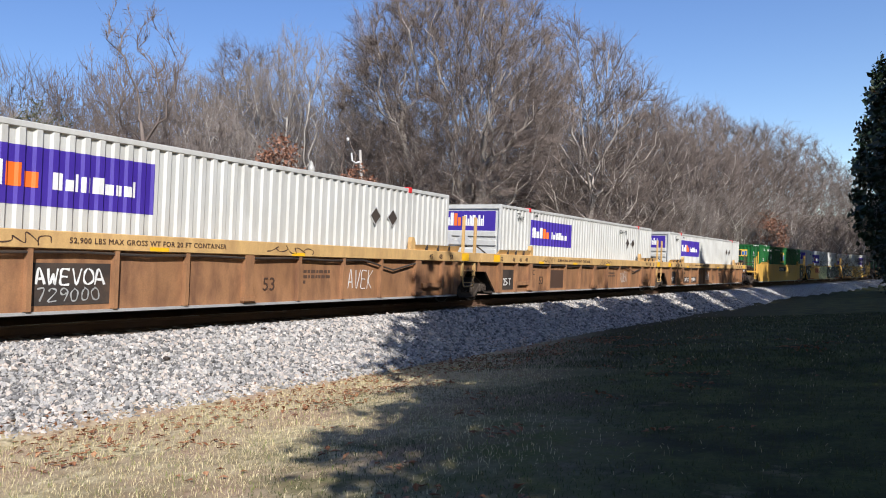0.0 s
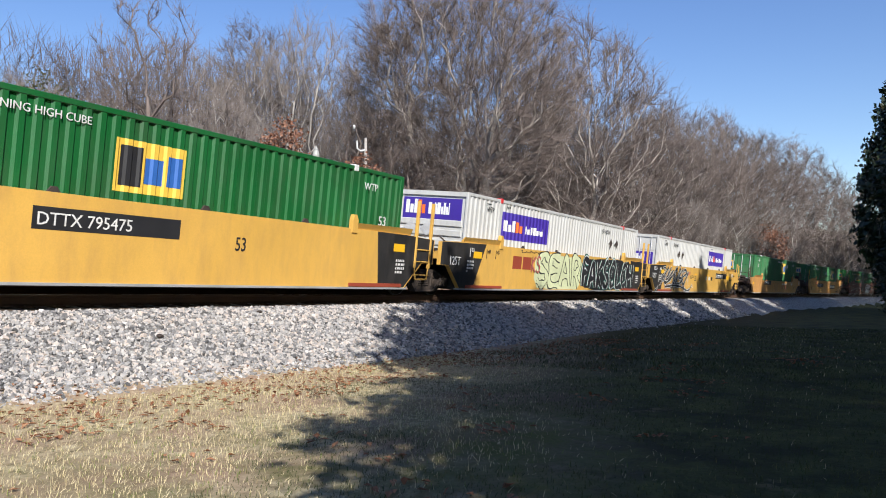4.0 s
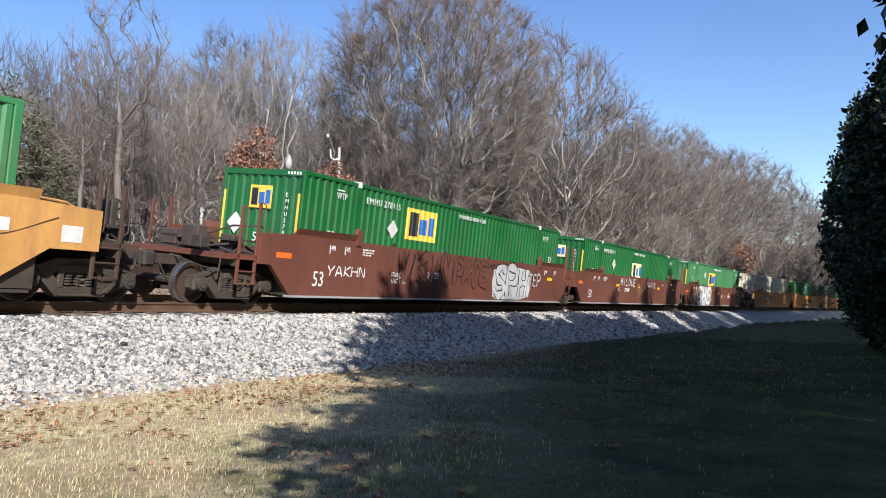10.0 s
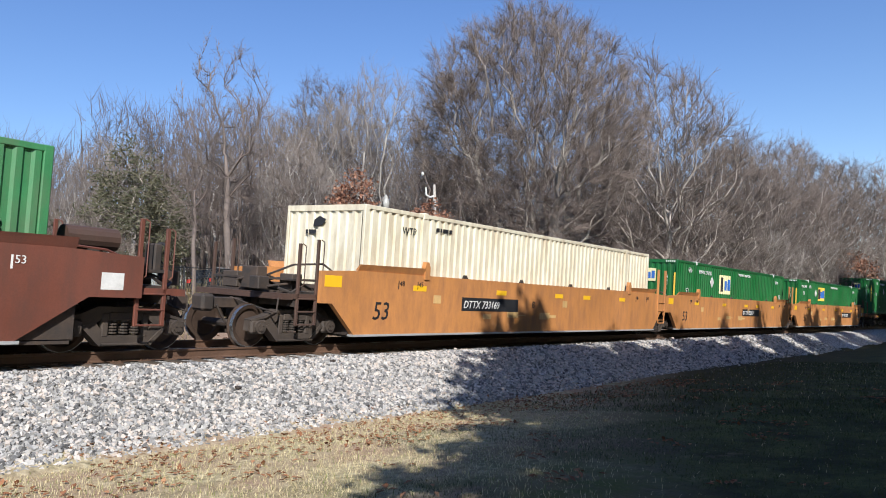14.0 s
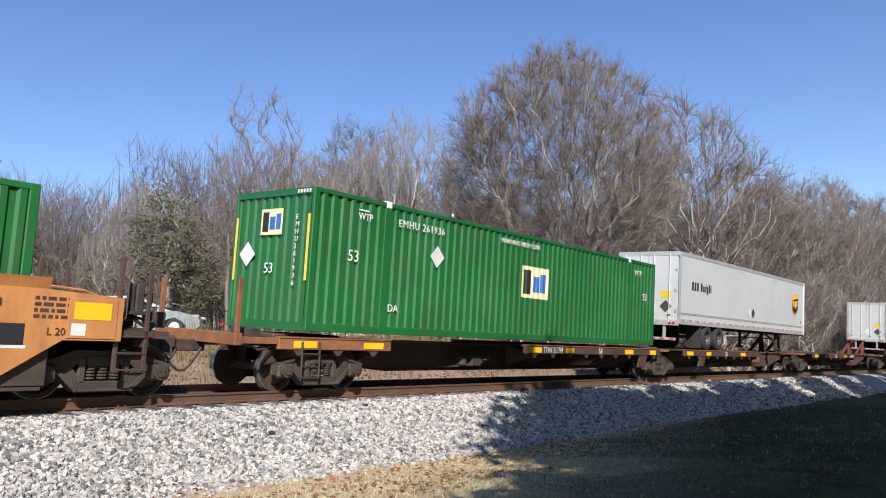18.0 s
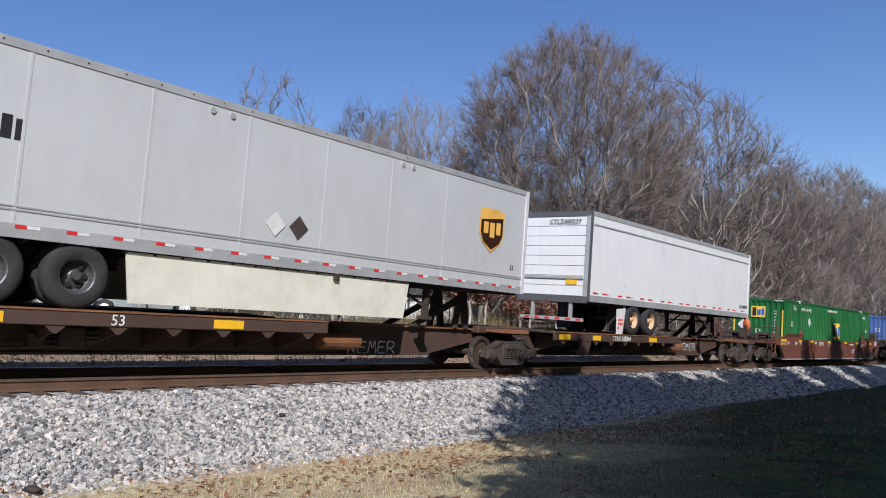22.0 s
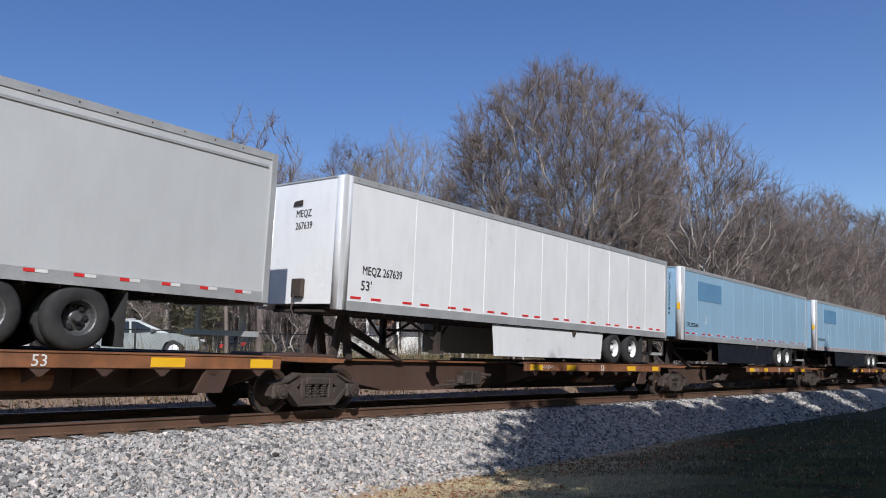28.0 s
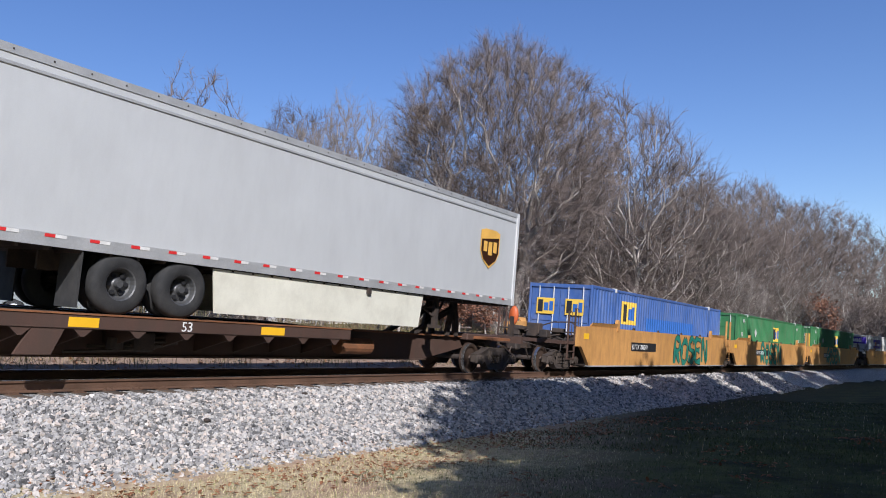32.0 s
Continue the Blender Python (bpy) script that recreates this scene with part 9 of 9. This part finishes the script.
scatter_blades("far_lawn_grass", M_BLADE, 1200, (14.0, 34.0, -2.0, 9.0), 0.07, 0.012, 5, "thin dry grass farther along the lawn", "grass", 0.9, lambda x, y: across(x, y) < -3.9)
scatter_blades("far_green_grass", M_SHADEGREENBLADE, 22000, (13.0, 34.0, -2.0, 8.0), 0.07, 0.012, 15, "green grass farther along the lawn, coloured dark for shade", "grass", 0.9, lambda x, y: across(x, y) < -4.6)
scatter_blades("bank_weeds", M_WEED, 26000, (1.0, 46.0, 17.0, 24.0), 0.55, 0.012, 6, "dead straw-coloured weeds on the far bank", "weeds", 0.45, lambda x, y: 5.6 < across(x, y) < 10.4 and noise.noise((x * 0.5, y * 0.5, 1.0)) > -0.25)
scatter_blades("tall_weeds", M_WEED, 9000, (13.0, 34.0, 19.0, 26.0), 1.1, 0.013, 16, "tall dead weeds along the fence", "weeds", 0.35, lambda x, y: 7.6 < across(x, y) < 10.6 and noise.noise((x * 0.6, y * 0.6, 7.0)) > 0.05)
scatter_leaves(2600, (1.5, 22, 1.0, 9.2), 8, lambda x, y: -6.2 < across(x, y) < -3.6 or noise.noise((x, y, 0)) > 0.25)
scatter_leaves(5000, (2, 60, 14, 22), 9, lambda x, y: 3.0 < across(x, y) < 9, 0.09)
rng = random.Random(12)
for k, (s, o, w) in enumerate(((11.2, -2.05, 0.16), (8.3, -2.75, 0.2), (3.9, -3.9, 0.3))):
    bm = bmesh.new()
    bmesh.ops.create_icosphere(bm, subdivisions=2, radius=w / 2, matrix=Matrix.Diagonal((1.0, 0.6, 0.35, 1)))
    for v in bm.verts:
        v.co += Vector((noise.noise(v.co * 14), noise.noise(v.co * 14 + Vector((3, 0, 0))), 0)) * 0.03
    p = on_track(s, 0, 0)
    ob = part("dark_stone", bm, M_UNDER)
    ob.location = (s, YC - s * s * KAPPA / 2 + o, np.interp(o, [a for a, _ in BED], [b for _, b in BED]) + 0.05)
    ob.rotation_euler = (0.2, 0.1, 0.7 * k)
    tagged(ob, "flat dark scrap lying on the ballast", "debris")
# ties and tie plates, one by one
tie_me = bpy.data.meshes.new("tie")
bm = box(bmesh.new(), -0.115, 0.115, -1.3, 1.3, -0.36, -0.185, 0.012)
bm.to_mesh(tie_me)
bm.free()
tie_me.materials.append(M_TIE)
plate_me = bpy.data.meshes.new("tie_plate")
bm = box(bmesh.new(), -0.09, 0.09, -0.17, 0.17, -0.187, -0.172)
for x in (-0.06, 0.06):
    for y in (-0.1, 0.1):
        box(bm, x - 0.012, x + 0.012, y - 0.012, y + 0.012, -0.172, -0.14)
bm.to_mesh(plate_me)
bm.free()
plate_me.materials.append(M_RAIL)
rng = random.Random(2)
for k in range(150):
    s = -14 + k * 0.52
    t = shared("tie", tie_me, track, track_pose(s) @ pose(0, rng.uniform(-0.05, 0.05), rng.uniform(-0.01, 0.008), 0, 0, rng.uniform(-1.5, 1.5)))
    if k < 90:
        shared("tie_plate", plate_me, t, pose(0, -0.7525, 0))


def motions():
    """The train runs down the track past the camera, slowing a little."""
    half = 8.2
    for thing, u, z in RUN:
        shift = pose(-half, 0, z)
        walk(thing, [(t, track_pose(u + half - gone(t)) @ shift) for t in range(0, 33, 2)])


motions()
